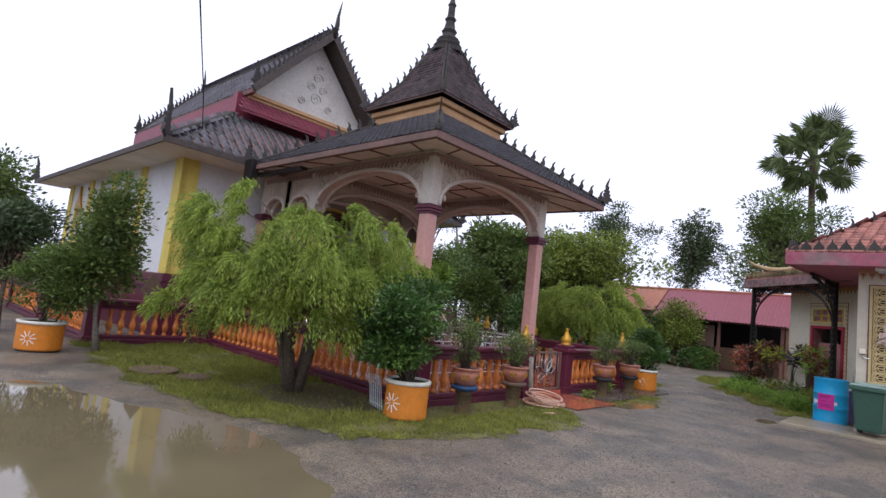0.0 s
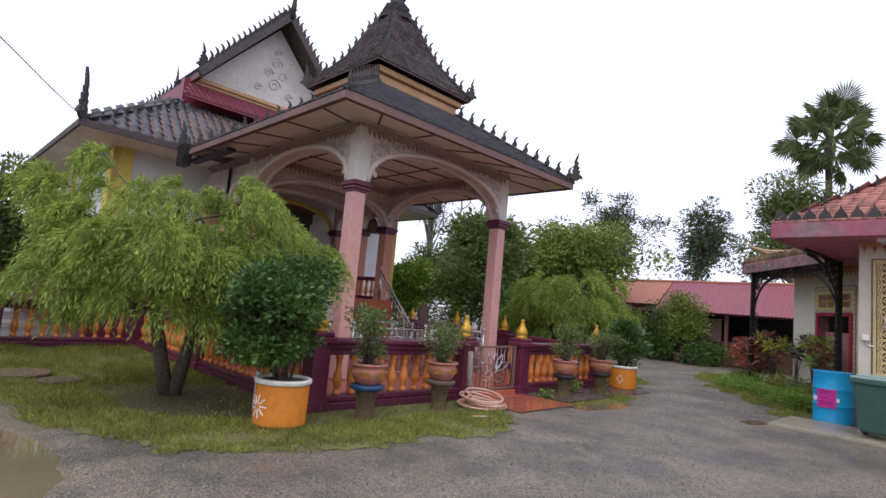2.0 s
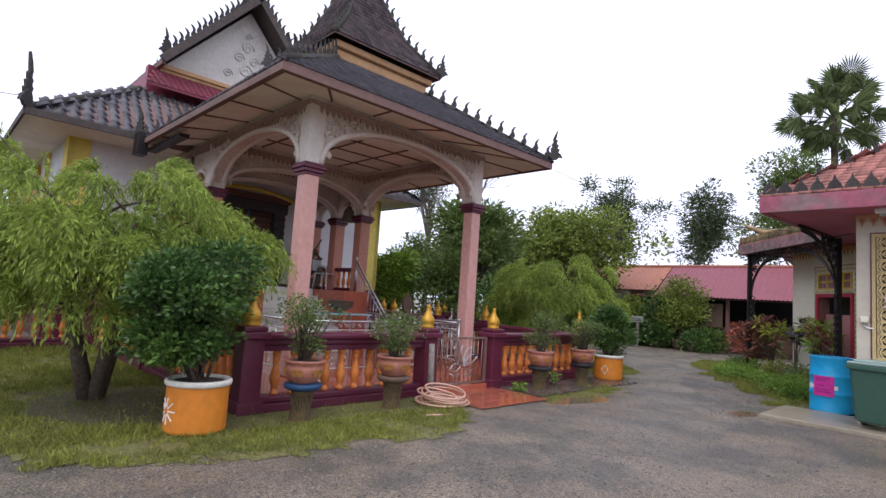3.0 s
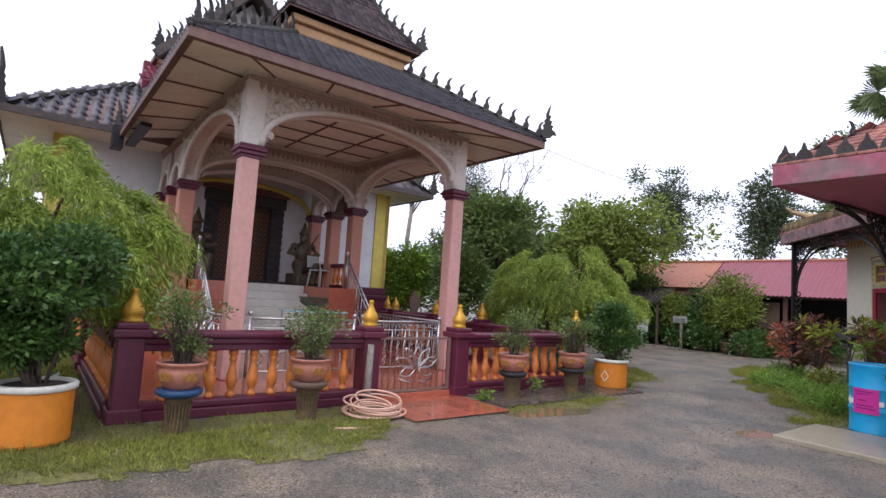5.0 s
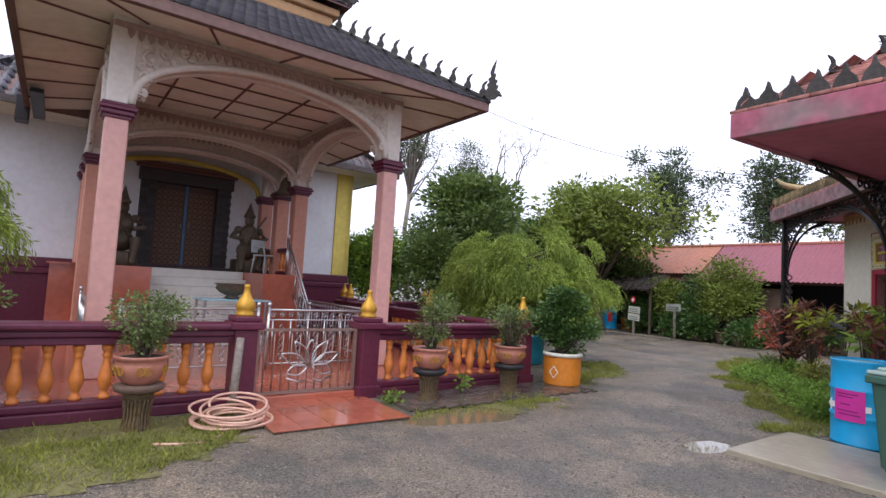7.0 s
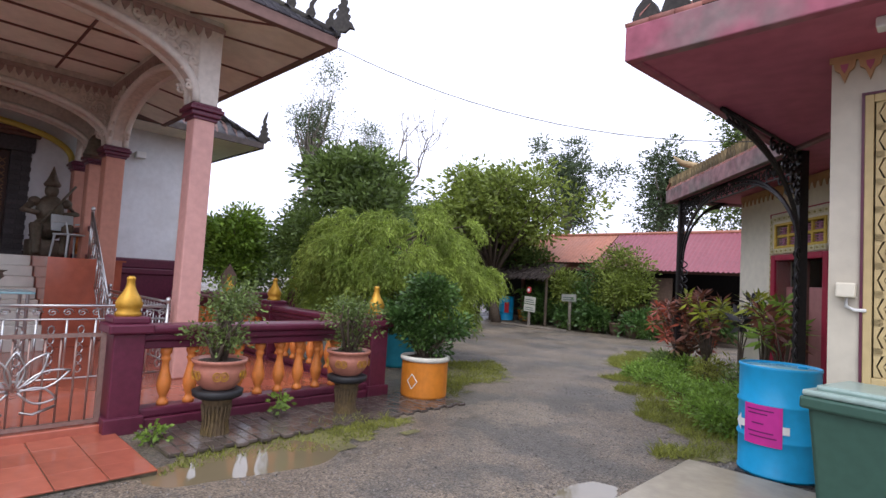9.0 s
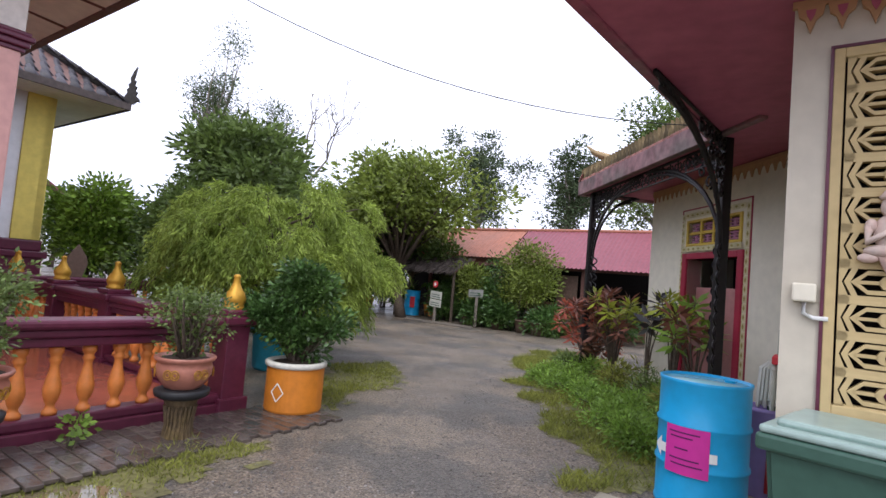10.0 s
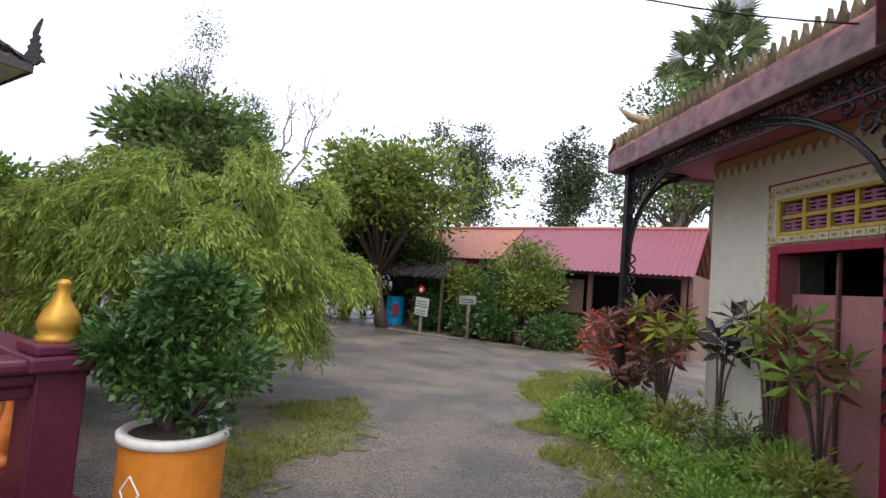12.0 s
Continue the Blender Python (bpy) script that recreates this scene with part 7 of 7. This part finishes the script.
# thatched lean-to
th = thing("thatched_awning", "grey thatched awning in front of the shed", "awning", m=pose(-13.6, 25.2, 0))
rng = np.random.default_rng(95)
n = 5000
x, k = rng.uniform(-2.6, 2.6, n), rng.uniform(0, 1, n)
p = np.stack([x, -.7 + 1.3 * k, 1.75 + .55 * k + rng.uniform(-.02, .05, n)], 1)
d = np.stack([rng.normal(0, .1, n), np.full(n, -1.0), np.full(n, -.5)], 1)
piece("thatch", leaf_mesh(p, d, .35, .03, M_THATCH, rng), th)
part("frame", deck(B(), [[(-2.6, -.7, 1.72), (2.6, -.7, 1.72), (2.6, .6, 2.27), (-2.6, .6, 2.27)]], .03), M_BROWN, th)
for x in (-2.5, 0, 2.5):
    part("post", tube(B(), [(x, -.6, 0), (x, -.6, 1.75)], .05, 8), M_BARK, th)

# planting in front of the far shed
for i, (x, y, h, r, lm) in enumerate(((-12.6, 26.4, 1.5, .7, L_MID), (-11.9, 25.5, 1.7, .9, L_DARK), (-10.6, 25.2, 2.3, 1.0, L_SPREAD), (-9.6, 25.0, 2.2, .9, L_DARK), (-8.7, 24.8, 2.9, .95, L_SPREAD), (-8.0, 24.9, 2.8, .9, L_SPREAD), (-7.2, 24.9, .9, .5, L_MID), (-14.8, 26.5, 1.6, .8, L_DARK), (-16.2, 26.8, 1.7, .9, L_DARK), (-17.2, 24.6, 1.6, 1.0, L_DARK), (-5.6, 24.8, 1.0, .7, L_DARK), (-11.2, 25.8, 1.3, .7, L_MID), (-11.6, 25.0, 1.0, .5, L_DARK), (-10.0, 24.6, .9, .45, L_DARK), (-9.1, 24.4, .9, .45, L_DARK), (-7.6, 24.5, .9, .45, L_DARK))):
    shrub(x, y, 0, h, r, lm, (.13, .055), 140 + i, "leafy green bush in front of the shed", 110, 26, .17, 8, "hedge_bush", "hedge bushes")
for x, y in ((-10.45, 24.7), (-9.2, 24.45), (-8.35, 24.5), (-7.7, 24.25)):
    clay_pot(x, y, .26, .38)


def small_orange_pot(x, y, leaves):
    t = thing("orange_pot", "square orange pot with broad green leaves", "plant pot", "small orange pots", pose(x, y, 0))
    part("body", lathe(B(), [(.2, 0), (.27, .38), (.29, .39), (.29, .43), (.25, .43), (.24, .36)], 20), M_TUB, t)
    rng = np.random.default_rng(int(abs(x) * 10))
    for i in range(leaves):
        a = i * 2.4
        bm = B()
        st = [(0, 0, .4), (.12 * math.cos(a), .12 * math.sin(a), .8), (.3 * math.cos(a), .3 * math.sin(a), 1.0 + .12 * (i % 3))]
        tube(bm, st, .012, 5)
        o = Vector(st[-1])
        d, s = Vector((math.cos(a), math.sin(a), -.35)), Vector((-math.sin(a), math.cos(a), 0))
        v = [bm.verts.new(q) for q in (o - d * .1, o + s * .2, o + d * .3 + s * .12, o + d * .5, o + d * .3 - s * .12, o - s * .2)]
        bm.faces.new(v)
        part("leaf", bm, L_WEED, t, "broad green leaf")


small_orange_pot(-16.2, 25.9, 6)
small_orange_pot(-13.0, 26.0, 4)
fd = thing("blue_drum", "bright blue drum with plain painted patches", "drum", m=pose(-13.45, 25.4, 0))
part("shell", lathe(B(), [(r, z) for r, z in prof], 28), M_DRUM, fd, smooth=True, m=Matrix.Diagonal((1, 1, 1.08, 1)))
part("painted_patch", box(B(), .02, .2, -.32, -.3, .3, .7, .004, pose(0, 0, 0, 0, 0, 20)), M_SIGNRED, fd)


def board_sign(x, y, z, w, h, rz, tilt, material, label, bars, double=False):
    t = thing("sign_board", label, "sign", "yard signs", pose(x, y, 0, 0, 0, rz))
    part("post", box(B(), -.05, .05, 0, .04, 0, z + .1, .006), M_PALEBARK, t)
    for k in range(2 if double else 1):
        b = part("board", box(B(), -w / 2, w / 2, -.02, 0, z - k * (h + .03), z + h - k * (h + .03), .004, pose(0, 0, 0, 0, tilt, 0)), material, t)
        for j in range(bars):
            part("writing", box(B(), -w * .4, w * .4 - .04 * j, -.024, -.0215, z - k * (h + .03) + h * (.2 + .3 * j), z - k * (h + .03) + h * (.3 + .3 * j), 0, pose(0, 0, 0, 0, tilt, 0)), M_BIN, b, "illegible dark writing")
    return t


s1 = board_sign(-11.28, 23.85, .78, .55, .24, -12, 3, M_SIGN, "two white boards with illegible writing on a post", 2, True)
part("pin", lathe(lathe(B(), [(.11, -.01), (.11, .01)], 20), [(.05, -.013), (.05, .013)], 14), M_SIGNRED, s1, "round red location pin", m=pose(0, -.03, 1.25, 90, 0, 0))
part("pin_dot", lathe(B(), [(.055, 0), (.055, .006)], 14), M_PAINTWHITE, s1, m=pose(0, -.045, 1.25, 90, 0, 0))
board_sign(-9.9, 24.2, .95, .6, .24, -8, -2, M_SIGNGREY, "grey weathered board with illegible writing on a post", 2)
solid("wood_edging", box(B(), -12.2, -9.6, 23.5, 23.6, 0, .06, .01), M_PALEBARK, "weathered timber edging on the ground", "edging")

# ---- buildings beyond ----
hs = thing("dark_roofed_house", "far house with a dark weathered gable roof", "house", m=pose(-33, 2.5, 0))
part("wall", box(B(), -3, 3, -2.6, 2.6, 0, 3.4), M_SHED, hs)
part("roof", deck(B(), [[(-3.5, -3.2, 3.2), (3.5, -3.2, 3.2), (3.5, 0, 5.9), (-3.5, 0, 5.9)], [(3.5, 3.2, 3.2), (-3.5, 3.2, 3.2), (-3.5, 0, 5.9), (3.5, 0, 5.9)]], .12), M_TILE, hs)
hs = thing("pink_roofed_house", "far pale house with a plum red gable roof", "house", m=pose(-37, 17.6, -.4))
part("wall", box(B(), -2.5, 2.5, -2.8, 2.8, 0, 4.8), M_CREAM, hs)
part("roof", deck(B(), [[(-3, -3.4, 4.6), (3, -3.4, 4.6), (3, 0, 7.0), (-3, 0, 7.0)], [(3, 3.4, 4.6), (-3, 3.4, 4.6), (-3, 0, 7.0), (3, 0, 7.0)]], .12), M_PURROOF, hs)
for x, z in ((2.52, 3.2),):
    part("window", box(B(), 2.5, 2.55, -.5, .5, 2.4, 3.8, .01), M_DARK, hs)

# overhead cable from the porch eave to the pavilion
a, b = Vector((-5.9, 11.98, 4.15)), Vector((-0.08, 16.38, 3.58))
pts = [a.lerp(b, k / 22) - Vector((0, 0, 2.92 * (k / 22) * (1 - k / 22))) for k in range(16)]
solid("overhead_cable", tube(B(), pts, .006, 5), M_CABLE, "thin black overhead cable from porch to pavilion", "cable", smooth=True)
# slack cable over the yard, tied to the finial at the hall's eave corner
pts = [(-12.1, 4.02, 4.75), (-10.6, 3.75, 4.2), (-9.2, 3.4, 3.82), (-7.6, 2.95, 3.56), (-5.8, 2.2, 3.47), (-4.0, 1.38, 3.56), (-2.1, .5, 3.75), (1.0, -.9, 4.2), (6.0, -3.2, 5.2), (14.0, -6.8, 7.2)]
solid("overhead_cable", tube(B(), [Vector(q) for q in pts], .007, 5), M_CABLE, "thin slack black cable tied to the hall roof corner", "cable", smooth=True)
# plain ranks of far trees that close the yard
for i, (x, y) in enumerate(((-26, 30), (-22, 31), (-44, 24), (-40, 12), (-36, -4), (-28, -9), (-15, -14), (0, -16), (12, -10), (16, 2), (15, 30), (6, 33))):
    tree("far_tree", "far leafy green tree closing the view", (x, y, 0), 2.5, (x, y, 3.4), (3.0, 2.6, 2.4), 130, 30, .5, (.32, .17), 200 + i, (L_MID, L_DARK, L_GREY)[i % 3], M_BARK, .16, 14, group="far trees")
